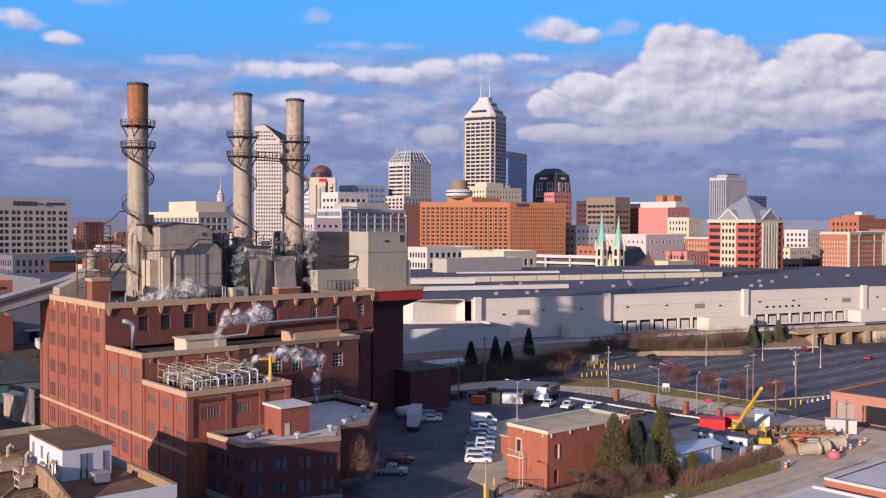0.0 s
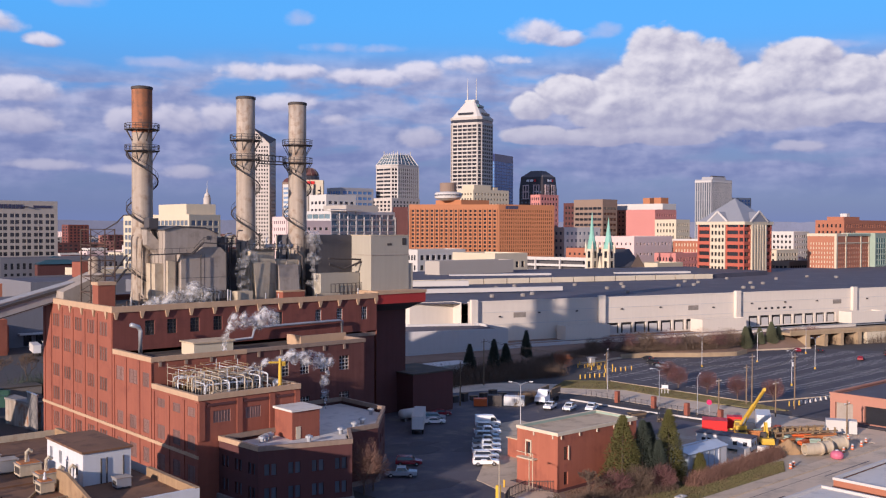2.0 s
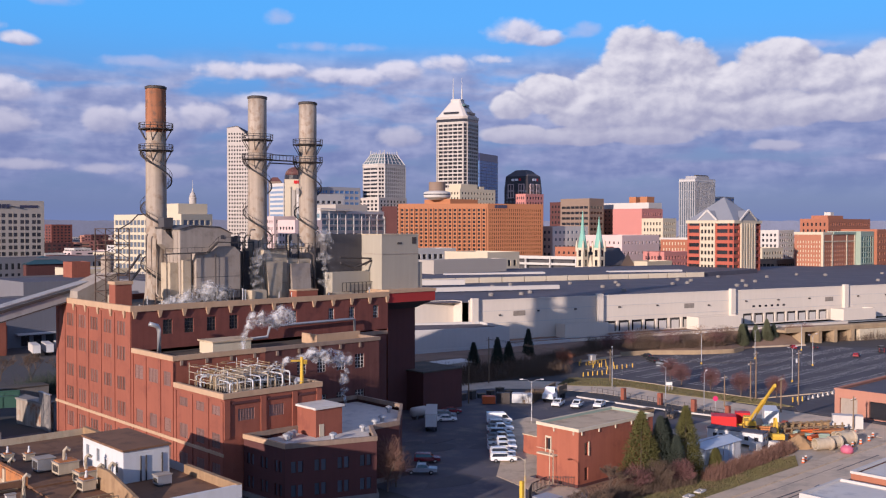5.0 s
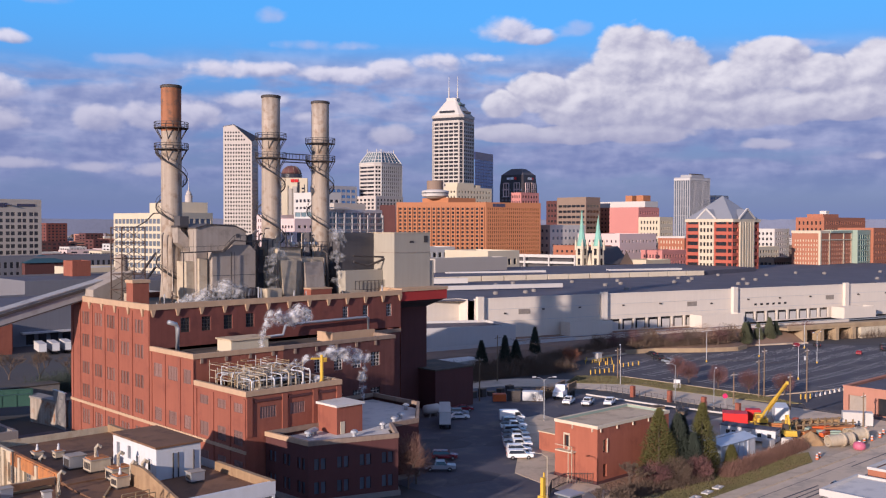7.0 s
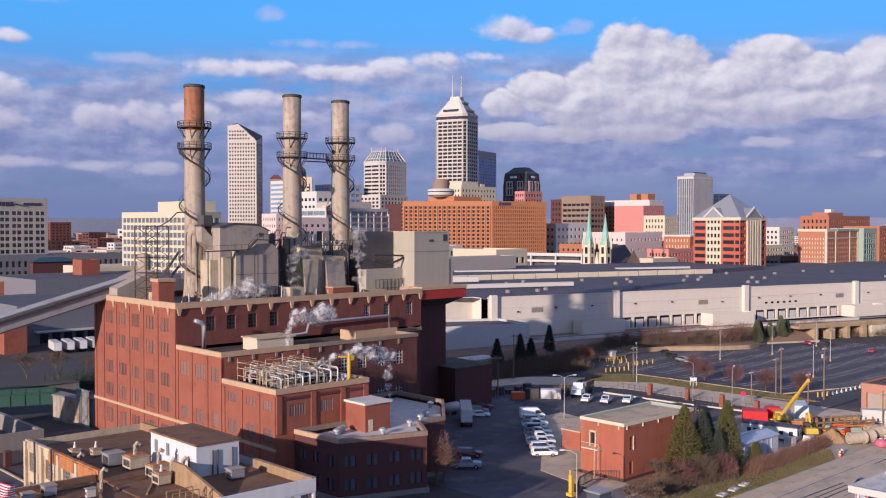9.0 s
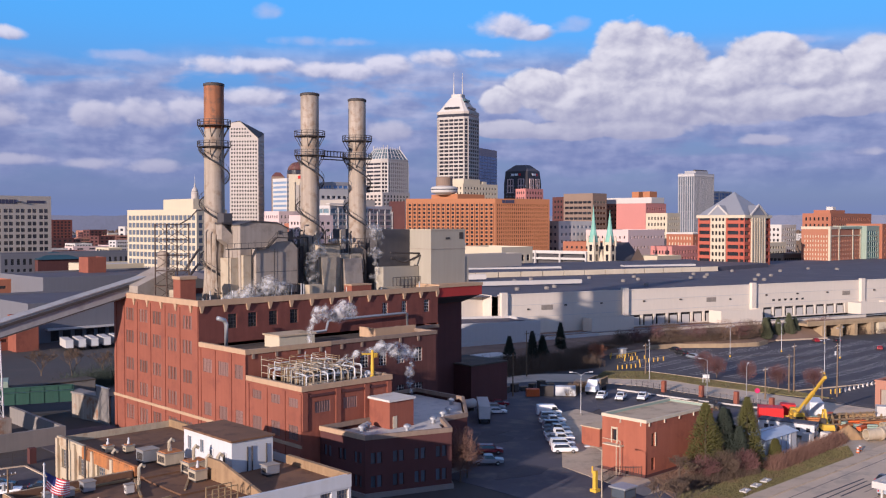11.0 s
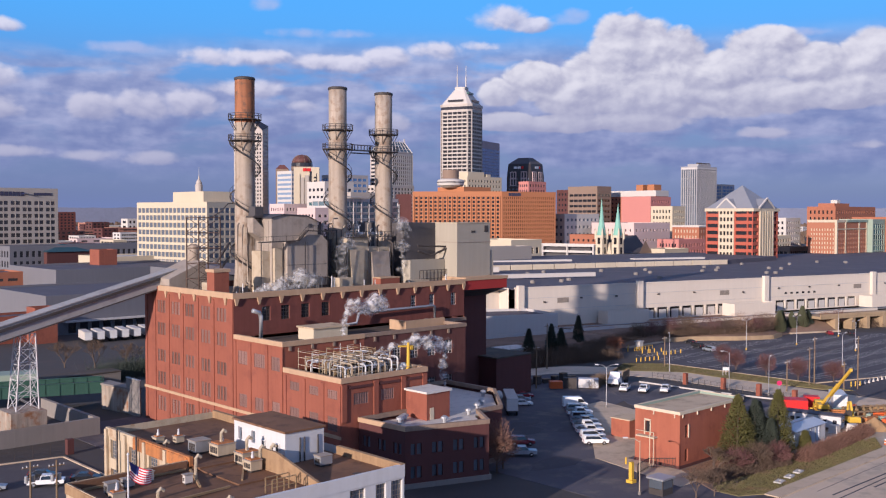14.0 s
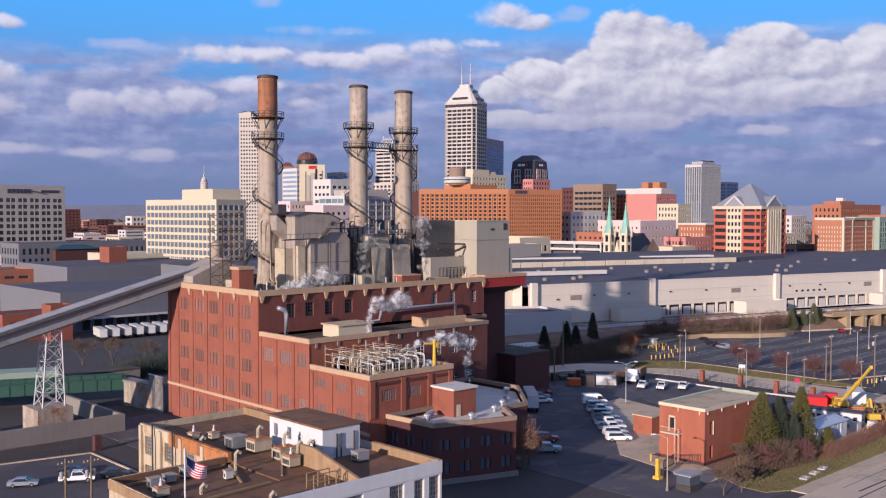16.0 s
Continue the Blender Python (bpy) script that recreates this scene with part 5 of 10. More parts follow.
def conv(s, side, up):
    p = A - SL * s
    return (p.x, 209.3 + side, p.z + up)


def slab(s0, s1, y0, y1, u0, u1):
    return Geo().hexa([conv(s1, y0, u0), conv(s0, y0, u0), conv(s0, y1, u0), conv(s1, y1, u0)], [conv(s1, y0, u1), conv(s0, y0, u1), conv(s0, y1, u1), conv(s1, y1, u1)])


part("gallery", slab(0, 118, -1.9, 1.9, -3.0, 0.0), "conveyor", conveyor, "grey sheeted gallery", world=True)
part("roof", slab(0, 118, -2.1, 2.1, 0.0, 0.2), "conveyor", conveyor, world=True)
part("cable_tray", slab(4, 118, -2.25, -1.9, -1.0, -0.45), "steel_dark", conveyor, world=True)
part("cable_tray", slab(0, 118, -2.15, -1.9, -2.9, -2.7), "steel_dark", conveyor, world=True)
head = thing("conveyor_head_house", (69, 206, 26), "sloping grey metal head house of the conveyor", "roof house")
part("wall", Geo().hexa([(70.2, 203.3, RZ), (79.5, 203.3, RZ), (79.5, 212.3, RZ), (70.2, 212.3, RZ)], [(70.2, 203.3, 30.4), (78.5, 203.3, 34.0), (78.5, 212.3, 34.0), (70.2, 212.3, 30.4)]), "casing", head, world=True)

lattice = thing("lattice_tower", (42.4, 208.5, 6), "white steel lattice tower carrying the conveyor", "lattice tower")
zt = conv((A.x - 42.6) / SL.x, 0, 0)[2] - 3.1
legs = []
for sx in (-1, 1):
    for sy in (-1, 1):
        lo, hi = Vector((42.2 + 2.2 * sx, 209.3 + 2.2 * sy, 6.0)), Vector((42.7 + 1.4 * sx, 209.3 + 1.6 * sy, zt))
        legs.append((lo, hi))
        part("leg", Geo().beam(lo, hi, 0.2), "white_paint", lattice, world=True)
for a, b in ((0, 1), (2, 3), (0, 2), (1, 3)):
    for k in range(5):
        p = lambda i, f: legs[i][0].lerp(legs[i][1], f)
        f0, f1 = k / 5, (k + 1) / 5
        part("brace", Geo().beam(p(a, f0), p(b, f1), 0.09), "white_paint", lattice, world=True)
        part("brace", Geo().beam(p(b, f0), p(a, f1), 0.09), "white_paint", lattice, world=True)
        part("strut", Geo().beam(p(a, f1), p(b, f1), 0.1), "white_paint", lattice, world=True)
pier = thing("concrete_pier", (42.5, 209, 0), "stained concrete pier below the lattice tower", "pier")
part("block", Geo().box(38.4, 45.2, 205.2, 213, 0, 6.0), "pier_concrete", pier, "rust-streaked concrete", world=True)
for x0, x1, y0, y1, h, lab in ((-80, 38.5, 203.5, 204.3, 3.4, "long low concrete retaining wall"), (38.5, 55, 203.5, 204.3, 3.4, "long low concrete retaining wall"), (54.2, 55, 204.3, 232, 3.4, "concrete retaining wall running north")):
    solo("retaining_wall", Geo().box(x0, x1, y0, y1, 0, h), "concrete", lab, "wall", (x0, y0, 0), kind="structure")

# ---- downtown ----
def tower(name, poly, z1, faces, wall, roof, pane, label, category="office building", zb=2.0, top=2.0, side=1.5, z0=0.0, **kw):
    """A building whose sides carry regular window grids: (columns, storeys, width share, height share)."""
    specs = []
    for i, p in enumerate(poly):
        f = faces[i] if i < len(faces) else None
        L = dist(p, poly[(i + 1) % len(poly)])
        specs.append(grid(L, zb + z0, z1 - top, f[0], f[1], f[2], f[3], side) if f else None)
    return building(name, poly, z1, specs, wall, roof, pane, label, category, z0=z0, **kw)


def add_box(ob, name, x0, x1, y0, y1, z0, z1, material, label=""):
    return part(name, Geo().box(x0, x1, y0, y1, z0, z1), material, ob, label, world=True)


def chamfered(poly, k):
    """Cuts every corner of the plan by k metres."""
    n, out = len(poly), []
    for i in range(n):
        a, b, c = (Vector(poly[(i + s) % n]) for s in (-1, 0, 1))
        out += [tuple(b + (a - b).normalized() * k), tuple(b + (c - b).normalized() * k)]
    return out[1:] + out[:1]


def bars(ob, p0, p1, z, h, gaps, material, lift=0.15):
    """Unreadable sign letters as plain bars along a wall; gaps: (from, to) shares of the wall."""
    a, b = Vector((*p0, 0)), Vector((*p1, 0))
    d = b - a
    out = Vector((d.y, -d.x, 0)).normalized() * lift
    for s, e in gaps:
        u, v = a + d * s + out, a + d * e + out
        part("sign_letter", Geo().beam((u.x, u.y, z), (v.x, v.y, z), 0.3, h), material, ob, world=True)


# tallest tower: banded stone shaft, stepped white crown, two masts
P = chamfered(turned(806, 848, 43, 39, 250), 4.5)
sf = tower("skyscraper", P, 172, [(5, 36, 0.88, 0.62), (1, 36, 0.8, 0.85), (5, 36, 0.88, 0.62), None, None, None, None, (1, 36, 0.8, 0.85)], "pale_stone", "grey_stone", "glass_dark",
           "tallest pale stone tower with banded windows and white pyramid crown", "skyscraper", zb=4, top=2, side=0.6, reveal=0.8)
for k, (z0, z1, c) in enumerate(((172, 175.5, 0.4), (175.5, 178.8, -0.3))):
    part("crown_band", Geo().prism(offset(P, c), z0, z1), ("glass_dark", "pale_stone")[k], sf, world=True)
Q = [(x, y) for x, y in offset(P, 1.0)]
cx, cy = sum(p[0] for p in Q) / 8, sum(p[1] for p in Q) / 8
top8 = [(cx + (x - cx) * 0.38, cy + (y - cy) * 0.38) for x, y in Q]
g = Geo().add([(x, y, 178.8) for x, y in Q] + [(x, y, 197) for x, y in top8], [(i, (i + 1) % 8, 8 + (i + 1) % 8, 8 + i) for i in range(8)] + [tuple(range(8, 16))])
part("crown", g, "white", sf, "white stepped pyramid crown", world=True)
part("crown_cap", Geo().prism([(cx + (x - cx) * 0.34, cy + (y - cy) * 0.34) for x, y in Q], 197, 201), "white", sf, world=True)
L0, L1 = Vector(Q[0]), Vector(Q[1])
for (a, b, z, w) in ((0, 1, 183, 0.6), (2, 3, 183, 0.6)):
    p, q = Vector(Q[a]), Vector(Q[b])
    m = (p + q) / 2 + (Vector((cx, cy)) - (p + q) / 2) * 0.10
    d = (q - p) * 0.3
    part("crown_louvre", Geo().beam((m.x - d.x, m.y - d.y, z), (m.x + d.x, m.y + d.y, z), 3.0, 2.4), "glass_dark", sf, world=True)
m = (Vector(Q[2]) + Vector(Q[3])) / 2 + (Vector((cx, cy)) - (Vector(Q[2]) + Vector(Q[3])) / 2) * 0.40
part("crown_sign", Geo().beam((m.x - 8, m.y - 3, 193), (m.x + 6, m.y + 3, 193), 3.0, 2.2), "glass_teal", sf, "blue-green sign panel", world=True)
for dx, dy in ((-4, 3.5), (4, -3.5)):
    part("mast", Geo().lathe([(0.8, 0), (0.7, 14), (0.35, 14.2), (0.25, 28)], (cx + dx, cy + dy, 200), 8), "white", sf, "white roof mast", world=True)

# blue glass slab
P = turned(931, 950, 30, 60, 250)
blue = tower("glass_tower", P, 146, [(6, 30, 0.9, 0.86), (11, 30, 0.9, 0.86)], "glass_navy", "grey_stone", "glass_blue", "slim blue glass curtain-wall tower with a navy top", "skyscraper", zb=2, top=10, side=0.5, reveal=0.2)

# octagonal tower with glazed mansard and ribs
P = chamfered(turned(613, 772, 31, 41, 262), 5)
mk = tower("office_tower", P, 108, [(2, 26, 0.97, 0.5), (2, 26, 0.75, 0.6), (10, 26, 0.62, 0.62), None, None, None, None, (2, 26, 0.6, 0.6)], "pale_stone", "grey_stone", "glass_dark",
           "pale office tower with a glazed crown and white fins", "skyscraper", zb=3, top=2.5, side=0.6, reveal=0.5)
cx, cy = sum(p[0] for p in P) / 8, sum(p[1] for p in P) / 8
t8 = [(cx + (x - cx) * 0.62, cy + (y - cy) * 0.62) for x, y in P]
part("glazed_crown", Geo().add([(x, y, 108) for x, y in P] + [(x, y, 119) for x, y in t8], [(i, (i + 1) % 8, 8 + (i + 1) % 8, 8 + i) for i in range(8)] + [tuple(range(8, 16))]), "glass_sea", mk, "sea-green glazed mansard crown", world=True)
part("crown_band", Geo().ring(offset(P, -0.5), offset(P, 0.6), 106.0, 106.8).ring(offset(P, -0.5), offset(P, 0.6), 108.0, 108.8), "white", mk, world=True)
for i in range(8):
    j = (i + 1) % 8
    part("crown_fin", Geo().beam((*P[i], 108), (*t8[i], 119.2), 0.9).beam((*t8[i], 119), (*t8[i], 123.0), 0.6), "white", mk, world=True)
    n = 5 if dist(P[i], P[j]) > 15 else 2
    for k in range(1, n):
        p, q = Vector(P[i]).lerp(Vector(P[j]), k / n), Vector(t8[i]).lerp(Vector(t8[j]), k / n)
        part("crown_rib", Geo().beam((p.x, p.y, 108), (q.x, q.y, 119.2), 0.55).beam((q.x, q.y, 119), (q.x, q.y, 121.4), 0.35), "white", mk, world=True)
    for f in (0.33, 0.66, 1.0):
        p, q = (Vector((*P[e], 108)).lerp(Vector((*t8[e], 119.2)), f) for e in (i, j))
        part("crown_rail", Geo().beam(p, q, 0.4), "white", mk, world=True)
for k in range(11):
    p = Vector(P[2]).lerp(Vector(P[3]), k / 10)
    part("white_pier", Geo().beam((p.x, p.y, 3), (p.x, p.y, 106), 1.1), "white", mk, world=True)
sh = tower("office_tower", turned(604, 765, 40, 42, 262), 74, [(7, 18, 0.62, 0.6), (8, 18, 0.5, 0.62)], "pale_stone", "grey_stone", "glass_dark", "pale lower shoulder of the crowned office tower", "office building", zb=3)

# slant-topped stone tower
P = turned(544, 898, 31, 24, 228)
oa = tower("slant_roof_tower", P, 133, [(10, 32, 0.55, 0.5), (8, 32, 0.55, 0.5)], "pale_stone", "grey_stone", "glass_dark", "tall pale stone tower with a dark sloped roof", "skyscraper", zb=3, top=1.5, side=1.0, reveal=0.5)
a, b, c, d = P
m0 = tuple(Vector(a).lerp(Vector(b), 0.36))
top5 = [(*a, 149.5), (*m0, 151.5), (*b, 133.6), (*c, 140), (*d, 153.5)]
part("sloped_crown", Geo().add([(*a, 133), (*b, 133), (*c, 133), (*d, 133)] + top5, ((0, 1, 6, 5, 4), (1, 2, 7, 6), (2, 3, 8, 7), (3, 0, 4, 8))), "pale_stone", oa, world=True)
part("sloped_roof", Geo().add(top5 + [(x, y, z - 0.8) for x, y, z in top5], ((1, 2, 3, 4), (0, 1, 4), (6, 5, 0, 1), (7, 6, 1, 2), (8, 7, 2, 3))), "slate", oa, "dark sloped roof", world=True)
wd = (Vector(b) - Vector(a)).normalized()
wo = Vector((wd.y, -wd.x)) * 0.06
for i in range(10):
    for z in (135.2, 139.0, 142.8):
        f = (1.0 + (31 - 2.0) / 10 * (i + 0.5)) / 31
        lid = 149.5 + 2.0 * f / 0.36 if f < 0.36 else 151.5 - 17.9 * (f - 0.36) / 0.64
        if z + 3.4 < lid:
            p = Vector(a).lerp(Vector(b), f) + wo
            part("crown_window", Geo().beam((p.x - wd.x * 0.8, p.y - wd.y * 0.8, z), (p.x + wd.x * 0.8, p.y + wd.y * 0.8, z), 0.12, 1.9), "glass_dark", oa, world=True)

# black granite tower with chamfered top
P = turned(951, 879, 38, 34, 260)
dm = tower("granite_tower", P, 96, [(6, 20, 0.5, 0.5), (6, 20, 0.5, 0.5)], "black_stone", "black_stone", "glass_grey", "dark granite tower with pink window frames and chamfered top", "skyscraper", zb=3, top=1)
part("chamfered_top", Geo().hexa([(*p, 96.0) for p in P[1:] + P[:1]], [(*p, 113) for p in (offset(P, 1.5)[1:] + offset(P, 1.5)[:1])]), "black_stone", dm, world=True)
O = offset(P, 1.5)
O2 = offset(P, 11)
part("dark_roof", Geo().hexa([(*p, 113.0) for p in O[1:] + O[:1]], [(*p, 121.5) for p in O2[1:] + O2[:1]]), "slate", dm, world=True)
for i in (0, 1):
    p, q = Vector(P[i]), Vector(P[i + 1])
    d = (q - p).normalized()
    out = Vector((d.y, -d.x)) * 0.4
    L = (q - p).length
    for f in (0.28, 0.72) if i == 0 else (0.25, 0.7):
        for z0, z1 in ((84, 93), (93.6, 102)):
            m = p + (q - p) * f + out
            for s in (-1, 0, 1):
                e = m + d * (4.2 * s)
                part("window_frame", Geo().beam((e.x, e.y, z0), (e.x, e.y, z1), 1.0), "pink_pale", dm, world=True)
            for z in (z0, z1):
                e0, e1 = m - d * 4.6, m + d * 4.6
                part("window_frame", Geo().beam((e0.x, e0.y, z), (e1.x, e1.y, z), 1.0), "pink_pale", dm, world=True)
    bars(dm, P[i], P[i + 1], 108, 3.0, ((0.30, 0.42), (0.45, 0.58)), "sign_white")
    bars(dm, P[i], P[i + 1], 108, 3.4, ((0.62, 0.70),), "red", 0.3)
tower("pink_annex", rect(925, 960, 860, 878), 88, [(4, 12, 0.5, 0.5), (6, 12, 0.5, 0.5)], "pink", "pink_pale", "glass_dark", "salmon-pink block in front of the granite tower")

# grey slab tower and glassy neighbour
gs = tower("slab_tower", rect(1065, 1112, 697, 721), 107, [(7, 9, 0.6, 0.97), (22, 9, 0.5, 0.97)], "grey_stone", "grey_stone", "glass_grey", "grey slab office tower with fine vertical piers", "skyscraper", zb=2, top=4, side=0.6)
add_box(gs, "plant_room", 1074, 1104, 701, 717, 106, 110.6, "grey_stone")
add_box(gs, "top_band", 1064.8, 1112.2, 696.8, 721.2, 103.4, 105.6, "hall_grey")
for k in range(7):
    add_box(gs, "roof_unit", 1075 + 4.2 * k, 1077.6 + 4.2 * k, 702, 705, 110.6, 112.0, "steel_dark")
tower("glass_tower", rect(1176, 1209, 727, 739), 87, [(4, 18, 0.7, 0.7), (8, 18, 0.8, 0.8)], "pale_stone", "grey_stone", "glass_blue", "pale and glass office slab")

# orange brick hotel
P = [(471, 577), (515, 524), (563, 511), (585, 560), (520, 625)]
hy = tower("brick_hotel", P, 62, [(18, 19, 0.5, 0.6), (25, 19, 0.5, 0.6)], "hotel_brick", "roof_tan", "glass_dark", "broad orange brick hotel with hundreds of small windows", "hotel", zb=2, top=3.5, side=1.2, reveal=0.7)
for k in range(19):
    u = 1.2 + (68.6 - 2.4) / 18 * k
    p = Vector(P[0]).lerp(Vector(P[1]), u / dist(P[0], P[1]))
    part("brick_fin", Geo().beam((p.x, p.y, 2), (p.x, p.y, 58.5), 0.9), "hotel_brick", hy, world=True)
add_box(hy, "roof_house", 505, 535, 555, 585, 61, 66, "hotel_brick")
bars(hy, P[1], P[2], 59.8, 2.4, ((0.12, 0.17), (0.18, 0.34)), "sign_dark")
part("drum", Geo().lathe([(6.5, 0), (6.5, 13.5), (6.2, 13.8)], (504, 569, 65.5), 24), "brown_stone", hy, world=True)
part("round_restaurant", Geo().lathe([(6.5, 0), (10.2, 1.2), (10.6, 2.6), (10.6, 4.8), (9.9, 5.6), (6.6, 6.4)], (504, 569, 66.0), 32), "white", hy, "white round rooftop restaurant", world=True)
part("ribbon_window", Geo().lathe([(10.66, 0), (10.66, 0.8)], (504, 569, 69.2), 32, cap=False), "glass_dark", hy, world=True)
tower("dark_flank", [(463, 586), (470.6, 577.5), (476, 584), (470, 596)], 60, [None], "brick_dark", "roof_tan", "glass_dark", "dark brick flank of the hotel")
# cream stepped block behind
cs = tower("cream_block", rect(683, 735, 730, 755), 84, [(5, 15, 0.4, 0.45), (11, 15, 0.4, 0.45)], "cream", "roof_tan", "glass_dark", "cream stone stepped office block", zb=3)
add_box(cs, "setback", 688, 712, 734, 752, 84, 89, "cream")
add_box(cs, "setback", 716, 722, 734, 752, 84, 87, "cream")

# banded red and white tower with grey pyramid roof
gb = thing("gabled_tower", (494, 304, 0), "red brick and cream banded office tower with gabled pyramid roof", "office building")
P = rect(494, 524, 304, 335)
g, pn = Geo(), []
NF, FH = 11, 4.15
band = lambda spans: [(2 + FH * k + 1.5, 2 + FH * k + 3.7, spans) for k in range(NF)]
pn += facade(g, P[0], P[1], 0, 46.6, band([(0.8, 8.0), (19.8, 27.0), (27.8, 30.6)]), 0.9)
pn += facade(g, P[1], P[2], 0, 46.6, band([(0.4, 6.0), (22.5, 29.0)]), 0.9)
facade(g, P[2], P[3], 0, 46.6, [], 0.3)
facade(g, P[3], P[0], 0, 46.6, [], 0.3)
part("wall", g, "red_band", gb, world=True)
g = Geo()
pn += facade(g, (493.4, 326.2), (493.4, 316.0), 0, 47.8, [(2 + FH * k + 1.2, 2 + FH * k + 3.4, [(0.9 + 2.3 * i, 2.3 + 2.3 * i) for i in range(4)]) for k in range(NF)], 0.5)
g.box(493.4, 494.0, 326.15, 326.2, 0, 47.8).box(493.4, 494, 316.0, 316.05, 0, 47.8)
part("cream_bay", g, "cream", gb, "cream window bay", world=True)
for k in range(6):
    part("cream_pier", Geo().box(501 + 2.9 * k, 502.4 + 2.9 * k, 303.0, 304, 0, 46.5), "cream", gb, world=True)
part("cream_lintel", Geo().box(500.4, 517, 303.4, 303.9, 44, 47.8), "cream", gb, world=True)
part("cornice", Geo().ring(offset(P, -0.7), offset(P, 1.0), 46.4, 48.2), "cream", gb, world=True)
part("pyramid_roof", Geo().add([(*p, 48.2) for p in P] + [(509, 319.5, 62.3)], ((0, 1, 4), (1, 2, 4), (2, 3, 4), (3, 0, 4))), "metal_roof", gb, "grey standing-seam pyramid roof", world=True)
for tri in ([(493.2, 327.5), (493.2, 314.5)], [(499.5, 303.2), (518, 303.2)]):
    (ax, ay), (bx, by) = tri
    mx, my = (ax + bx) / 2, (ay + by) / 2
    ix, iy = (509 - mx) * 0.5, (319.5 - my) * 0.5
    part("gable", Geo().beam((ax, ay, 48.2), (mx, my, 54.2), 0.9).beam((bx, by, 48.2), (mx, my, 54.2), 0.9), "white", gb, world=True)
    part("gable_wall", Geo().add([(ax, ay, 48.2), (bx, by, 48.2), (mx, my, 54.0), (mx + ix, my + iy, 54.0)], ((0, 1, 2), (0, 2, 3), (1, 3, 2))), "metal_roof", gb, world=True)
hang_panes(gb, pn, "glass_dark")

# long brick hotel with cream trims at the east
bk = tower("brick_apartment_house", rect(608, 655, 306, 326), 41, [(9, 10, 0.4, 0.52), (17, 10, 0.42, 0.52)], "brick_salmon", "roof_tan", "cream", "red brick hotel with cream trims and sash windows", "hotel", zb=6, top=5, band=(1.6, "cream"))
add_box(bk, "corner_quoin", 607.7, 609.2, 305.7, 307.2, 0, 39.5, "cream")
for z in (9.4, 34.6):
    add_box(bk, "belt_course", 607.6, 655.1, 305.5, 306, z, z + 0.7, "cream")
for x in (620.4, 641.6, 653.6):
    add_box(bk, "quoin", x, x + 1.3, 305.6, 306, 0, 39.5, "cream")
add_box(bk, "green_cornice", 622, 655.2, 305.2, 306, 39.6, 41.2, "roof_green")
add_box(bk, "plinth", 607.7, 655.1, 305.6, 306, 0, 8, "limestone")
gt = tower("brick_glass_house", rect(655.3, 676, 302, 326), 41.5, [None, (5, 9, 0.85, 0.8)], "roof_green", "roof_tan", "glass_teal", "brick and green glass apartment block", zb=4, top=3)
tower("brick_glass_house", rect(676.5, 730, 300, 326), 43, [None, (12, 9, 0.4, 0.5)], "brick_orange", "roof_tan", "glass_dark", "red brick apartment block")
tower("brick_warehouse", rect(807, 890, 398, 424), 52, [(6, 8, 0.4, 0.5), (18, 8, 0.4, 0.5)], "brick_orange", "roof_tan", "glass_dark", "large brick warehouse block", zb=3)
add_box(tower("roof_house_block", rect(820, 850, 405, 420), 55, [None], "brick_orange", "roof_tan", "glass_dark", "brick penthouse block on a roof", "building"), "tank", 832, 838, 408, 414, 54, 58, "white")
tower("cream_office", rect(788, 815, 434, 456), 42, [(5, 8, 0.5, 0.5), (6, 8, 0.5, 0.5)], "white", "roof_tan", "glass_dark", "pale stone office block downtown")
tower("cream_office", rect(735, 770, 420, 440), 27, [(5, 5, 0.5, 0.5), (7, 5, 0.5, 0.5)], "cream", "roof_tan", "glass_dark", "low cream stone office block")
tower("dark_garage", rect(612, 640, 341, 356), 22, [(4, 4, 0.8, 0.5), (8, 4, 0.8, 0.5)], "brown_stone", "roof_slate", "glass_dark", "dark low garage building")
tower("white_store", rect(590, 606, 365, 385), 29, [(4, 5, 0.4, 0.4), (4, 5, 0.4, 0.4)], "white", "roof_tan", "glass_dark", "low white masonry shop block")

# pink hotel group
tower("pink_hotel", rect(769, 790, 558, 613), 68, [(12, 14, 0.4, 0.4), (6, 14, 0.4, 0.4)], "brick_orange", "roof_tan", "glass_dark", "brick hotel with a white top storey", "hotel", zb=3, top=6, band=(5.5, "white"))
for a, b, c, d in ((772, 786, 575, 583), (772, 784, 562, 570)):
    solo("roof_house", Geo().box(a, b, c, d, 67.2, 74), "hotel_brick", "brick roof house on the hotel", "roof house", (a, c, 67.2))
tower("pink_block", rect(708, 740, 522, 554), 61, [None, (8, 10, 0.4, 0.4)], "pink", "pink_pale", "glass_dark", "plain salmon-pink windowless block")
tower("cream_office", rect(694, 714, 490, 512), 52, [(6, 9, 0.45, 0.5), (6, 9, 0.4, 0.45)], "cream", "roof_tan", "glass_dark", "cream stone office block downtown", zb=3)
tower("brown_hotel", rect(724, 746, 594, 630), 72, [(6, 12, 0.9, 0.45), (4, 12, 0.9, 0.45)], "brown_stone", "black_stone", "glass_dark", "brown banded concrete hotel tower", "hotel", zb=3, top=6)
tower("brown_hotel", rect(752, 775, 640, 668), 70, [(6, 12, 0.5, 0.45), (4, 12, 0.5, 0.45)], "brick_dark", "black_stone", "glass_dark", "dark brick hotel block", "hotel", zb=3)
tower("pink_store", rect(610, 660, 470, 512), 38, [(9, 4, 0.3, 0.25), (10, 4, 0.3, 0.25)], "pink_pale", "roof_tan", "glass_dark", "pale pink department store block", zb=4)
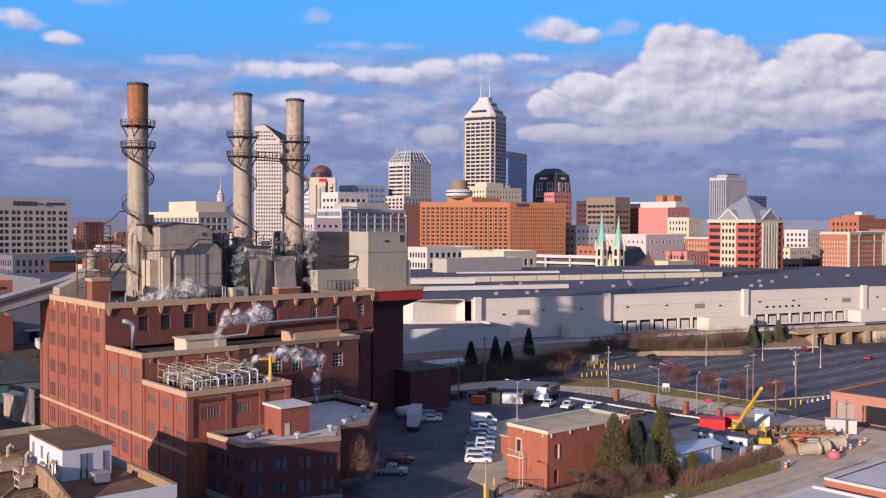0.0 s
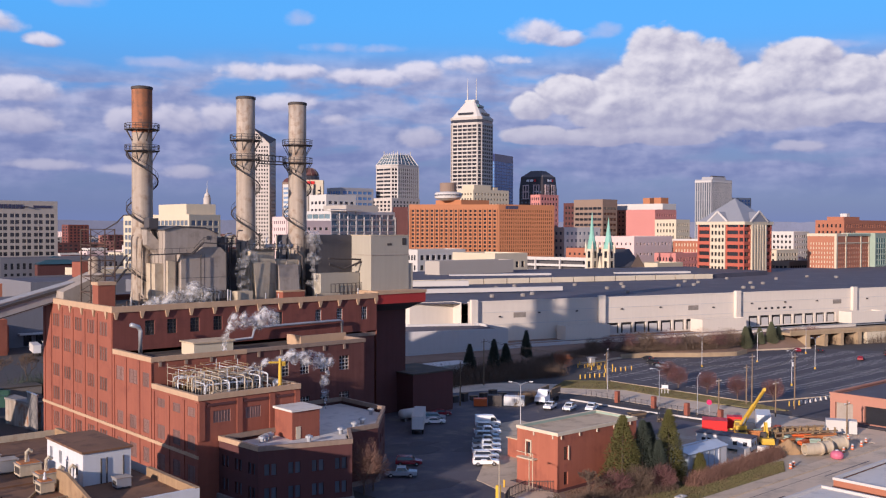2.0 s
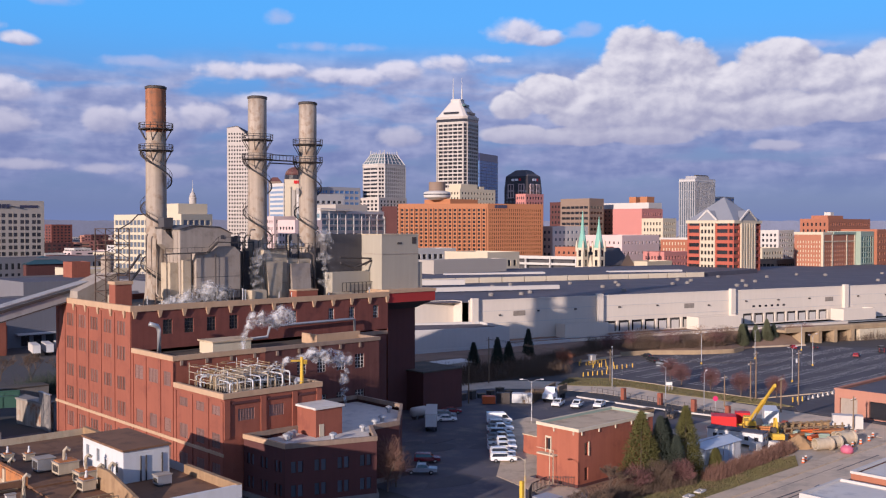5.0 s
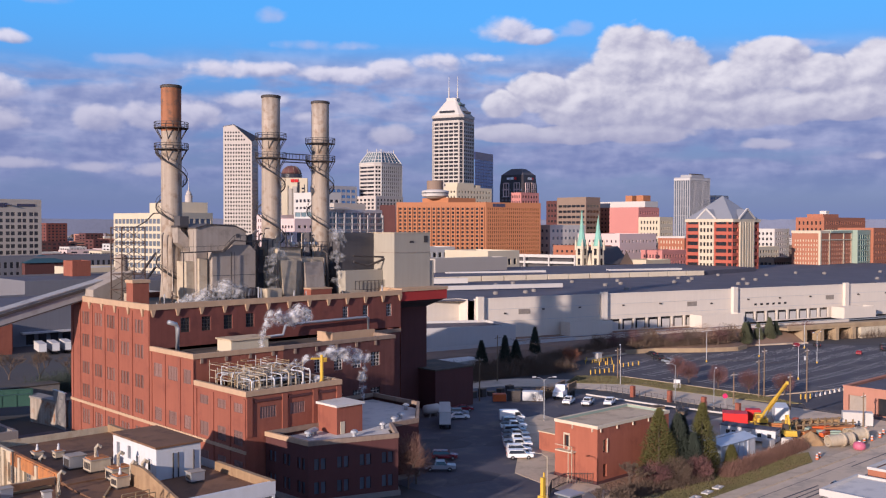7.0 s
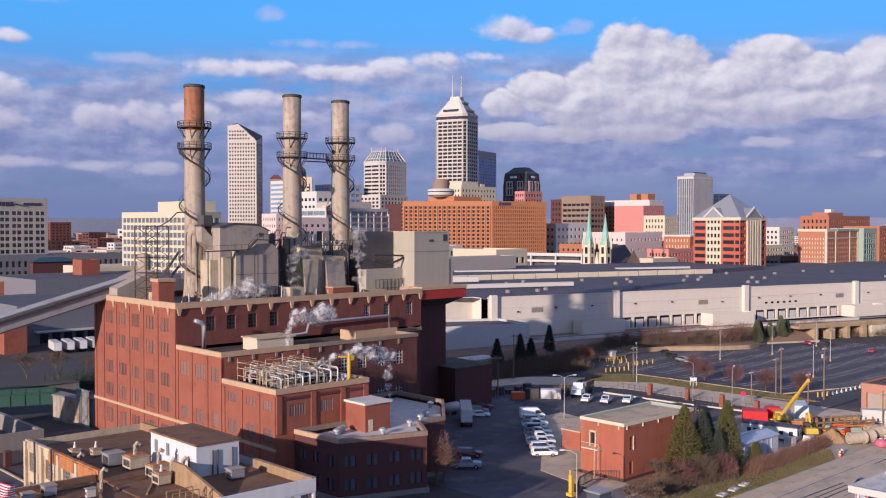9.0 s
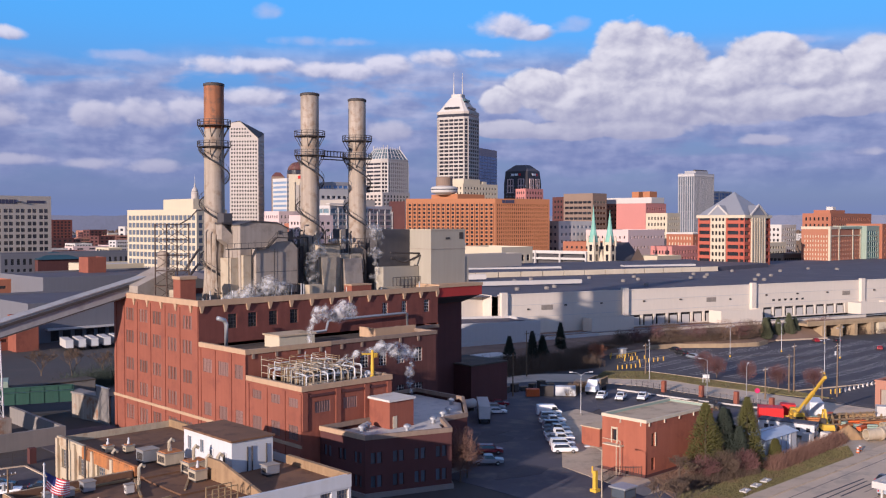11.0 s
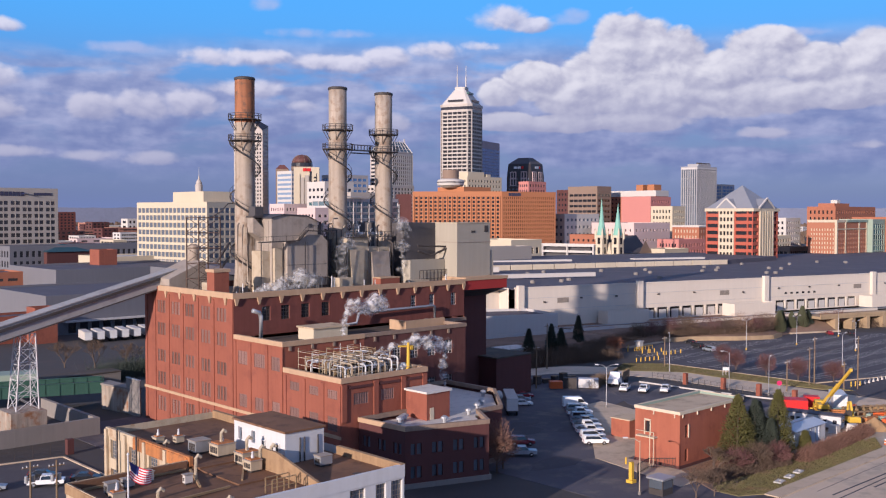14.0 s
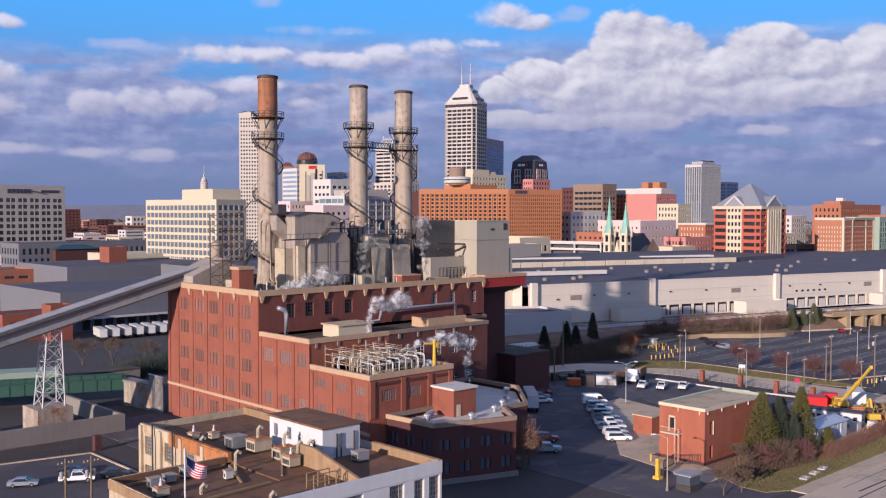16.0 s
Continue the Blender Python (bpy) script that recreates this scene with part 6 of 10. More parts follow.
tower("red_block", rect(565, 600, 400, 418), 27, [(6, 5, 0.4, 0.5), (9, 5, 0.4, 0.5)], "pink", "roof_slate", "glass_dark", "low red painted masonry block")
tower("brick_office", rect(630, 655, 424, 448), 36, [(8, 7, 0.4, 0.5), (6, 7, 0.4, 0.5)], "brick_orange", "white", "cream", "brick office with white cornice", band=(1.2, "white"))
tower("beige_garage", rect(500, 527, 368, 386), 22.5, [None, (1, 5, 0.3, 0.4)], "cream", "roof_tan", "glass_dark", "plain beige car park block")
tower("tan_block", rect(530, 560, 440, 470), 30, [(6, 6, 0.4, 0.4), (7, 6, 0.4, 0.4)], "brick_orange", "roof_tan", "glass_dark", "tan brick office block downtown")
tower("white_block", rect(585, 630, 520, 560), 45, [(8, 7, 0.5, 0.4), (8, 7, 0.5, 0.4)], "white", "roof_tan", "glass_grey", "white masonry office block downtown")
# white open-deck car park
pk = thing("parking_garage", (473, 412, 0), "white open-deck concrete parking garage", "garage")
g = Geo()
PG = [(470, 466), (484, 412.5), (500, 417), (486, 470)]
for z in (3, 7, 11, 15, 19, 23):
    part("deck", Geo().ring(offset(PG, -0.2), offset(PG, 0.3), z, z + 1.5), "white", pk, world=True)
part("core", Geo().prism(offset(PG, 3.5), 0, 23.2), "casing_dark", pk, world=True)
for f in (0, 0.33, 0.66, 1.0):
    p = Vector(PG[0]).lerp(Vector(PG[1]), f)
    part("column", Geo().box(p.x - 0.5, p.x + 0.5, p.y - 0.5, p.y + 0.5, 0, 24.4), "white", pk, world=True)
tower("tan_hall", rect(312, 364, 361, 372), 27.5, [None], "tan_stone", "white", "glass_dark", "blank tan hall block above the roofs", z0=0)
tower("tan_hall", rect(374, 400, 385, 420), 30, [(4, 3, 0.5, 0.4), (5, 3, 0.5, 0.4)], "cream", "white", "glass_dark", "cream block behind the hall")
tower("brick_low", rect(398, 440, 480, 500), 30, [(6, 4, 0.6, 0.5), (8, 4, 0.6, 0.5)], "white", "roof_tan", "glass_dark", "low white block with flat roof")

# church with two green spires
church = thing("church", (462, 384, 0), "stone church with two green copper spires", "church")
for x, y, top in ((461, 388.5, 55.0), (467, 380.5, 51.5)):
    part("tower", Geo().box(x - 2.6, x + 2.6, y - 2.6, y + 2.6, 0, 31.5), "limestone", church, world=True)
    for dx in (-2.6, 2.6):
        for dy in (-2.6, 2.6):
            part("pinnacle", Geo().lathe([(0.7, 0), (0.7, 4), (0.0, 7.5)], (x + dx, y + dy, 29), 6, cap=False), "limestone", church, world=True)
    for z in (20, 26):
        part("belfry_opening", Geo().box(x - 2.66, x - 2.55, y - 1.0, y + 1.0, z, z + 4), "glass_dark", church, world=True)
        part("belfry_opening", Geo().box(x - 1.0, x + 1.0, y - 2.66, y - 2.55, z, z + 4), "glass_dark", church, world=True)
    part("spire", Geo().lathe([(2.9, 0), (2.5, 3), (1.3, 10), (0.0, top - 31.5)], (x, y, 31.5), 8, cap=False), "verdigris", church, "green copper spire", world=True)
part("nave", Geo().box(470, 500, 382, 398, 0, 20), "limestone", church, world=True)
part("nave_roof", Geo().add([(469, 381, 20), (501, 381, 20), (501, 399, 20), (469, 399, 20), (470, 390, 31), (500, 390, 31)], ((0, 1, 5, 4), (2, 3, 4, 5), (0, 4, 3), (1, 2, 5))), "slate", church, world=True)
part("gable", Geo().add([(463.5, 382.5, 18), (463.5, 386.5, 18), (463.5, 384.5, 27), (470, 382, 18), (470, 387, 18), (470, 384.5, 27)], ((1, 0, 2), (0, 3, 5, 2), (1, 2, 5, 4))), "limestone", church, world=True)
part("transept_gable", Geo().add([(486, 378, 0), (500, 378, 0), (500, 378, 20), (493, 378, 28), (486, 378, 20)], ((0, 1, 2, 3, 4),)), "brown_stone", church, world=True)

# striped glass block, red-sign tower, terraces, glass office
tower("striped_office", rect(538, 558, 836, 862), 88.5, [(1, 18, 0.98, 0.5), (1, 18, 0.98, 0.5)], "white", "brown_stone", "glass_sky", "white office block with pale blue ribbon windows", side=0.4, zb=2)
P = aligned(513.5, 797, 24.5, 22, 37)
rs = tower("red_sign_tower", P, 90, [None, None], "cream", "brown_stone", "glass_dark", "cream hotel tower with tall fins, dark slot and red sign", "hotel")
for k, (u0, u1, z1, out, m) in enumerate(((0.0, 5.8, 83, 1.4, "cream"), (6.6, 10.0, 80, 1.0, "tan_stone"), (10.6, 14.6, 82, 1.2, "tan_stone"), (15.2, 17.2, 86, 0.25, "glass_dark"), (21.5, 22.2, 84, 0.2, "glass_dark"))):
    p0, p1 = Vector(P[1]), Vector(P[2])
    d = (p1 - p0).normalized()
    o = Vector((d.y, -d.x)) * out
    q0, q1 = p0 + d * u0, p0 + d * u1
    part("fin" if m != "glass_dark" else "window_slot", Geo().prism([tuple(q0 + o), tuple(q1 + o), tuple(q1), tuple(q0)], 0, z1), m, rs, world=True)
for z in range(6):
    q = Vector(P[1]).lerp(Vector(P[2]), 0.78)
    part("balcony_slot", Geo().beam((q.x, q.y - 0.3, 62 + 3.6 * z), (q.x + 2.2, q.y - 1.9, 62 + 3.6 * z), 0.4, 1.6), "glass_dark", rs, world=True)
bars(rs, P[1], P[2], 87.4, 3.0, ((0.36, 0.50), (0.52, 0.66)), "red", 0.5)
dome_tower = tower("domed_tower", aligned(564.5, 875, 22, 24, 36.5), 95, [(5, 20, 0.6, 0.5), (6, 20, 0.6, 0.5)], "brown_stone", "brown_stone", "glass_grey", "brown stone office tower with a dark red domed top", "office building", zb=3)
cx, cy = sum(p[0] for p in aligned(564.5, 875, 22, 24, 36.5)) / 4, sum(p[1] for p in aligned(564.5, 875, 22, 24, 36.5)) / 4
part("drum", Geo().lathe([(11.4, 0), (11.4, 4.5), (10.6, 5.0)], (cx, cy, 94.5), 16), "glass_dark", dome_tower, world=True)
part("dome", Geo().lathe([(10.6, 0), (9.4, 3.4), (7.0, 6.2), (3.6, 8.2), (0.2, 9.0)], (cx, cy, 99.5), 20), "dome_brown", dome_tower, "dark reddish-brown dome", world=True, smooth=True)
for k in range(10):
    a = 2 * math.pi * k / 10
    part("dome_rib", Geo().tube([(cx + r * math.cos(a), cy + r * math.sin(a), 99.6 + z) for r, z in ((10.7, 0), (9.5, 3.5), (7.1, 6.3), (3.7, 8.3))], 0.25, 4), "brown_stone", dome_tower, world=True)
wing = tower("domed_wing", aligned(548.5, 880, 13, 20, 36.5), 92, [None, (4, 18, 0.7, 0.5)], "brown_stone", "dome_brown", "glass_grey", "lower brown stone wing with a dark red roof", "office building", zb=3)
part("hipped_roof", Geo().hexa([(*p, 92.1) for p in aligned(548.5, 880, 13, 20, 36.5)[1:] + aligned(548.5, 880, 13, 20, 36.5)[:1]], [(*p, 96.5) for p in offset(aligned(548.5, 880, 13, 20, 36.5), 4)[1:] + offset(aligned(548.5, 880, 13, 20, 36.5), 4)[:1]]), "dome_brown", wing, world=True)
tower("terraced_hotel", rect(497, 530, 725, 752), 74, [(4, 10, 0.6, 0.4), (5, 10, 0.6, 0.4)], "white", "brown_stone", "glass_dark", "cream terraced hotel with deep loggias", "hotel", top=4)
tower("dark_top_office", rect(560, 600, 790, 815), 84, [(5, 14, 0.8, 0.5), (6, 14, 0.8, 0.5)], "grey_stone", "glass_navy", "glass_blue", "grey glass office with a dark flat top")
tower("curved_glass_office", rect(470, 500, 690, 712), 58, [(4, 10, 0.95, 0.5), (5, 10, 0.95, 0.5)], "white", "grey_stone", "glass_teal", "white and green glass office with curved bands", side=0.4)
go = tower("glass_office", turned(398, 577, 26, 66, 263), 56, [(4, 11, 0.92, 0.66), (10, 11, 0.9, 0.66)], "hall_grey", "tan_stone", "glass_sea", "pale sea-green glass office with white projecting floor bands", side=0.4, zb=2, top=1.5, reveal=0.6)
add_box(go, "roof_house", 425, 455, 595, 625, 55, 61, "tan_stone")
tower("pink_low", rect(478, 503, 761, 785), 54, [(6, 8, 0.4, 0.45), (6, 8, 0.4, 0.45)], "pink_pale", "roof_tan", "glass_dark", "pale pink low office")
tower("tan_office", rect(436, 456, 671, 690), 43, [(6, 7, 0.4, 0.5), (6, 7, 0.4, 0.5)], "brick_orange", "roof_tan", "glass_dark", "orange brick office block downtown")

for z in range(11):
    u, v = Vector((398, 577)), Vector(turned(398, 577, 26, 66, 263)[2])
    part("sun_shade", Geo().beam((u.x, u.y - 0.5, 6 + 4.4 * z), (v.x, v.y - 0.5, 6 + 4.4 * z), 0.9, 0.7), "white", go, world=True)
for k in range(9):
    q = u.lerp(v, k / 8)
    part("white_pier", Geo().box(q.x - 0.35, q.x + 0.35, q.y - 1.1, q.y - 0.4, 4, (52, 55.5)[k < 4]), "white", go, world=True)
part("roof_canopy", Geo().beam((u.x - 2, u.y - 1.2, 57), (u.lerp(v, 0.45).x, u.lerp(v, 0.45).y - 1.2, 57), 4.0, 0.8), "white", go, world=True)
tower("salmon_office", rect(342, 363, 526, 546), 48.5, [(5, 9, 0.55, 0.4), (4, 9, 0.5, 0.4)], "pink_pale", "roof_tan", "glass_dark", "pale salmon office block with square windows", zb=4, top=3)

# government centre and domed capitol
gv = tower("government_center", turned(247, 496, 66, 21, 262), 51, [(17, 11, 0.80, 0.66), (5, 11, 0.74, 0.66)], "cream", "roof_tan", "glass_grey", "cream office slab with a grid of white-framed windows", zb=2, top=2.6, side=1.0)
for p in [c for c in gv.children if c.name.startswith("window")]:
    w, h = p.dimensions.x or 2.8, p.dimensions.z or 2.6
    key = ("gv", round(p.data.vertices[1].co.x * 2, 1))
    if key not in PANES:
        a, b = max(v.co.x for v in p.data.vertices), max(v.co.z for v in p.data.vertices)
        g = Geo().box(-0.14, 0.14, -0.2, 0.0, 0, b).box(-a, a, -0.2, 0.0, b * 0.62, b * 0.62 + 0.25)
        for s in (-1, 1):
            g.box(s * a - 0.16, s * a + 0.16, -0.2, 0.0, 0, b)
        PANES[key] = g.mesh("window_frame")
        PANES[key].materials.append(M["white"])
    part("window_frame", PANES[key], "white", p)
add_box(gv, "penthouse", 250, 268, 505, 540, 50, 57, "cream")
cap = thing("capitol_dome", (512, 975, 0), "distant pale stone capitol dome with a flag mast", "dome")
part("drum", Geo().lathe([(8, 0), (8, 64), (4.0, 65), (4.0, 75), (4.3, 76), (3.6, 77)], (512, 975, 0), 16), "pale_stone", cap, world=True)
part("dome", Geo().lathe([(3.5, 0), (3.0, 2.6), (1.8, 4.6), (0.8, 5.6), (0.7, 8.5), (0.0, 10.5)], (512, 975, 77), 16), "pale_stone", cap, world=True, smooth=True)
part("mast", Geo().lathe([(0.3, 0), (0.15, 9)], (512, 975, 87), 6), "white", cap, world=True)

# long tan slab with roof sign at the far west
ind = tower("sign_office", rect(168, 277, 776, 800), 64, [(3, 10, 0.6, 0.55), (12, 10, 0.76, 0.6)], "tan_stone", "tan_stone", "glass_dark", "broad tan office slab with dark square windows and roof sign", zb=6, top=9, side=1.5)
bars(ind, (168, 776), (277, 776), 59.5, 3.2, ((0.60, 0.625), (0.63, 0.655), (0.66, 0.68), (0.685, 0.705), (0.71, 0.735), (0.74, 0.76)), "sign_dark")
bars(ind, (168, 776), (277, 776), 59.5, 2.0, ((0.83, 0.955),), "sign_dark")
for k in range(12):
    x = 169.5 + 106 / 12 * (k + 0.5)
    part("window_pier", Geo().box(x - 0.35, x + 0.35, 775.9, 776.3, 6, 55), "tan_stone", ind, world=True)
part("sign_roundel", Geo().lathe([(2.6, 0), (2.6, 0.3)], (0, 0, 0), 20), "glass_navy", ind, at=(277 - 168 - 25, -24.3, 59.5))

# low roofs north of the plant
tower("teal_roof_office", [(192, 672), (192, 640), (360, 640), (360, 672)], 24, [(6, 3, 0.5, 0.6), (44, 3, 0.5, 0.6)], "warehouse", "roof_slate", "glass_dark", "long grey office with teal roof hats", zb=3)
for x in (212, 300):
    solo("teal_roof_hat", Geo().add([(x, 634, 20), (x + 30, 634, 20), (x + 30, 655, 20), (x, 655, 20), (x + 15, 645, 25)], ((0, 1, 4), (1, 2, 4), (2, 3, 4), (3, 0, 4), (3, 2, 1, 0))), "teal_roof", "teal hipped metal roof", "roof", (x, 634, 20))
    solo("brick_pavilion", Geo().box(x + 1, x + 29, 635, 654, 0, 20.2), "brick_dark", "dark brick pavilion below a teal roof", "building", (x, 635, 0))
tower("tan_hotel", rect(288, 340, 664, 700), 22, [(8, 3, 0.5, 0.4), (10, 3, 0.5, 0.4)], "cream", "white", "glass_dark", "low cream hotel wing")
wh = tower("grey_warehouse", rect(108, 190, 367, 428), 14.6, [None], "warehouse", "roof_slate", "glass_dark", "large low grey warehouse with dark roof", "warehouse")
part("dock_canopy", Geo().box(114, 166, 364.4, 366.9, 4.6, 5.2), "hall_grey", wh, world=True)
for k in range(11):
    part("dock_door", Geo().box(116 + 4.4 * k, 118.8 + 4.4 * k, 366.7, 366.95, 0.6, 4.2), "glass_dark", wh, world=True)
tower("grey_warehouse", rect(156, 250, 478, 540), 17.5, [None], "warehouse", "roof_slate", "glass_dark", "large low grey warehouse", "warehouse")
tower("grey_warehouse", rect(195, 245, 430, 460), 18.5, [None], "warehouse", "roof_slate", "glass_dark", "low grey warehouse with pale roof", "warehouse")
tower("brick_hall", rect(70, 156, 520, 545), 15, [None, (12, 1, 0.7, 0.35)], "brick_orange", "roof_slate", "glass_dark", "long red brick hall with dark windows", "hall", zb=9)
tower("brick_box", rect(196, 206, 520, 532), 25, [None], "brick", "roof_tan", "glass_dark", "orange brick roof box", "building")
tower("brick_store", rect(84, 107.5, 356, 370), 9.3, [(4, 2, 0.5, 0.4), (5, 2, 0.5, 0.4)], "brick", "roof_slate", "glass_dark", "small red brick store house", "building")
tower("brick_store", rect(97, 104.5, 348, 355.8), 12.3, [None], "brick", "roof_slate", "glass_dark", "red brick corner tower of the store house", "building")
tower("cream_hall", rect(210, 270, 545, 580), 20, [None, (6, 1, 0.6, 0.3)], "cream", "white", "glass_dark", "low cream hall with pale roof", "hall")

# brick garages and offices towards the north horizon
for bearing, d, w, l, h, nx, nz, wall, roof, lab, cat in (
        (21.6, 1380, 62, 40, 23, 1, 6, "brick_pink", "roof_slate", "brick parking garage with open decks", "garage"),
        (23.6, 1400, 84, 40, 26, 1, 6, "brick_pink", "roof_tan", "long tan brick parking garage with open decks", "garage"),
        (25.0, 1460, 58, 40, 32, 12, 2, "limestone", "roof_tan", "tan stone hall with tall columns", "hall"),
        (24.2, 1430, 20, 20, 38, 3, 5, "white", "roof_tan", "narrow white office block", "office building"),
        (22.4, 1500, 26, 24, 33, 4, 7, "brick_dark", "roof_slate", "dark red brick office tower", "office building"),
        (20.3, 1300, 26, 22, 47, 5, 12, "brick_worn", "roof_slate", "dark red brick tower block", "building"),
        (19.7, 1250, 40, 24, 25, 6, 5, "brick_dark", "roof_slate", "dark brick mill building", "building"),
        (26.4, 1300, 40, 30, 27, 6, 5, "brick_pink", "roof_tan", "red brick block behind the office slab", "building"),
        (18.4, 1500, 50, 30, 30, 8, 6, "tan_stone", "roof_slate", "grey distant office block", "office building"),
        (16.8, 1320, 46, 30, 24, 7, 5, "brick_pink", "roof_slate", "red brick loft building", "building")):
    x, y = d * math.sin(radians(bearing)), d * math.cos(radians(bearing))
    tower("north_block", rect(x, x + w, y, y + l), h, [(max(1, nx // 2), nz, 0.9 if nx == 1 else 0.55, 0.5), (nx, nz, 0.94 if nx == 1 else 0.55, 0.5 if nz > 2 else 0.8)], wall, roof, "glass_dark", lab, cat, zb=2, top=1.2)

# scattered low town towards the horizon
rng = random.Random(11)
kinds = (("brick_pink", "roof_slate"), ("pale_stone", "roof_tan"), ("cream", "roof_tan"), ("white", "roof_slate"), ("tan_stone", "roof_slate"), ("brick_dark", "roof_slate"), ("hall_grey", "white"), ("pink_pale", "roof_tan"))
for i in range(400):
    b, d = radians(rng.uniform(14, 69) if i % 2 else rng.uniform(14, 30)), rng.uniform(740, 2700) if i % 3 else rng.uniform(700, 1500)
    x, y = d * math.sin(b), d * math.cos(b)
    w, l, h = rng.uniform(14, 46), rng.uniform(12, 36), rng.uniform(7, 13) + max(0, rng.gauss(0, 1)) * (8 if d > 1000 else 4) + (7 if d > 1100 and i % 2 == 0 else 0)
    wm, rm = kinds[rng.randrange(len(kinds))]
    n = max(1, int(h / 4))
    if any(x < x1 + 6 and x + w > x0 - 6 and y < y1 + 6 and y + l > y0 - 6 for x0, x1, y0, y1 in PLOTS):
        continue
    tower("town_building", rect(x, x + w, y, y + l), h, [(2 + i % 4, n, 0.55 + 0.1 * (i % 4), 0.42), (3 + i % 5, n, 0.5 + 0.1 * (i % 5), 0.42)], wm, rm, "glass_dark", "low distant town building", "building", zb=0.8, top=0.8, group="far town buildings")
woods = Geo()
for i in range(2600):
    b, d = radians(rng.uniform(12, 71)), rng.uniform(900, 4700)
    x, y, r = d * math.sin(b), d * math.cos(b), rng.uniform(3, 6.5)
    if d < 1500 and i % 3:
        continue
    r *= 1 + d / 6000
    n = 6
    ring = [(x + r * rng.uniform(0.7, 1.2) * math.cos(a), y + r * rng.uniform(0.7, 1.2) * math.sin(a), r * rng.uniform(0.5, 0.9)) for a in [2 * math.pi * k / n for k in range(n)]]
    top = [(x + 0.5 * r * math.cos(a + 0.4), y + 0.5 * r * math.sin(a + 0.4), r * rng.uniform(1.1, 1.6)) for a in [2 * math.pi * k / n for k in range(n)]]
    base = [(px, py, 0) for px, py, _ in ring]
    woods.add(base + ring + top, [(k, (k + 1) % n, n + (k + 1) % n, n + k) for k in range(n)] + [(n + k, n + (k + 1) % n, 2 * n + (k + 1) % n, 2 * n + k) for k in range(n)] + [tuple(range(2 * n, 3 * n))])
# ridge whose bluish colour stands in for haze in the air
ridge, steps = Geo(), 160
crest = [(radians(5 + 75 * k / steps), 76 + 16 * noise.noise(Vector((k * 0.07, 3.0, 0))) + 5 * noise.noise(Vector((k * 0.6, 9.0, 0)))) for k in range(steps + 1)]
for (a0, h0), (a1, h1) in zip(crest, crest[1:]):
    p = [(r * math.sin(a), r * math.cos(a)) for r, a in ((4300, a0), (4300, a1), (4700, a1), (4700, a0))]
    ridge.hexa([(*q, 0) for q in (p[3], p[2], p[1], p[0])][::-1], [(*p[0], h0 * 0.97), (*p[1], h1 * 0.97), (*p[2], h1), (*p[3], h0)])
solo("far_ridge", ridge, "hazy_wood", "low wooded ridge along the horizon, air haze in its colour", "backdrop", kind="structure")
solo("far_woods", woods, "twig_brown", "distant brown winter treetops of the town", "woods", kind="stuff")

# ---- near factory roof ----
nf = thing("factory_building", (3, 105, 0), "old factory with white painted south wall and brown gravel roofs", "factory")
g, g2, pw, pn = Geo(), Geo(), [], []
ws = [(26.0, 29.5), (30.4, 34.2), (38.1, 40.4), (42.0, 43.6), (44.4, 46.2)]
pn += facade(g, (3, 105), (49.5, 105), 0, 13.4, [(2.5, 5.6, ws), (8.6, 11.8, ws)], 0.4)
facade(g, (49.5, 105), (49.5, 149.5), 0, 13.4, [], 0.3)
part("white_wall", g, "white_paint", nf, "white painted masonry wall", world=True)
cw = [(1.2 + 5.8 * k, 3.6 + 5.8 * k) for k in range(4)]
pw += facade(g2, (32, 149.5), (32, 126), 0, 13.4, [(1.2, 3.6, cw), (5.0, 7.9, cw), (9.4, 12.0, cw)], 0.4)
facade(g2, (49.5, 149.5), (32, 149.5), 0, 13.4, [], 0.3)
facade(g2, (32, 126), (16.5, 126), 0, 13.2, [], 0.3)
facade(g2, (16.5, 126), (16.5, 115), 0, 13.2, [], 0.3)
facade(g2, (16.5, 115), (3, 115), 0, 13.2, [], 0.3)
facade(g2, (3, 115), (3, 105), 0, 13.2, [], 0.3)
part("side_wall", g2, "stained_brick", nf, "tan and rust-stained brick side wall", world=True)
part("brick_panel", Geo().box(31.8, 32.0, 126.2, 141, 11.9, 13.4), "rust_orange", nf, world=True)
for k in range(4):
    y = 149.5 - 5.8 * k
    part("pilaster", Geo().box(31.6, 32.0, y - 0.7, y, 0, 13.4), "stained_brick", nf, world=True)
for y in (145.1, 139.3):
    part("downpipe", Geo().tube([(31.5, y, 0), (31.5, y, 14.0)], 0.14, 6), "steel_dark", nf, world=True)
hang_panes(nf, pn + pw, "glass_grey")
for p, rz, w, h in pw + pn:
    q = Vector(p) - nf.matrix_basis.translation
    key = ("nf", round(w, 1), round(h, 1))
    if key not in SASH:
        SASH[key] = sash_mesh(w, h, 4, 5, 0.07)
        SASH[key].materials.append(M["casing"])
    part("window_frame", SASH[key], "casing", nf, at=q, rz=rz)
part("roof", Geo().box(38.6, 49.1, 105.4, 124, 12.0, 12.5), "roof_brown", nf, "brown gravel roof", world=True)
part("roof", Geo().box(3.4, 38.2, 105.4, 114.7, 11.6, 12.1).box(16.9, 32.4, 114.7, 125.6, 11.6, 12.1), "roof_brown", nf, world=True)
part("roof", Geo().box(32.4, 49.1, 124, 149.1, 12.0, 12.5).box(32.4, 38.2, 114.8, 124, 11.9, 12.3), "roof_brown", nf, world=True)
part("parapet", Geo().box(49.0, 49.6, 105, 118, 12.4, 13.6), "parapet_stone", nf, "tan stone parapet", world=True)
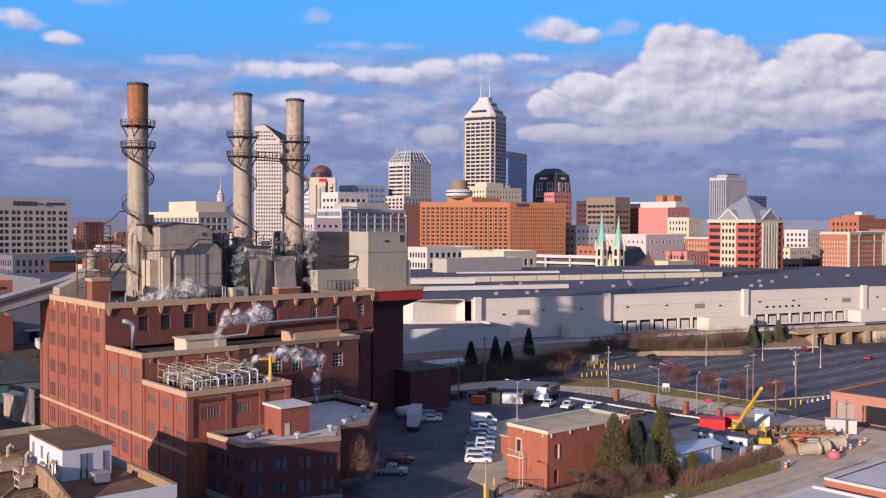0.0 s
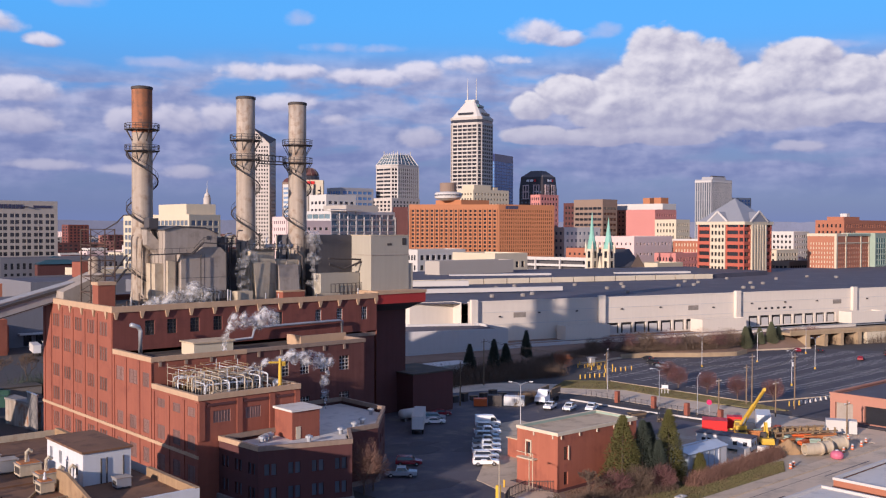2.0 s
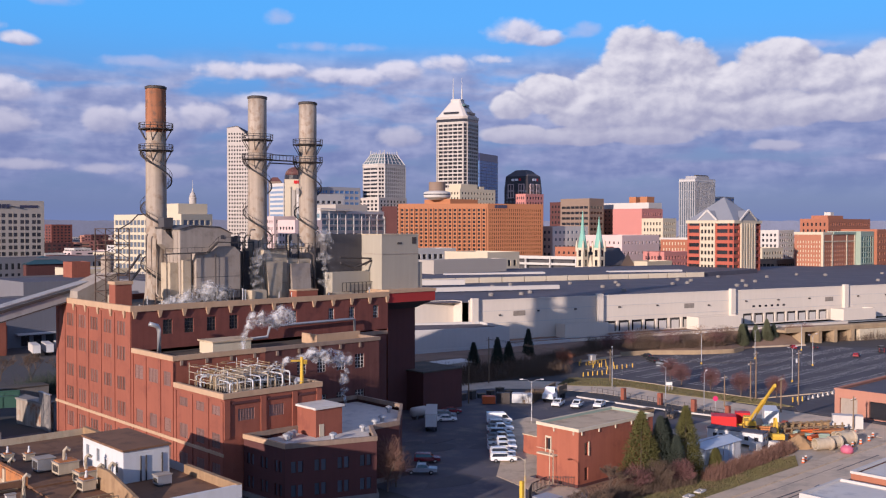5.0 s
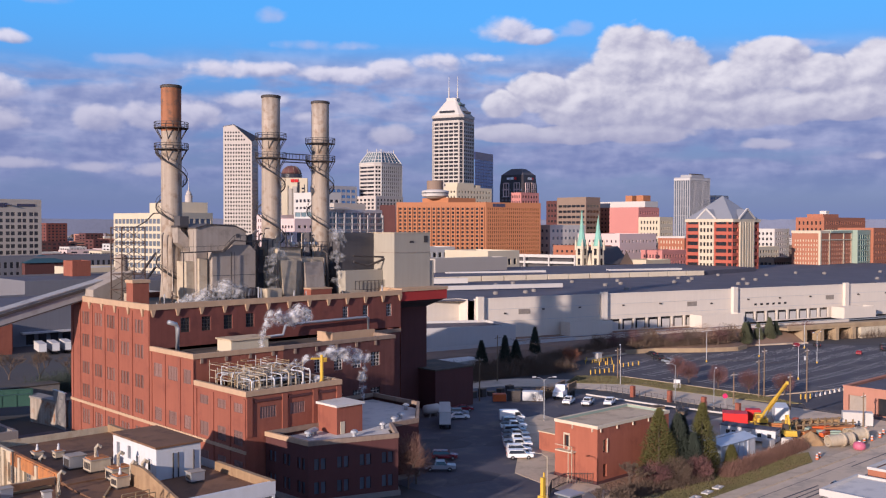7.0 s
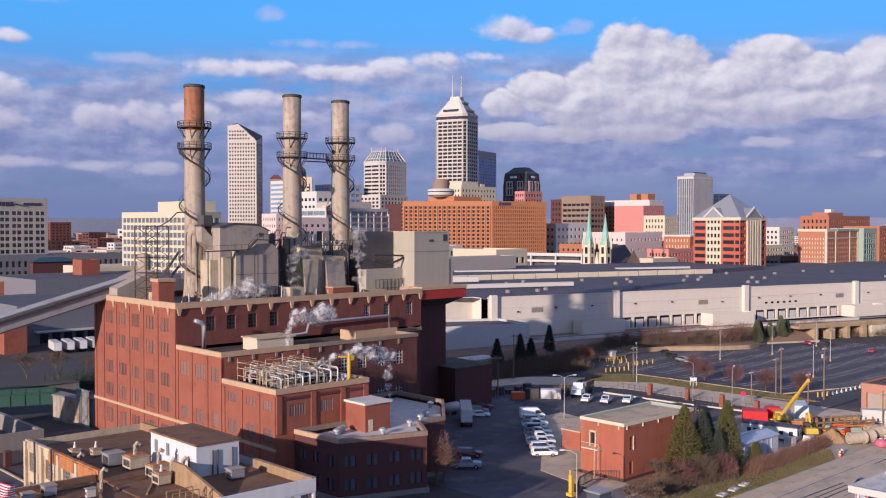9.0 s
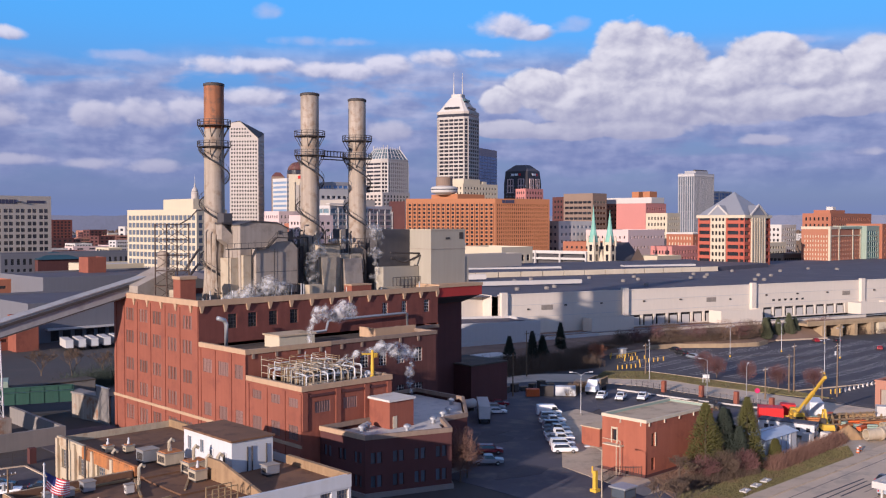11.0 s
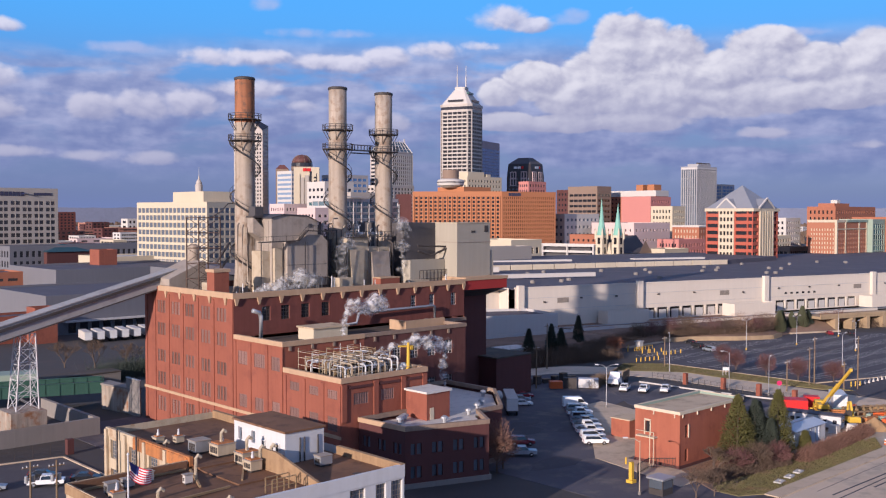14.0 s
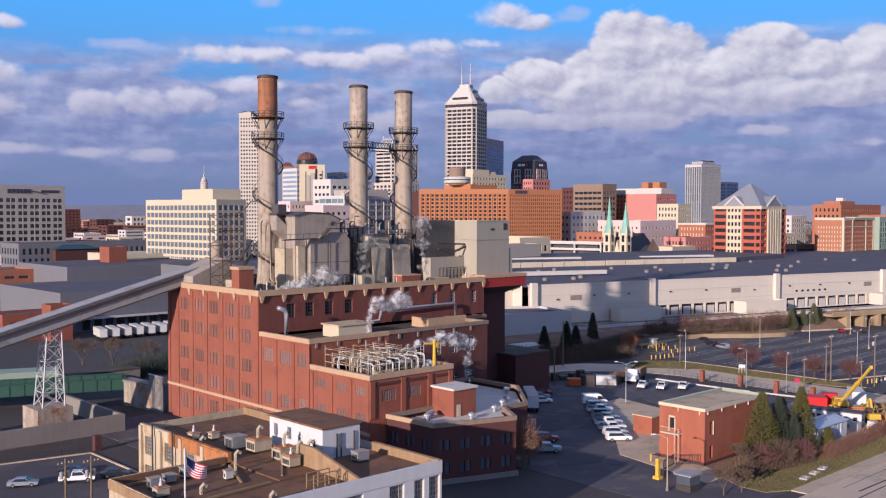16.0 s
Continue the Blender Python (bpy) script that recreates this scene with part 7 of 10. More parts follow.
part("parapet", Geo().box(49.0, 49.6, 130, 149.5, 12.4, 13.6), "parapet_stone", nf, world=True)
part("parapet", Geo().box(3, 49.5, 104.9, 105.4, 12.0, 13.5), "white_paint", nf, world=True)
part("parapet", Geo().box(3, 16.5, 114.6, 115.1, 12.0, 13.3), "parapet_stone", nf, world=True)
part("parapet", Geo().box(16.5, 31.6, 125.6, 126.1, 12.0, 13.1), "roof_brown", nf, world=True)
part("parapet", Geo().box(16.4, 16.9, 115.1, 126.1, 12.0, 13.1), "parapet_stone", nf, world=True)
part("parapet", Geo().box(31.9, 32.4, 125.6, 141, 12.4, 13.6), "rust_orange", nf, "rust-orange stained parapet", world=True)
part("parapet", Geo().box(31.9, 32.4, 141, 149.6, 12.4, 13.6), "stained_brick", nf, world=True)
part("step_wall", Geo().add([(38.2, 106.5, 12), (38.2, 119, 12), (38.2, 119, 14.9), (38.2, 116, 14.9), (38.2, 106.5, 12.7), (38.6, 106.5, 12), (38.6, 119, 12), (38.6, 119, 14.9), (38.6, 116, 14.9), (38.6, 106.5, 12.7)],
     ((4, 3, 2, 1, 0), (5, 6, 7, 8, 9), (0, 5, 9, 4), (4, 9, 8, 3), (3, 8, 7, 2))), "parapet_stone", nf, "tan sloping parapet wall", world=True)

ph = thing("roof_house", (41, 118, 12.4), "white painted roof house with a dark flat roof", "roof house")
g, pp = Geo(), []
pp += facade(g, (41, 130), (41, 118), 12.4, 16.4, [(14.0, 15.6, [(1.0, 1.9), (4.2, 5.1)]), ], 0.25)
facade(g, (41, 118), (47, 118), 12.4, 16.4, [], 0.25)
facade(g, (47, 118), (47, 130), 12.4, 16.4, [], 0.25)
facade(g, (47, 130), (41, 130), 12.4, 16.4, [], 0.25)
part("wall", g, "white_paint", ph, world=True)
part("roof", Geo().box(40.8, 47.2, 117.8, 130.2, 16.4, 16.65), "roof_brown", ph, world=True)
hang_panes(ph, pp, "glass_grey")
for y in (119.2, 122.4):
    part("door", Geo().box(40.92, 41.02, y, y + 0.95, 12.5, 14.9), "white_paint", ph, world=True)
    part("door_glass", Geo().box(40.9, 40.93, y + 0.2, y + 0.75, 13.6, 14.7), "glass_grey", ph, world=True)
for x in (43.2, 43.9, 46.0):
    part("conduit", Geo().tube([(x, 117.9, 12.5), (x, 117.9, 15.6)], 0.1, 6), "steel_dark", ph, world=True)


def air_unit(x, y, z, w, d, h, material="casing_tan"):
    ob = thing("air_handling_unit", (x, y, z), "boxy sheet-metal air unit on the factory roof", "air unit", "roof units")
    part("body", Geo().box(0, w, 0, d, 0.25, h), material, ob)
    part("lid", Geo().box(-0.1, w + 0.1, -0.1, d + 0.1, h, h + 0.1), "casing", ob)
    for i in range(4):
        part("slat", Geo().box(-0.05, 0.0, 0.2 + i * (d - 0.4) / 4, 0.2 + (i + 0.7) * (d - 0.4) / 4, 0.5, h - 0.3), "steel_dark", ob)
    if material == "casing_tan":
        part("curb", Geo().box(0.15, w - 0.15, 0.15, d - 0.15, h + 0.1, h + 0.22), "rust_orange", ob)
        part("cowl", Geo().lathe([(0.24, 0), (0.2, 0.2), (0.10, 0.55), (0.15, 0.7), (0.04, 0.85)], (w * 0.5, d * 0.5, h + 0.22), 10), "white_paint", ob, "white conical vent cowl", smooth=True)
    part("skid", Geo().box(0.1, w - 0.1, 0.1, d - 0.1, 0, 0.25), "steel_dark", ob)
    return ob


for u in ((34.0, 138.5, 12.5, 1.2, 1.2, 1.0), (36.2, 137.0, 12.5, 1.2, 1.0, 1.0), (35.2, 130.0, 12.5, 2.2, 2.0, 1.7, "steel"), (36.5, 126.6, 12.5, 2.6, 2.2, 1.6), (37.0, 121.5, 12.3, 2.6, 2.0, 1.5),
          (36.0, 118.0, 12.3, 1.6, 1.8, 1.4), (24.5, 123.2, 12.1, 1.4, 1.2, 1.3, "steel"), (22.0, 122.6, 12.1, 1.2, 1.2, 1.0, "steel"), (19.4, 121.5, 12.1, 1.4, 1.0, 1.3, "steel"), (27.8, 119.2, 12.1, 1.0, 0.6, 1.2, "white"), (18.4, 118.0, 12.1, 1.5, 1.2, 1.1), (43.4, 113.8, 12.5, 1.8, 1.4, 1.3, "steel")):
    air_unit(*u)
for x, y, z, h in ((37.6, 127.6, 14.2, 1.3), (38.2, 122.4, 13.9, 1.5), (39.0, 120.6, 12.4, 2.0), (40.0, 119.6, 12.4, 2.2), (33.4, 135.0, 12.5, 1.0), (27.0, 108.5, 12.1, 0.8), (30.5, 121.5, 12.1, 2.4), (23.0, 116.5, 12.1, 0.8)):
    tagged(solo("goose_vent", Geo().tube([(x, y, z - 0.2), (x, y, z + h), (x + 0.3, y, z + h + 0.3), (x + 0.7, y, z + h)], 0.22, 8), "casing_tan", "tan goose-neck roof vent pipe", "vent", (x, y, z - 0.2)), group="goose vents")
rack = thing("pipe_rack", (33, 109, 12.1), "rusty low steel rack on the factory roof", "steel frame")
for x in (33.0, 34.6, 36.2):
    for y in (108.8, 110.2):
        part("post", Geo().beam((x, y, 12.1), (x, y, 13.9), 0.12), "rust_pipe", rack, world=True)
for y in (108.8, 110.2):
    for z in (13.0, 13.9):
        part("rail", Geo().beam((33, y, z), (36.2, y, z), 0.1), "rust_pipe", rack, world=True)
for (a, b) in (((18, 124.9), (31, 125.0)), ((33.5, 116), (37.5, 122)), ((18, 107.5), (25, 108.5)), ((28.5, 117), (31.4, 124.5)), ((20, 113.5), (31, 114.6))):
    solo("roof_conduit", Geo().beam((*a, 12.35), (*b, 12.35), 0.25), "rust_pipe", "rusty conduit run across the roof", "pipe", (*a, 12.1), group="roof conduits")
for x, y, w, d in ((26.5, 108.2, 1.6, 0.5), (30.8, 106.6, 1.8, 0.5), (44.5, 108.0, 0.9, 0.9)):
    solo("roof_hatch", Geo().box(x, x + w, y, y + d, 12.0, 12.55), "steel_dark", "low dark roof hatch", "hatch", (x, y, 12.0), group="roof hatches")

flagpole = thing("flagpole", (8.8, 94.0, 0), "white flagpole with a striped red and white flag", "flagpole")
part("pole", Geo().lathe([(0.14, 0), (0.07, 23.5), (0.13, 23.6), (0.0, 23.8)], n=8), "steel_white", flagpole)


def cloth(u, v):
    """A point of the hanging, blown flag: u along it, v down it."""
    return (0.1 + 2.1 * u + 0.12 * math.sin(3 * v + 5 * u), 0.5 * math.sin(6 * u + 1.5 * v) * u, 23.0 - 1.35 * v - 1.2 * u - 0.2 * math.sin(4 * u))


flag = part("flag", Geo().tube([(0.05, 0, 23.1), (0.05, 0, 21.6)], 0.04, 5), "flag_white", flagpole, "striped cloth flag")
for k in range(13):
    g = Geo()
    for i in range(10):
        u0, u1 = i / 10, (i + 1) / 10
        if k < 7 and u1 <= 0.41:
            continue
        g.quad(cloth(u0, (k + 1) / 13), cloth(u1, (k + 1) / 13), cloth(u1, k / 13), cloth(u0, k / 13))
    part("stripe", g, ("flag_red", "flag_white")[k % 2], flag)
g = Geo()
for i in range(4):
    for k in range(7):
        g.quad(cloth(i / 10, (k + 1) / 13), cloth((i + 1) / 10, (k + 1) / 13), cloth((i + 1) / 10, k / 13), cloth(i / 10, k / 13))
part("canton", g, "flag_blue", flag)

# ---- gatehouse ----
gh = thing("gatehouse", (116.5, 109.3, 0), "square orange brick gatehouse with a cream cornice and gravel roof", "building")
P = rect(116.5, 137.6, 109.3, 118.6)
g, pp = Geo(), []
pp += facade(g, P[0], P[1], 0, 9.6, [(5.4, 7.4, [(2.2, 3.2)])], 0.3)
pp += facade(g, P[1], P[2], 0, 9.6, [(1.0, 3.2, [(1.6, 2.6)]), (5.2, 7.4, [(1.6, 2.6)]), ], 0.3)
facade(g, P[2], P[3], 0, 9.6, [], 0.3)
facade(g, P[3], P[0], 0, 9.6, [], 0.3)
part("wall", g, "gate_brick", gh, world=True)
part("cornice", Geo().ring(offset(P, -0.12), offset(P, 0.22), 9.4, 9.95), "limestone", gh, "cream stone cornice", world=True)
part("upstand", Geo().ring(offset(P, 0.22), offset(P, 0.36), 8.8, 9.85), "roof_green", gh, "green inner upstand", world=True)
part("roof", Geo().prism(offset(P, 0.37), 8.9, 9.45), "roof_tan", gh, world=True)
hang_panes(gh, pp, "glass_dark")
for k in range(5):
    x = 117.2 + 4.6 * k
    part("scupper", Geo().box(x, x + 0.16, 109.1, 109.3, 8.8, 9.4), "limestone", gh, world=True)
for y in (110.2, 114.5):
    part("scupper", Geo().box(116.25, 116.5, y, y + 0.16, 8.8, 9.4), "limestone", gh, world=True)
part("door_frame", Geo().box(116.38, 116.5, 115.2, 115.4, 5.0, 7.6).box(116.38, 116.5, 116.4, 116.6, 5.0, 7.6).box(116.38, 116.5, 115.2, 116.6, 7.5, 7.8), "cream", gh, world=True)
part("landing", Geo().box(115.3, 116.5, 113.8, 117.6, 4.7, 4.9), "cream", gh, "painted steel landing", world=True)
for y in (113.9, 114.7):
    part("landing_post", Geo().beam((115.4, y, 0), (115.4, y, 5.8), 0.1), "cream", gh, world=True)
part("landing_rail", Geo().beam((115.35, 113.8, 5.8), (115.35, 117.6, 5.8), 0.08), "cream", gh, world=True)
part("plinth", Geo().ring(offset(P, -0.12), offset(P, 0.1), 0, 0.5), "brick_dark", gh, world=True)
part("shutter", Geo().box(119.1, 119.25, 109.15, 109.3, 5.1, 7.5), "cream", gh, world=True)
low = thing("brick_hut", (128.8, 128.6, 0), "low brick hut behind the gatehouse", "outbuilding")
part("wall", Geo().box(128.8, 133.6, 128.6, 133.0, 0, 3.6), "gate_brick", low, world=True)
part("roof", Geo().box(128.6, 133.8, 128.4, 133.2, 3.6, 3.8), "roof_tan", low, world=True)
hut = thing("guard_booth", (101, 102.6, 0), "small dark glazed guard booth", "booth")
part("base", Geo().box(100.2, 103.0, 101.8, 104.4, 0.03, 1.0), "steel_dark", hut, world=True)
for x in (100.25, 102.95):
    for y in (101.85, 104.35):
        part("post", Geo().beam((x, y, 1.0), (x, y, 2.5), 0.12), "steel_dark", hut, world=True)
for pts in (((100.3, 101.83), (102.9, 101.83)), ((100.23, 101.9), (100.23, 104.3))):
    (ax, ay), (bx, by) = pts
    part("pane", Geo().beam((ax, ay, 1.75), (bx, by, 1.75), 0.03, 1.4), "glass_grey", hut, world=True)
part("roof", Geo().box(99.9, 103.3, 101.5, 104.7, 2.5, 2.75), "steel", hut, world=True)

# ---- brick garages at the east ----
br = thing("brick_garage", (211, 96, 0), "single-storey brick garage with roll doors and dark roof", "garage")
g, pp = Geo(), []
pp += facade(g, (211, 110), (211, 78), 0, 6.2, [(0.2, 4.2, [(1.2, 5.4), (8.0, 13.6)]), ], 0.7)
facade(g, (211, 78), (262, 78), 0, 6.2, [], 0.4)
facade(g, (262, 78), (262, 110), 0, 6.2, [], 0.4)
facade(g, (262, 110), (211, 110), 0, 6.2, [], 0.4)
part("wall", g, "brick_pink", br, world=True)
part("roof", Geo().box(211.4, 261.6, 78.4, 109.6, 5.2, 5.6), "roof_slate", br, world=True)
part("coping", Geo().ring([(210.85, 77.85), (262.15, 77.85), (262.15, 110.15), (210.85, 110.15)], [(211.4, 78.4), (261.6, 78.4), (261.6, 109.6), (211.4, 109.6)], 6.0, 6.35), "brick_pink", br, world=True)
part("roof_chimney", Geo().box(236, 238, 98, 100, 5.6, 8.6), "brick", br, world=True)
part("roll_door", pane_mesh(4.2, 4.0, "casing"), "casing", br, at=(0.7, 110 - 3.3 - 96, 0.2), rz=-90)
part("dark_bay", pane_mesh(5.6, 4.0, "glass_dark"), "glass_dark", br, at=(0.7, 110 - 10.8 - 96, 0.2), rz=-90)
for y in (95.0, 92.6, 90.2):
    part("window", Geo().box(210.9, 211.02, y - 0.9, y + 0.9, 1.6, 4.2), "cream", br, world=True)
bs = thing("brick_shop", (141.5, 58, 0), "low brick shop with a pale membrane roof", "shop")
P = rect(141.5, 175, 50, 74.5)
g = Geo()
for i in range(4):
    facade(g, P[i], P[(i + 1) % 4], 0, 5.0, [], 0.3)
part("wall", g, "brick_orange", bs, world=True)
part("roof", Geo().prism(offset(P, 0.4), 4.2, 4.6), "roof_white", bs, world=True)
part("parapet", Geo().ring(offset(P, -0.1), offset(P, 0.4), 4.8, 5.2), "white", bs, world=True)
bs2 = thing("white_canopy", (128, 66, 0), "white edged flat canopy roof by the street", "canopy")
part("roof", Geo().box(124, 136.5, 55, 74.0, 4.2, 4.6), "roof_white", bs2, world=True)
part("fascia", Geo().ring(rect(123.9, 136.6, 54.9, 74.1), rect(124.3, 136.2, 55.3, 73.7), 4.0, 5.0), "white", bs2, world=True)
for x in (125, 135.5):
    for y in (57, 73):
        part("post", Geo().beam((x, y, 0), (x, y, 4.2), 0.3), "white", bs2, world=True)

# ---- vehicles ----
def loft(profile, widths):
    """A closed side profile of (x, z) drawn out to both sides by the half width at each corner."""
    n = len(profile)
    g = Geo()
    g.add([(x, -w, z) for (x, z), w in zip(profile, widths)] + [(x, w, z) for (x, z), w in zip(profile, widths)],
          [tuple(range(n)), tuple(reversed(range(n, 2 * n)))] + [((i + 1) % n, i, n + i, n + (i + 1) % n) for i in range(n)])
    return g


BODY = {
    "suv": ([(-2.4, 0.4), (2.4, 0.4), (2.45, 0.95), (1.2, 1.1), (0.55, 1.75), (-2.1, 1.8), (-2.4, 1.05)], [0.92, 0.92, 0.88, 0.92, 0.74, 0.74, 0.92],
            [(1.1, 1.12), (0.52, 1.66), (-2.0, 1.7), (-2.2, 1.12)], [0.925, 0.80, 0.80, 0.925], (-1.5, 1.5), 0.37),
    "sedan": ([(-2.3, 0.35), (2.3, 0.35), (2.3, 0.75), (1.1, 0.92), (0.4, 1.42), (-1.0, 1.44), (-1.7, 0.98), (-2.3, 0.92)], [0.88, 0.88, 0.85, 0.88, 0.66, 0.66, 0.88, 0.86],
              [(1.0, 0.94), (0.38, 1.36), (-0.95, 1.38), (-1.6, 0.98)], [0.885, 0.71, 0.71, 0.885], (-1.4, 1.4), 0.33),
    "van": ([(-2.8, 0.45), (2.8, 0.45), (2.85, 1.1), (2.2, 1.3), (1.5, 2.3), (1.2, 2.5), (-2.75, 2.55), (-2.8, 1.2)], [0.98, 0.98, 0.92, 0.98, 0.88, 0.86, 0.86, 0.98],
            [(2.15, 1.34), (1.55, 2.1), (0.6, 2.1), (0.6, 1.34)], [0.985, 0.93, 0.93, 0.985], (-1.8, 1.9), 0.38),
    "pickup": ([(-2.8, 0.5), (2.8, 0.5), (2.82, 1.1), (1.35, 1.2), (0.8, 1.85), (-0.7, 1.88), (-0.85, 1.2), (-2.78, 1.15)], [0.95, 0.95, 0.92, 0.95, 0.78, 0.78, 0.95, 0.95],
               [(1.25, 1.22), (0.78, 1.76), (-0.6, 1.78), (-0.72, 1.22)], [0.955, 0.83, 0.83, 0.955], (-1.75, 1.75), 0.40),
}
VEHICLES = {}


def vehicle(kind, paint, x, y, rz, label, z=0.05, group="parked vehicles"):
    m = pose(x, y, z, 0, 0, rz)
    if (kind, paint) in VEHICLES:
        return tagged(copy_thing(VEHICLES[kind, paint], m), label)
    prof, wid, gp, gw, axles, r = BODY[kind]
    name = {"suv": "sport_utility_car", "sedan": "sedan_car", "van": "panel_van", "pickup": "pickup_truck"}[kind]
    ob = tagged(new(name), label, "car" if kind in ("suv", "sedan") else "van" if kind == "van" else "pickup", group)
    ob.matrix_basis = m
    part("body", loft(prof, wid), paint, ob)
    part("side_glass", loft(gp, gw), "car_glass", ob)
    (x3, z3), (x4, z4) = (prof[3], prof[4])
    w3, w4 = wid[3] - 0.12, wid[4] - 0.06
    part("windscreen", Geo().quad((x3 - 0.02, -w3, z3 + 0.06), (x3 - 0.02, w3, z3 + 0.06), (x4 + 0.09, w4, z4 - 0.05), (x4 + 0.09, -w4, z4 - 0.05)), "car_glass", ob)
    if kind == "pickup":
        part("bed_floor", Geo().box(-2.65, -0.95, -0.8, 0.8, 1.17, 1.22), "steel_dark", ob)
    for ax in axles:
        for s in (-1, 1):
            g = Geo().lathe([(r * 0.6, -0.11), (r, -0.09), (r, 0.09), (r * 0.6, 0.11)], n=14)
            tyre = Geo().add([(px, pz, py) for px, py, pz in g.v], [tuple(reversed(f)) for f in g.f])
            wh = part("wheel", tyre, "tyre", ob, at=(ax, s * (wid[0] - 0.08), r))
            g = Geo().lathe([(r * 0.55, -0.12), (r * 0.5, 0.12)], n=10)
            part("rim", Geo().add([(px, pz, py) for px, py, pz in g.v], [tuple(reversed(f)) for f in g.f]), "chrome", wh)
    front, back = prof[2][0], prof[0][0]
    for s in (-1, 1):
        part("headlight", Geo().box(front - 0.12, front + 0.02, s * 0.62 - 0.16, s * 0.62 + 0.16, prof[2][1] - 0.25, prof[2][1] - 0.08), "chrome", ob)
        part("tail_light", Geo().box(back - 0.03, back + 0.08, s * 0.72 - 0.12, s * 0.72 + 0.12, 0.75, 1.05), "lamp_red", ob)
    part("bumper", Geo().box(front - 0.1, front + 0.08, -0.85, 0.85, 0.45, 0.62), "steel_dark", ob)
    VEHICLES[kind, paint] = ob
    return ob


row = [("suv", "car_white"), ("suv", "car_white"), ("pickup", "car_white"), ("pickup", "car_white"), ("pickup", "car_silver"), ("suv", "car_silver"), ("pickup", "car_white"), ("suv", "car_silver"), ("van", "car_white")]
for k, (kind, paint) in enumerate(row):
    f = k / (len(row) - 1)
    vehicle(kind, paint, 120.6 + 25.0 * f, 130.6 + 25.2 * f, -38, {"suv": "white utility car parked in the yard row", "pickup": "white pickup truck parked in the yard row", "van": "tall white panel van parked in the yard row"}[kind] if paint == "car_white" else "silver-blue car parked in the yard row")
vehicle("suv", "car_red", 109.8, 139.8, -42, "dark red utility car parked by the annex")
vehicle("pickup", "car_silver", 103.4, 134.2, -42, "silver pickup truck parked by the annex")
vehicle("suv", "car_silver", 141.2, 168.5, -38, "silver estate car parked beside a trailer")
vehicle("sedan", "car_white", 138.6, 165.4, -38, "white car parked beside a trailer")
vehicle("sedan", "car_red", 146.0, 171.6, -38, "red sedan parked beside a trailer")
for x, y in ((171.4, 160.6), (173.6, 156.4), (177.6, 152.8)):
    vehicle("pickup", "car_white", x, y, 205, "white service pickup in the lot behind the gatehouse")
for kind, paint, x, y, rz, lab in (("sedan", "car_dark", 262, 199, 70, "black sedan in the car park"), ("suv", "car_dark", 254.3, 191.4, 70, "black utility car in the car park"), ("suv", "car_silver", 249.7, 184.2, 70, "silver utility car in the car park"),
                                   ("sedan", "car_red", 321.2, 177.6, 40, "dark red sedan in the car park"), ("sedan", "car_dark", 326, 172, 40, "dark sedan in the car park"), ("sedan", "car_red", 316.3, 152.3, 20, "red sedan in the car park"),
                                   ("sedan", "car_white", 224.5, 113.5, 20, "white sedan near the garage"),
                                   ("pickup", "car_white", 32.6, 173.5, -30, "white pickup in the west lot"), ("sedan", "car_silver", 25.2, 176.8, -30, "silver sedan in the west lot"), ("sedan", "car_dark", 38.5, 172.0, -30, "black sedan in the west lot"),
                                   ("sedan", "car_dark", 34.0, 178.5, -30, "dark sedan in the west lot"), ("sedan", "car_dark", 333, 151, 30, "dark sedan in the car park"), ("suv", "car_dark", 340, 154, 30, "dark utility car in the car park")):
    vehicle(kind, paint, x, y, rz, lab)
vehicle("sedan", "car_dark", 143, 80, 5, "dark sedan on the street", 0.05)
vehicle("pickup", "car_silver", 137, 77, 8, "silver pickup at the street edge", 0.05)


def box_trailer(x, y, rz, length, label, z=0.05, material="white"):
    ob = thing("box_trailer", (x, y, z), label, "trailer", "box trailers", rz=rz)
    part("box", Geo().box(-length / 2, length / 2, -1.25, 1.25, 1.15, 3.9), material, ob)
    part("chassis", Geo().box(-length / 2, length / 2, -0.5, 0.5, 0.85, 1.15), "steel_dark", ob)
    for ax in (-length / 2 + 1.2, -length / 2 + 2.4):
        for s in (-1, 1):
            g = Geo().lathe([(0.3, -0.15), (0.5, -0.14), (0.5, 0.14), (0.3, 0.15)], n=12)
            part("wheel", Geo().add([(a, c, b) for a, b, c in g.v], g.f), "tyre", ob, at=(ax, s * 1.05, 0.5))
    part("rear_door", Geo().box(-length / 2 - 0.04, -length / 2, -1.15, 1.15, 1.25, 3.8), "steel_white", ob)
    for s in (-0.8, 0.8):
        part("landing_leg", Geo().beam((length / 2 - 2.2, s, 0), (length / 2 - 2.2, s, 1.0), 0.15), "steel_dark", ob)
    return ob


box_trailer(132.0, 163.2, 47, 12, "white box trailer backed along the plant yard")
for k in range(8):
    box_trailer(112 + 4.4 * k, 343, 78, 11, "white box trailer in a row at the warehouse dock")
tank = thing("storage_tank", (136, 172, 0), "small pale horizontal storage tank", "tank")
part("drum", Geo().add([(z, x, y) for x, y, z in Geo().lathe([(0.4, -2.2), (1.1, -1.8), (1.1, 1.8), (0.4, 2.2)], n=16).v], Geo().lathe([(0.4, -2.2), (1.1, -1.8), (1.1, 1.8), (0.4, 2.2)], n=16).f), "white", tank, at=(0, 0, 1.7), smooth=True)
for x in (-1.2, 1.2):
    part("saddle", Geo().box(x - 0.15, x + 0.15, -0.9, 0.9, 0, 1.0), "concrete", tank)


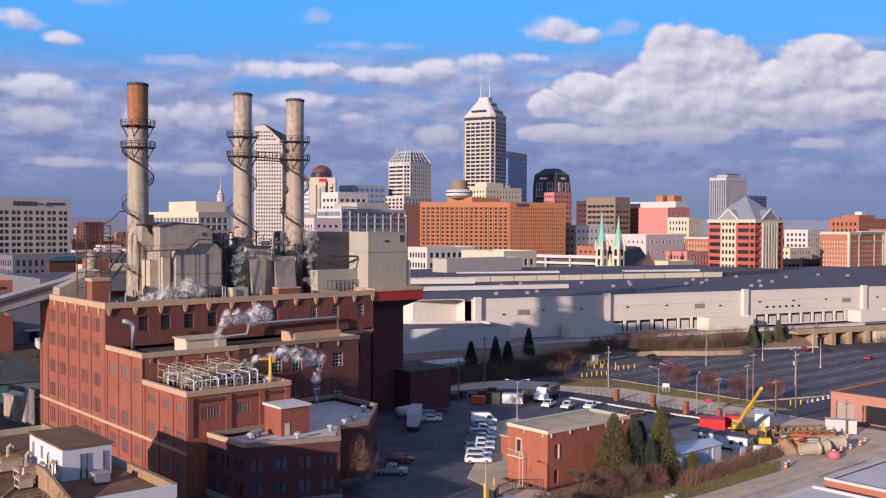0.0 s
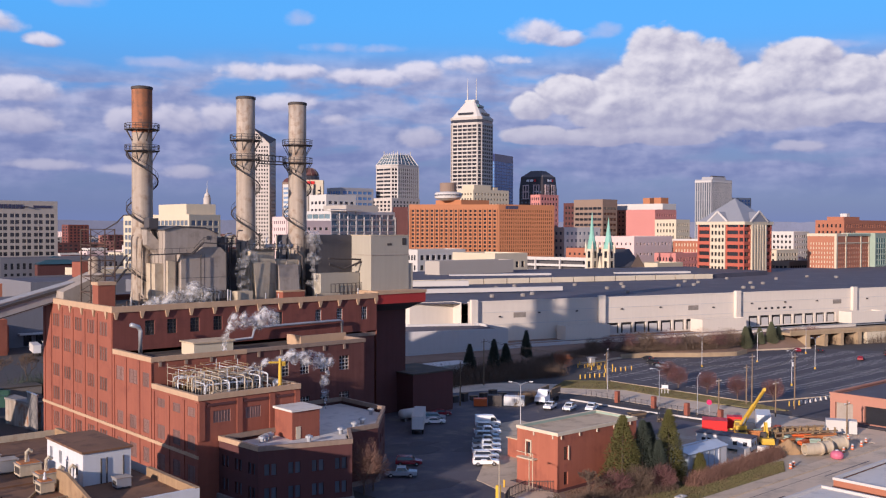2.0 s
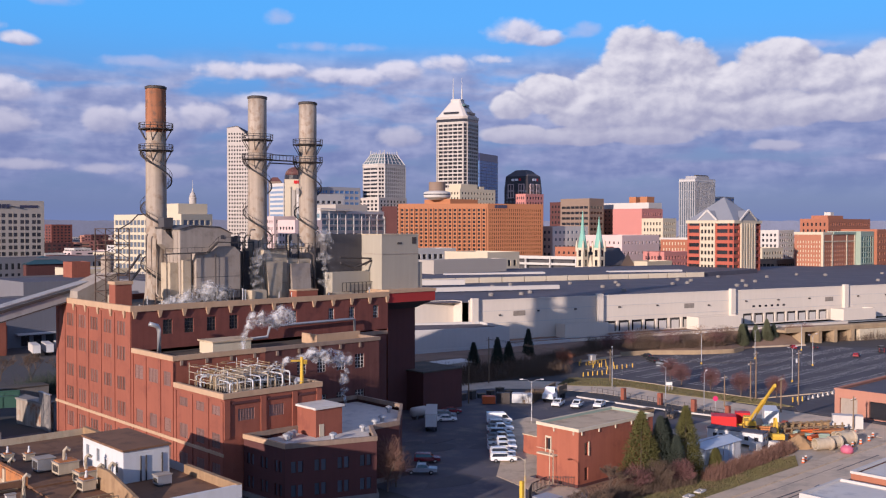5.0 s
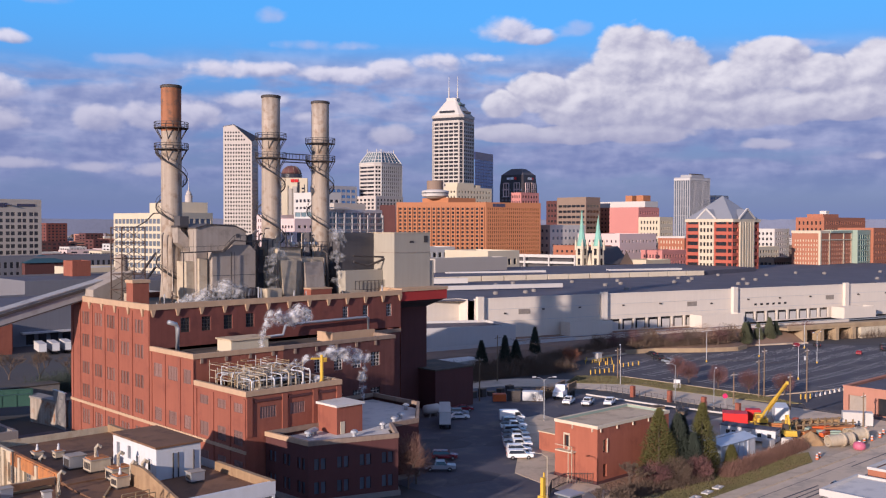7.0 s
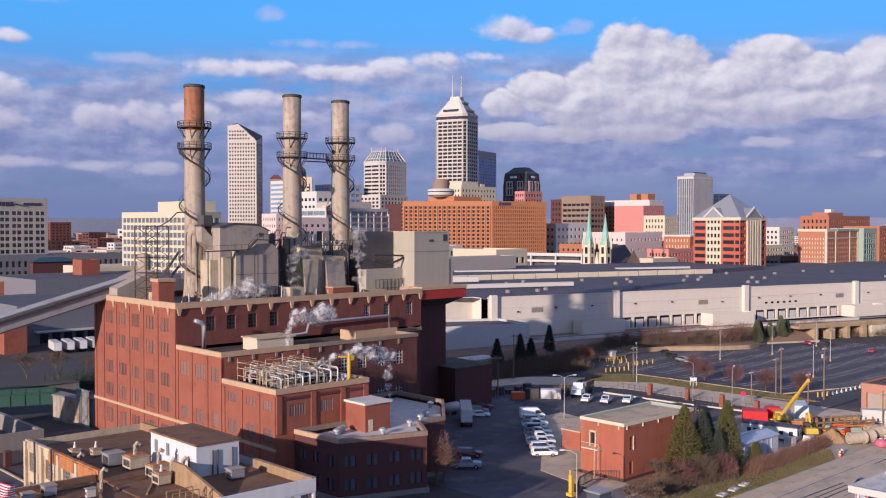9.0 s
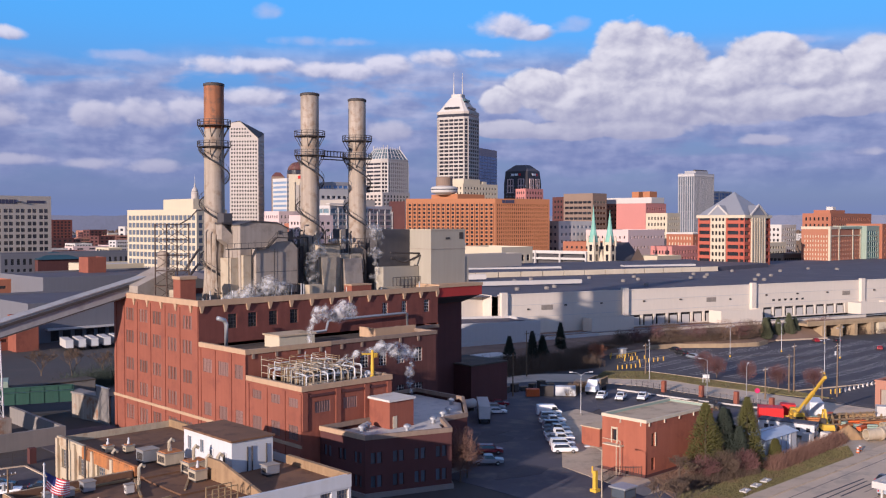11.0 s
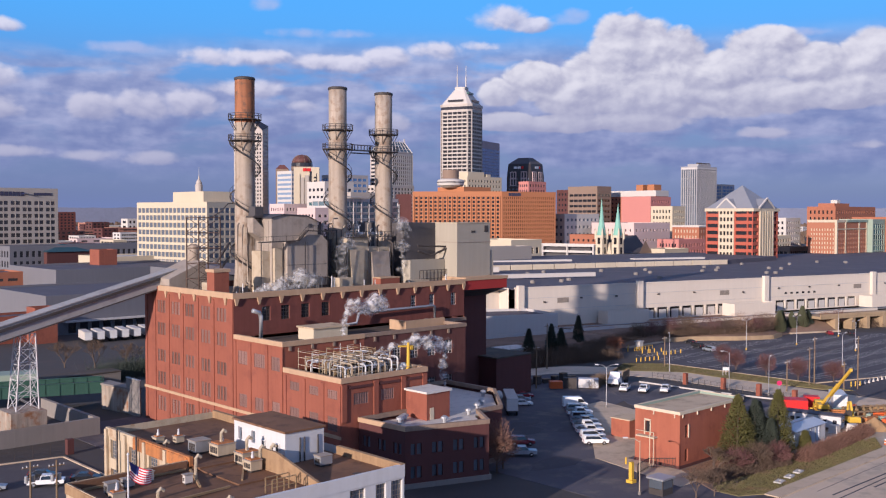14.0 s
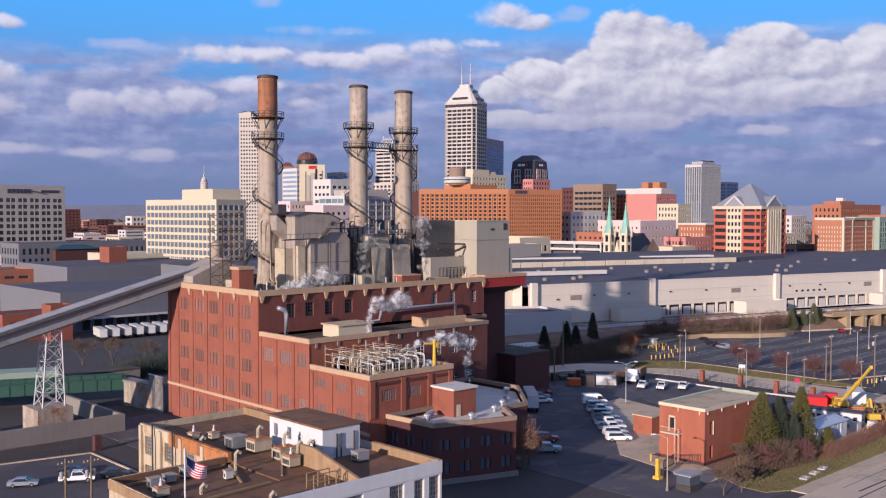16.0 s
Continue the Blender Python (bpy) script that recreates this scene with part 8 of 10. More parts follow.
# ---- trees and shrubs ----
def conifer(x, y, h, r, material, label, seed, z0=0.0):
    rng = random.Random(seed)
    ob = thing("conifer_tree", (x, y, z0), label, "tree", "evergreens")
    part("trunk", Geo().lathe([(0.28, 0), (0.2, h * 0.3), (0.05, h * 0.95)], n=7), "bark", ob)
    g = Geo()
    for i in range(5200):
        f = rng.random() ** 1.25
        z = 0.5 + f * (h - 0.6)
        lobe = 0.82 + 0.25 * math.sin(7 * f + seed) * math.sin(3 * i)
        rad = r * (1 - f) ** 0.75 * (0.35 + 0.65 * rng.random() ** 0.4) * lobe * (1 if f > 0.1 else 0.75 + 2.5 * f)
        a = rng.uniform(0, 2 * math.pi)
        p = Vector((rad * math.cos(a), rad * math.sin(a), z))
        out = Vector((math.cos(a), math.sin(a), rng.uniform(0.1, 0.9))).normalized()
        side = Vector((-math.sin(a), math.cos(a), rng.uniform(-0.3, 0.3)))
        s = rng.uniform(0.15, 0.36)
        tip = p + out * s * 1.7
        g.add([p - side * s * 0.45, p + side * s * 0.45, p - out.cross(side) * s * 0.3, tip], ((0, 1, 3), (1, 2, 3), (2, 0, 3)))
    part("crown", g, material, ob)
    return ob


conifer(127.6, 104.6, 12.2, 4.6, "conifer", "tall olive conifer beside the gatehouse", 1)
conifer(131.8, 103.6, 11.0, 3.6, "conifer_blue", "dark blue-green conifer between two olive ones", 2)
conifer(134.2, 104.2, 10.2, 3.3, "conifer_blue", "dark blue-green conifer in the group", 3)
conifer(136.8, 101.8, 12.4, 3.9, "conifer", "tall olive conifer at the group's end", 4)
conifer(133.4, 101.4, 7.6, 2.6, "conifer_blue", "low dark conifer in front of the group", 5)
conifer(143.0, 99.6, 4.2, 1.5, "conifer", "small young olive conifer", 6)
for k, (x, y, h, m) in enumerate(((198, 207, 11, "conifer_blue"), (205, 209, 9, "conifer_blue"), (216, 211, 12, "conifer_blue"), (190, 209, 10, "conifer_blue"))):
    conifer(x, y, h, 2.9, m, "dense dark conifer on the railway bank", 20 + k)
for k, (x, y, z, h, r, m) in enumerate(((309, 191, 0.6, 8.2, 3.2, "conifer_sage"), (325, 190, 1.2, 8.4, 3.0, "conifer_sage"), (314, 192.5, 1.4, 7.0, 2.4, "conifer_blue"), (319.5, 191.5, 1.2, 6.4, 2.4, "conifer_sage"), (330, 190, 1.6, 6.0, 2.2, "conifer_blue"))):
    conifer(x, y, h, r, m, "broad grey-green conifer above the car park", 40 + k, z)


def grow(g, twig, p, d, length, r, level, rng):
    q = p + d * length
    mid = p.lerp(q, 0.5) + Vector((rng.uniform(-1, 1), rng.uniform(-1, 1), 0)) * length * 0.06
    (g if level > 1 else twig).tube([p, mid, q], r, 5 if level > 2 else 3, r * 0.6)
    if level == 0:
        return
    for k in range(rng.choice((3, 4, 4)) if level > 1 else 6):
        a = rng.uniform(0, 2 * math.pi)
        e = (d + Vector((math.cos(a), math.sin(a), rng.uniform(-0.15, 0.5))) * rng.uniform(0.45, 0.85)).normalized()
        grow(g, twig, p.lerp(q, rng.uniform(0.55, 1.0)), e, length * rng.uniform(0.6, 0.8), max(r * 0.55, 0.022), level - 1, rng)


def bare_tree(x, y, h, label, seed, material="twig_red", z=0.0, levels=4):
    rng = random.Random(seed)
    ob = thing("bare_tree", (x, y, z), label, "tree", "bare trees")
    g, twig = Geo(), Geo()
    for k in range(3 if levels > 3 else 4):
        a = 2.1 * k + seed
        grow(g, twig, Vector((0, 0, 0.9)), Vector((0.5 * math.cos(a), 0.5 * math.sin(a), 1)).normalized(), h * 0.34, 0.11 * h / 7, levels, rng)
    g.lathe([(0.2 * h / 7, 0), (0.15 * h / 7, 1.2)], n=7)
    part("trunk", g, "bark", ob)
    part("crown", twig, material, ob, "fine bare winter twigs")
    return ob


bare_tree(116.5, 102.3, 5.5, "bare brown tree near the fence", 3, "twig_brown")
bare_tree(103.0, 97.6, 4.6, "spreading bare tree by the street", 4, "twig_brown")
bare_tree(106.5, 96.5, 4.2, "spreading bare tree by the street", 5, "twig_brown")
bare_tree(120.5, 101.6, 4.0, "low bare brown tree below the conifers", 8, "twig_brown")
TREES = []
for k, (x, y) in enumerate(((220.5, 158.0), (219.8, 148.4), (218.4, 138.5), (221.4, 130.2), (227, 166))):
    TREES.append((x, y, 6.4, 31 + k))
for k, (x, y) in enumerate(((90.6, 286.6), (84, 292), (95, 275))):
    bare_tree(x, y, 9, "bare dark tree beyond the lane", 50 + k, "twig_brown")


def round_tree(x, y, h, label, seed, material="twig_red", wide=0.46, n=1700, z=0.0):
    """A small street tree in winter: forked limbs inside a round haze of fine twigs."""
    rng = random.Random(seed)
    ob = thing("bare_tree", (x, y, z), label, "tree", "bare trees")
    g, twig = Geo(), Geo()
    g.lathe([(0.16, 0), (0.12, h * 0.22)], n=7)
    c = Vector((0, 0, h * 0.56))
    for k in range(9):
        a = 2.4 * k + seed
        tip = c + Vector((math.cos(a) * h * 0.33, math.sin(a) * h * 0.33, h * rng.uniform(-0.05, 0.3)))
        g.tube([(0, 0, h * 0.2), Vector((0, 0, h * 0.2)).lerp(tip, 0.5) + Vector((0, 0, 0.25)), tip], 0.07, 5, 0.025)
    for i in range(n):
        v = Vector((rng.gauss(0, 1), rng.gauss(0, 1), rng.gauss(0, 1))).normalized()
        lump = 1 + 0.3 * noise.noise(v * 1.7 + Vector((seed * 3.1, 0, 0)))
        f = rng.random() ** 0.5 * lump
        p = c + Vector((v.x * h * wide, v.y * h * wide, v.z * h * 0.42)) * f
        d = (v + Vector((rng.uniform(-0.6, 0.6), rng.uniform(-0.6, 0.6), 0.6))).normalized() * rng.uniform(0.5, 1.1)
        twig.tube([p - d * 0.6, p + d * 0.4], 0.022, 3, 0.01)
    part("trunk", g, "bark", ob)
    part("crown", twig, material, ob, "haze of fine bare winter twigs")
    return ob


def thicket(name, path, width, h, n, material, label, seed, z=0.0):
    """A belt of leafless shrubs along a path: many thin upright stems."""
    rng = random.Random(seed)
    g = Geo()
    pts = [Vector(p) for p in path]
    for i in range(n):
        s = rng.uniform(0, len(pts) - 1.001)
        k = int(s)
        c = pts[k].lerp(pts[k + 1], s - k)
        a, r = rng.uniform(0, 2 * math.pi), width * math.sqrt(rng.random())
        p = Vector((c.x + r * math.cos(a), c.y + r * math.sin(a), z + (c.z if len(c) > 2 else 0)))
        top = h * (1.1 - (r / width) ** 2 * 0.7) * rng.uniform(0.5, 1.1)
        d = Vector((rng.uniform(-0.35, 0.35), rng.uniform(-0.35, 0.35), 1)) * top
        g.tube([p, p + d * 0.55 + Vector((rng.uniform(-0.2, 0.2), rng.uniform(-0.2, 0.2), 0)), p + d], 0.04, 3, 0.014)
        e = p + d * 0.5
        g.tube([e, e + Vector((rng.uniform(-0.5, 0.5), rng.uniform(-0.5, 0.5), 0.35)) * top * 0.7], 0.022, 3, 0.01)
        e = p + d * 0.3
        g.tube([e, e + Vector((rng.uniform(-0.6, 0.6), rng.uniform(-0.6, 0.6), 0.4)) * top * 0.6], 0.022, 3, 0.01)
    return solo(name, g, material, label, "shrubs", kind="stuff")


round_tree(221.5, 201.0, 6.6, "small rust-orange bare tree beside the yellow posts", 30, "twig_rust")
for x, y, h, k in TREES:
    round_tree(x, y, h, "small round bare reddish tree at the car park edge", k)
round_tree(91.6, 129.2, 9.6, "tall bare reddish-tan tree in front of the annex", 63, "twig_mid", 0.3, 1700)
round_tree(94.4, 130.4, 7.0, "bare reddish-tan tree in front of the annex", 64, "twig_mid", 0.4, 1300)
round_tree(126.0, 99.8, 5.0, "low spreading bare reddish tree below the conifers", 61, "twig_brown", 0.55, 1300)
round_tree(130.6, 98.6, 4.6, "low spreading bare reddish tree below the conifers", 62, "twig_red", 0.55, 1300)
round_tree(121.0, 101.0, 4.8, "low spreading bare brown tree below the conifers", 65, "twig_red", 0.55, 1200)
thicket("hedge", [(137, 97.2), (146, 97.6), (158, 98.2), (168, 99)], 1.7, 2.3, 6000, "twig_mid", "reddish-brown leafless hedge above the grass", 3)
thicket("shrubs", [(113, 101.5), (119, 101.0), (127, 100.0), (133, 99.2)], 2.2, 2.2, 3600, "twig_brown", "brown leafless shrubs below the conifers", 4)
thicket("bank_shrubs", [(262, 210.5, 1.8), (274, 207, 1.8), (285, 200, 1.8), (297, 194.5, 2.2), (305, 195, 2.2)], 4.4, 2.8, 6000, "twig_brown", "brown scrub on the railway bank", 5)
thicket("bank_shrubs", [(215, 206, 2.0), (236, 211, 2.0), (262, 215, 2.2)], 4.2, 2.6, 4000, "twig_brown", "dark brown scrub on the railway bank", 6)
thicket("bank_shrubs", [(160, 214, 1.0), (186, 208, 1.0), (212, 204, 1.5)], 5.0, 4.0, 2200, "twig_brown", "dark leafless scrub in the plant's shade", 7)
thicket("shade_scrub", [(166, 203), (184, 205), (203, 201), (214, 199)], 6.5, 4.6, 5000, "twig_brown", "dense dark scrub in the shade beside the road", 17)
for k, (x, y, h) in enumerate(((264, 209, 5.2), (268.5, 206, 6.0), (273, 206, 5.0), (277.5, 200.5, 6.2), (282, 197.5, 5.4), (287, 194.5, 6.4), (291.5, 191.5, 5.6), (297, 191, 6.2), (302, 192, 5.2), (256, 211, 4.4), (248, 211, 4.0), (336, 186, 4.2), (343, 184, 4.6))):
    round_tree(x, y, h + 1.5, "rounded bare brown shrub on the railway bank", 80 + k, ("twig_red", "twig_brown", "twig_tan")[k % 3], 0.55, 1100, 1.9)
thicket("east_scrub", [(352, 182), (372, 172), (395, 165)], 4.0, 4.5, 1500, "twig_brown", "brown scrub beyond the bridge", 8)
thicket("lane_scrub", [(80, 262), (92, 266), (104, 270)], 6.0, 6.0, 1500, "conifer_blue", "dark scrub beyond the lane", 9)
thicket("yard_scrub", [(168, 168), (174, 171), (181, 170)], 1.6, 3.0, 700, "timber", "dry tan reeds beside the yard", 10)

def inside(x, y, poly):
    """Whether the place lies within the plan."""
    hit = False
    for (ax, ay), (bx, by) in zip(poly, poly[1:] + poly[:1]):
        if (ay > y) != (by > y) and x < ax + (y - ay) / (by - ay) * (bx - ax):
            hit = not hit
    return hit


def turf(poly, z, n, label, seed, material="grass_blades", h=0.11):
    """Tufts of standing winter grass on a plan."""
    rng = random.Random(seed)
    g = Geo()
    x0, x1, y0, y1 = min(p[0] for p in poly), max(p[0] for p in poly), min(p[1] for p in poly), max(p[1] for p in poly)
    while n:
        x, y = rng.uniform(x0, x1), rng.uniform(y0, y1)
        if not inside(x, y, poly):
            continue
        n -= 1
        a, t, w = rng.uniform(0, math.pi), h * rng.uniform(0.5, 1.4), rng.uniform(0.05, 0.11)
        c, s, lx, ly = w * math.cos(a), w * math.sin(a), rng.uniform(-0.08, 0.08), rng.uniform(-0.08, 0.08)
        g.quad((x - c, y - s, z), (x + c, y + s, z), (x + c * 0.6 + lx, y + s * 0.6 + ly, z + t), (x - c * 0.6 + lx, y - s * 0.6 + ly, z + t))
    return solo("grass_tufts", g, material, label, "grass", kind="stuff")


turf([(109, 93.8), (113, 91.7), (158, 91.7), (165, 96), (150, 98.5), (137, 102), (124, 104), (114, 101), (109, 98.4)], 0.14, 26000, "short olive winter grass by the street", 1)
turf([(206.5, 153), (209.5, 128), (213.5, 121.5), (216.2, 133), (216.2, 178.5), (214.6, 181), (207.8, 187.6), (195.5, 181.6), (207.3, 166)], 0.12, 14000, "short olive winter grass beside the car park", 2)
turf([(111, 100.5), (122, 98.9), (131, 100.2), (136.4, 100.8), (136.8, 108.4), (117, 108.4)], 0.17, 9000, "fallen brown leaves in the planting bed", 3, "leaf_litter", 0.09)

# ---- car park lines, kerbs, bollards ----
g = Geo()
for r in range(8):
    y0 = 126 + 9.2 * r
    for k in range(44):
        x = 222 + 2.8 * k + 3.0 * (r % 2)
        dx = x - 216.5
        if y0 + 5.2 < 206 - 0.42 * max(0, x - 250) and y0 > 136 - 0.42 * dx and y0 > 121 and x < 338:
            g.box(x, x + 0.24, y0, y0 + 5.0, 0.05, 0.056)
solo("bay_lines", g, "line", "faded white parking bay lines", "road marking", kind="stuff")
g = Geo()
for k in range(60):
    g.box(-60 + 12 * k, -54 + 12 * k, 75.3, 75.5, 0.035, 0.042)
solo("lane_lines", g, "line", "worn white lane dashes on the street", "road marking", kind="stuff")
g = Geo()
rng = random.Random(9)
for k in range(26):
    x, y = rng.uniform(100, 220), rng.uniform(63, 88)
    g.beam((x, y, 0.036), (x + rng.uniform(15, 45), y + rng.uniform(-0.6, 0.6), 0.036), rng.uniform(0.12, 0.35), 0.01)
solo("tar_seams", g, "asphalt", "dark tar seams in the concrete street", "road marking", kind="stuff")
solo("kerb_car_park", Geo().beam((216.4, 133, 0.12), (216.4, 178, 0.12), 0.3, 0.3).beam((216.4, 133, 0.12), (246, 123, 0.12), 0.3, 0.3), "paving", "pale concrete kerb of the car park", "kerb", kind="structure")
solo("kerb_south", Geo().box(113, 600, 88.8, 89.1, 0, 0.19), "paving", "pale concrete kerb of the street", "kerb", kind="structure")
solo("bank_kerb", Geo().beam((236, 206.6, 0.25), (258, 207, 0.25), 1.0, 0.5).beam((313, 188.6, 0.25), (334, 179.5, 0.25), 1.0, 0.5), "paving", "tan kerb below the railway bank", "kerb", kind="structure")


tw = [(258, 207), (268.9, 203), (281.2, 192.4), (290, 187.4), (294.4, 185.8), (303, 187)]
for a, b in zip(tw, tw[1:]):
    solo("bank_wall", Geo().beam((*a, 0.7), (*b, 0.7), 0.6, 1.6), "sandstone", "tan concrete retaining wall below the bank", "wall", (*a, 0), kind="structure")


def bollard(x, y):
    ob = thing("bollard", (x, y, 0.1), "yellow painted steel bollard", "bollard", "yellow bollards")
    part("post", Geo().lathe([(0.16, 0), (0.16, 1.15), (0.09, 1.25)], n=8), "yellow", ob)
    return ob


first = bollard(234.5, 205)
rng = random.Random(2)
for k in range(22):
    f = k / 21
    copy_thing(first, pose(*((228 + 10 * f + rng.uniform(-1, 1), 190 + 6 * (k % 3) - 2 * f) if k % 4 else (213 + 9 * f, 186.5 - 2 * f)), 0.1))
for x, y in ((219, 124.5), (220.4, 124), (221.8, 123.4), (112.2, 117.4)):
    copy_thing(first, pose(x, y, 0.1))
kiosk = thing("pay_station", (236.5, 202, 0.1), "white pay station with yellow rails in the car park", "kiosk")
part("cabin", Geo().box(-1.0, 1.0, -0.8, 0.8, 0.2, 2.6), "white", kiosk)
part("roof", Geo().box(-1.3, 1.3, -1.1, 1.1, 2.6, 2.8), "white", kiosk)
for k in range(6):
    part("rail", Geo().beam((-5 + 2 * k, -1.6, 0), (-5 + 2 * k, -1.6, 1.1), 0.12), "yellow", kiosk)
part("top_rail", Geo().beam((-5, -1.6, 1.1), (5, -1.6, 1.1), 0.12), "yellow", kiosk)


# ---- poles and lamps ----
def street_lamp(x, y, h, label, rz=0.0, arms=1, material="steel"):
    ob = thing("street_lamp", (x, y, 0), label, "street lamp", "street lamps", rz=rz)
    part("pole", Geo().lathe([(0.11, 0), (0.06, h)], n=8), material, ob)
    part("base", Geo().lathe([(0.25, 0), (0.25, 0.54)], n=8), "concrete", ob)
    for s in (1, -1)[:arms]:
        part("arm", Geo().tube([(0, 0, h - 0.3), (s * 0.9, 0, h + 0.3), (s * 2.2, 0, h + 0.5)], 0.06, 5), material, ob)
        part("lamp_head", Geo().box(min(s * 1.9, s * 2.7), max(s * 1.9, s * 2.7), -0.16, 0.16, h + 0.4, h + 0.58), "steel_white", ob)
    return ob


street_lamp(151.1, 151.0, 9.4, "twin-arm steel street lamp in the yard", -40, 2)
street_lamp(191.6, 143.4, 9.5, "steel street lamp by the side street", 160)
street_lamp(192.2, 133.0, 9.0, "steel street lamp by the side street", 20)
street_lamp(203.0, 168.4, 10.5, "steel street lamp by the side street", 40)
street_lamp(98.6, 105.0, 8.6, "tan street lamp beside the guard booth", 140, 1, "casing_tan")
for x, y in ((249.2, 140.4), (284.9, 152.1), (262, 178), (318.7, 173.1), (285.8, 172.6)):
    lp = street_lamp(x, y, 9.5, "slim car park lamp on a yellow foot", 0, 2)
    part("foot", Geo().lathe([(0.27, 0), (0.27, 0.56), (0.14, 0.62)], n=8), "yellow", lp)


def utility_pole(x, y, h, label, cans=0):
    ob = thing("utility_pole", (x, y, 0), label, "utility pole", "utility poles")
    part("pole", Geo().lathe([(0.19, 0), (0.12, h)], n=8), "timber", ob)
    part("crossarm", Geo().beam((-1.2, 0, h - 0.8), (1.2, 0, h - 0.8), 0.14), "timber", ob)
    for s in (-1.05, -0.5, 0.5, 1.05):
        part("insulator", Geo().lathe([(0.07, 0), (0.07, 0.22)], (s, 0, h - 0.73), 6), "steel_white", ob)
    for k in range(cans):
        part("transformer", Geo().lathe([(0.28, 0), (0.28, 1.0)], ((-0.5, 0.5)[k % 2], 0.25, h - 3.0), 10), "steel", ob)
    return ob


POLES = [(216.6, 121.8, 13.5, 2), (213.3, 132.9, 10.0, 0), (215.4, 132.6, 12.5, 0), (183.9, 196.7, 13.0, 0), (157.8, 178.0, 11.0, 0), (204.2, 119.8, 8.5, 0), (200.4, 132.5, 8.0, 0), (196.5, 99, 7.5, 0), (212.0, 176.0, 9.0, 0), (24.0, 157.0, 8.5, 2), (27.2, 155.6, 8.5, 2)]
for x, y, h, c in POLES:
    utility_pole(x, y, h, "weathered timber utility pole" + (" with grey transformers" if c else " with a crossarm"), c)
for (i, j) in ((0, 1), (1, 3), (9, 10)):
    a, b = POLES[i], POLES[j]
    for s in (-1.0, 0.0, 1.0):
        p, q = Vector((a[0] + s, a[1], a[2] - 0.5)), Vector((b[0] + s, b[1], b[2] - 0.5))
        pts = [p.lerp(q, t / 10) - Vector((0, 0, 1.6 * 4 * (t / 10) * (1 - t / 10))) for t in range(11)]
        solo("overhead_cable", Geo().tube(pts, 0.025, 3), "steel_dark", "thin sagging overhead cable", "cable", tuple(p), group="overhead cables")

# ---- fences ----
fence = thing("yard_fence", (185, 125, 0), "white-topped low wall and mesh fence with brick piers", "fence")
for x, y in ((190.9, 155.6), (191.6, 145.0), (190.0, 134.4), (188.6, 124.5)):
    part("brick_pier", Geo().box(x - 0.5, x + 0.5, y - 0.5, y + 0.5, 0, 2.9), "brick", fence, world=True)
part("top_rail", Geo().beam((184.5, 165.5, 0.2), (185.4, 144.5, 0.2), 0.4, 0.35), "white", fence, world=True)
part("top_rail", Geo().beam((185.4, 144.5, 0.2), (188.4, 125.5, 0.2), 0.4, 0.35), "white", fence, world=True)
for k in range(24):
    f = k / 23
    x, y = 191.2 - 2.2 * f, 166 - 42 * f
    part("post", Geo().beam((x, y, 0), (x, y, 1.9), 0.08), "steel_dark", fence, world=True)
for z in (0.3, 1.1, 1.9):
    part("wire", Geo().beam((191.2, 166, z), (189.0, 124, z), 0.05), "steel_dark", fence, world=True)
gate = thing("entrance_fence", (107.5, 112, 0), "black steel picket fence by the gatehouse", "fence")
pk = [(104.2, 109.4), (108, 112.0), (113.0, 113.2), (116.2, 110.0)]
for a, b in zip(pk, pk[1:]):
    n = int(dist(a, b) / 0.45)
    part("rail", Geo().beam((*a, 1.8), (*b, 1.8), 0.09).beam((*a, 0.35), (*b, 0.35), 0.09), "steel_dark", gate, world=True)
    for k in range(n + 1):
        x, y = a[0] + (b[0] - a[0]) * k / n, a[1] + (b[1] - a[1]) * k / n
        part("picket", Geo().beam((x, y, 0.1), (x, y, 2.0), 0.06), "steel_dark", gate, world=True)
barrier = thing("entry_barrier", (103.4, 110.0, 0.03), "yellow steel barrier post at the entrance", "barrier")
part("post", Geo().box(-0.3, 0.3, -0.3, 0.3, 0, 3.4), "yellow", barrier)
part("foot", Geo().box(-0.6, 0.6, -0.6, 0.6, 0, 0.5), "yellow", barrier)

# ---- construction yard ----
def container(x, y, rz, l, w, h, material, label, name="shipping_container", cat="container"):
    ob = thing(name, (x, y, 0.06), label, cat, "yard containers", rz=rz)
    part("box", Geo().box(-l / 2, l / 2, -w / 2, w / 2, 0.15, h), material, ob)
    for k in range(int(l / 0.6)):
        u = -l / 2 + 0.3 + 0.6 * k
        part("rib", Geo().box(u - 0.1, u + 0.1, -w / 2 - 0.05, -w / 2, 0.3, h - 0.15), material, ob)
    for s in (-1, 1):
        part("skid", Geo().box(-l / 2, l / 2, s * w / 2 - 0.1 * s - 0.1, s * w / 2 - 0.1 * s + 0.1, 0, 0.15), "steel_dark", ob)
    return ob




def timber_stack(x, y, rz, rows, label, seed):
    """Loose baulks laid crosswise on two bearers."""
    rng = random.Random(seed)
    ob = thing("timber_stack", (x, y, 0.06), label, "timber stack", "timber stacks", rz=rz)
    for s in (-1.2, 1.2):
        part("bearer", Geo().box(s - 0.1, s + 0.1, -1.0, 1.0, 0, 0.2), "timber", ob)
    for k in range(rows):
        for i in range(4):
            a, w = rng.uniform(-0.5, 0.5), rng.uniform(0.14, 0.2)
            yy = -0.75 + 0.5 * i
            part("baulk", Geo().beam((-2.1 + a, yy, 0.32 + 0.25 * k), (2.1 + a, yy + rng.uniform(-0.15, 0.15), 0.32 + 0.25 * k), w * 2, 0.23), rng.choice(("timber", "steel_dark")), ob)
    return ob


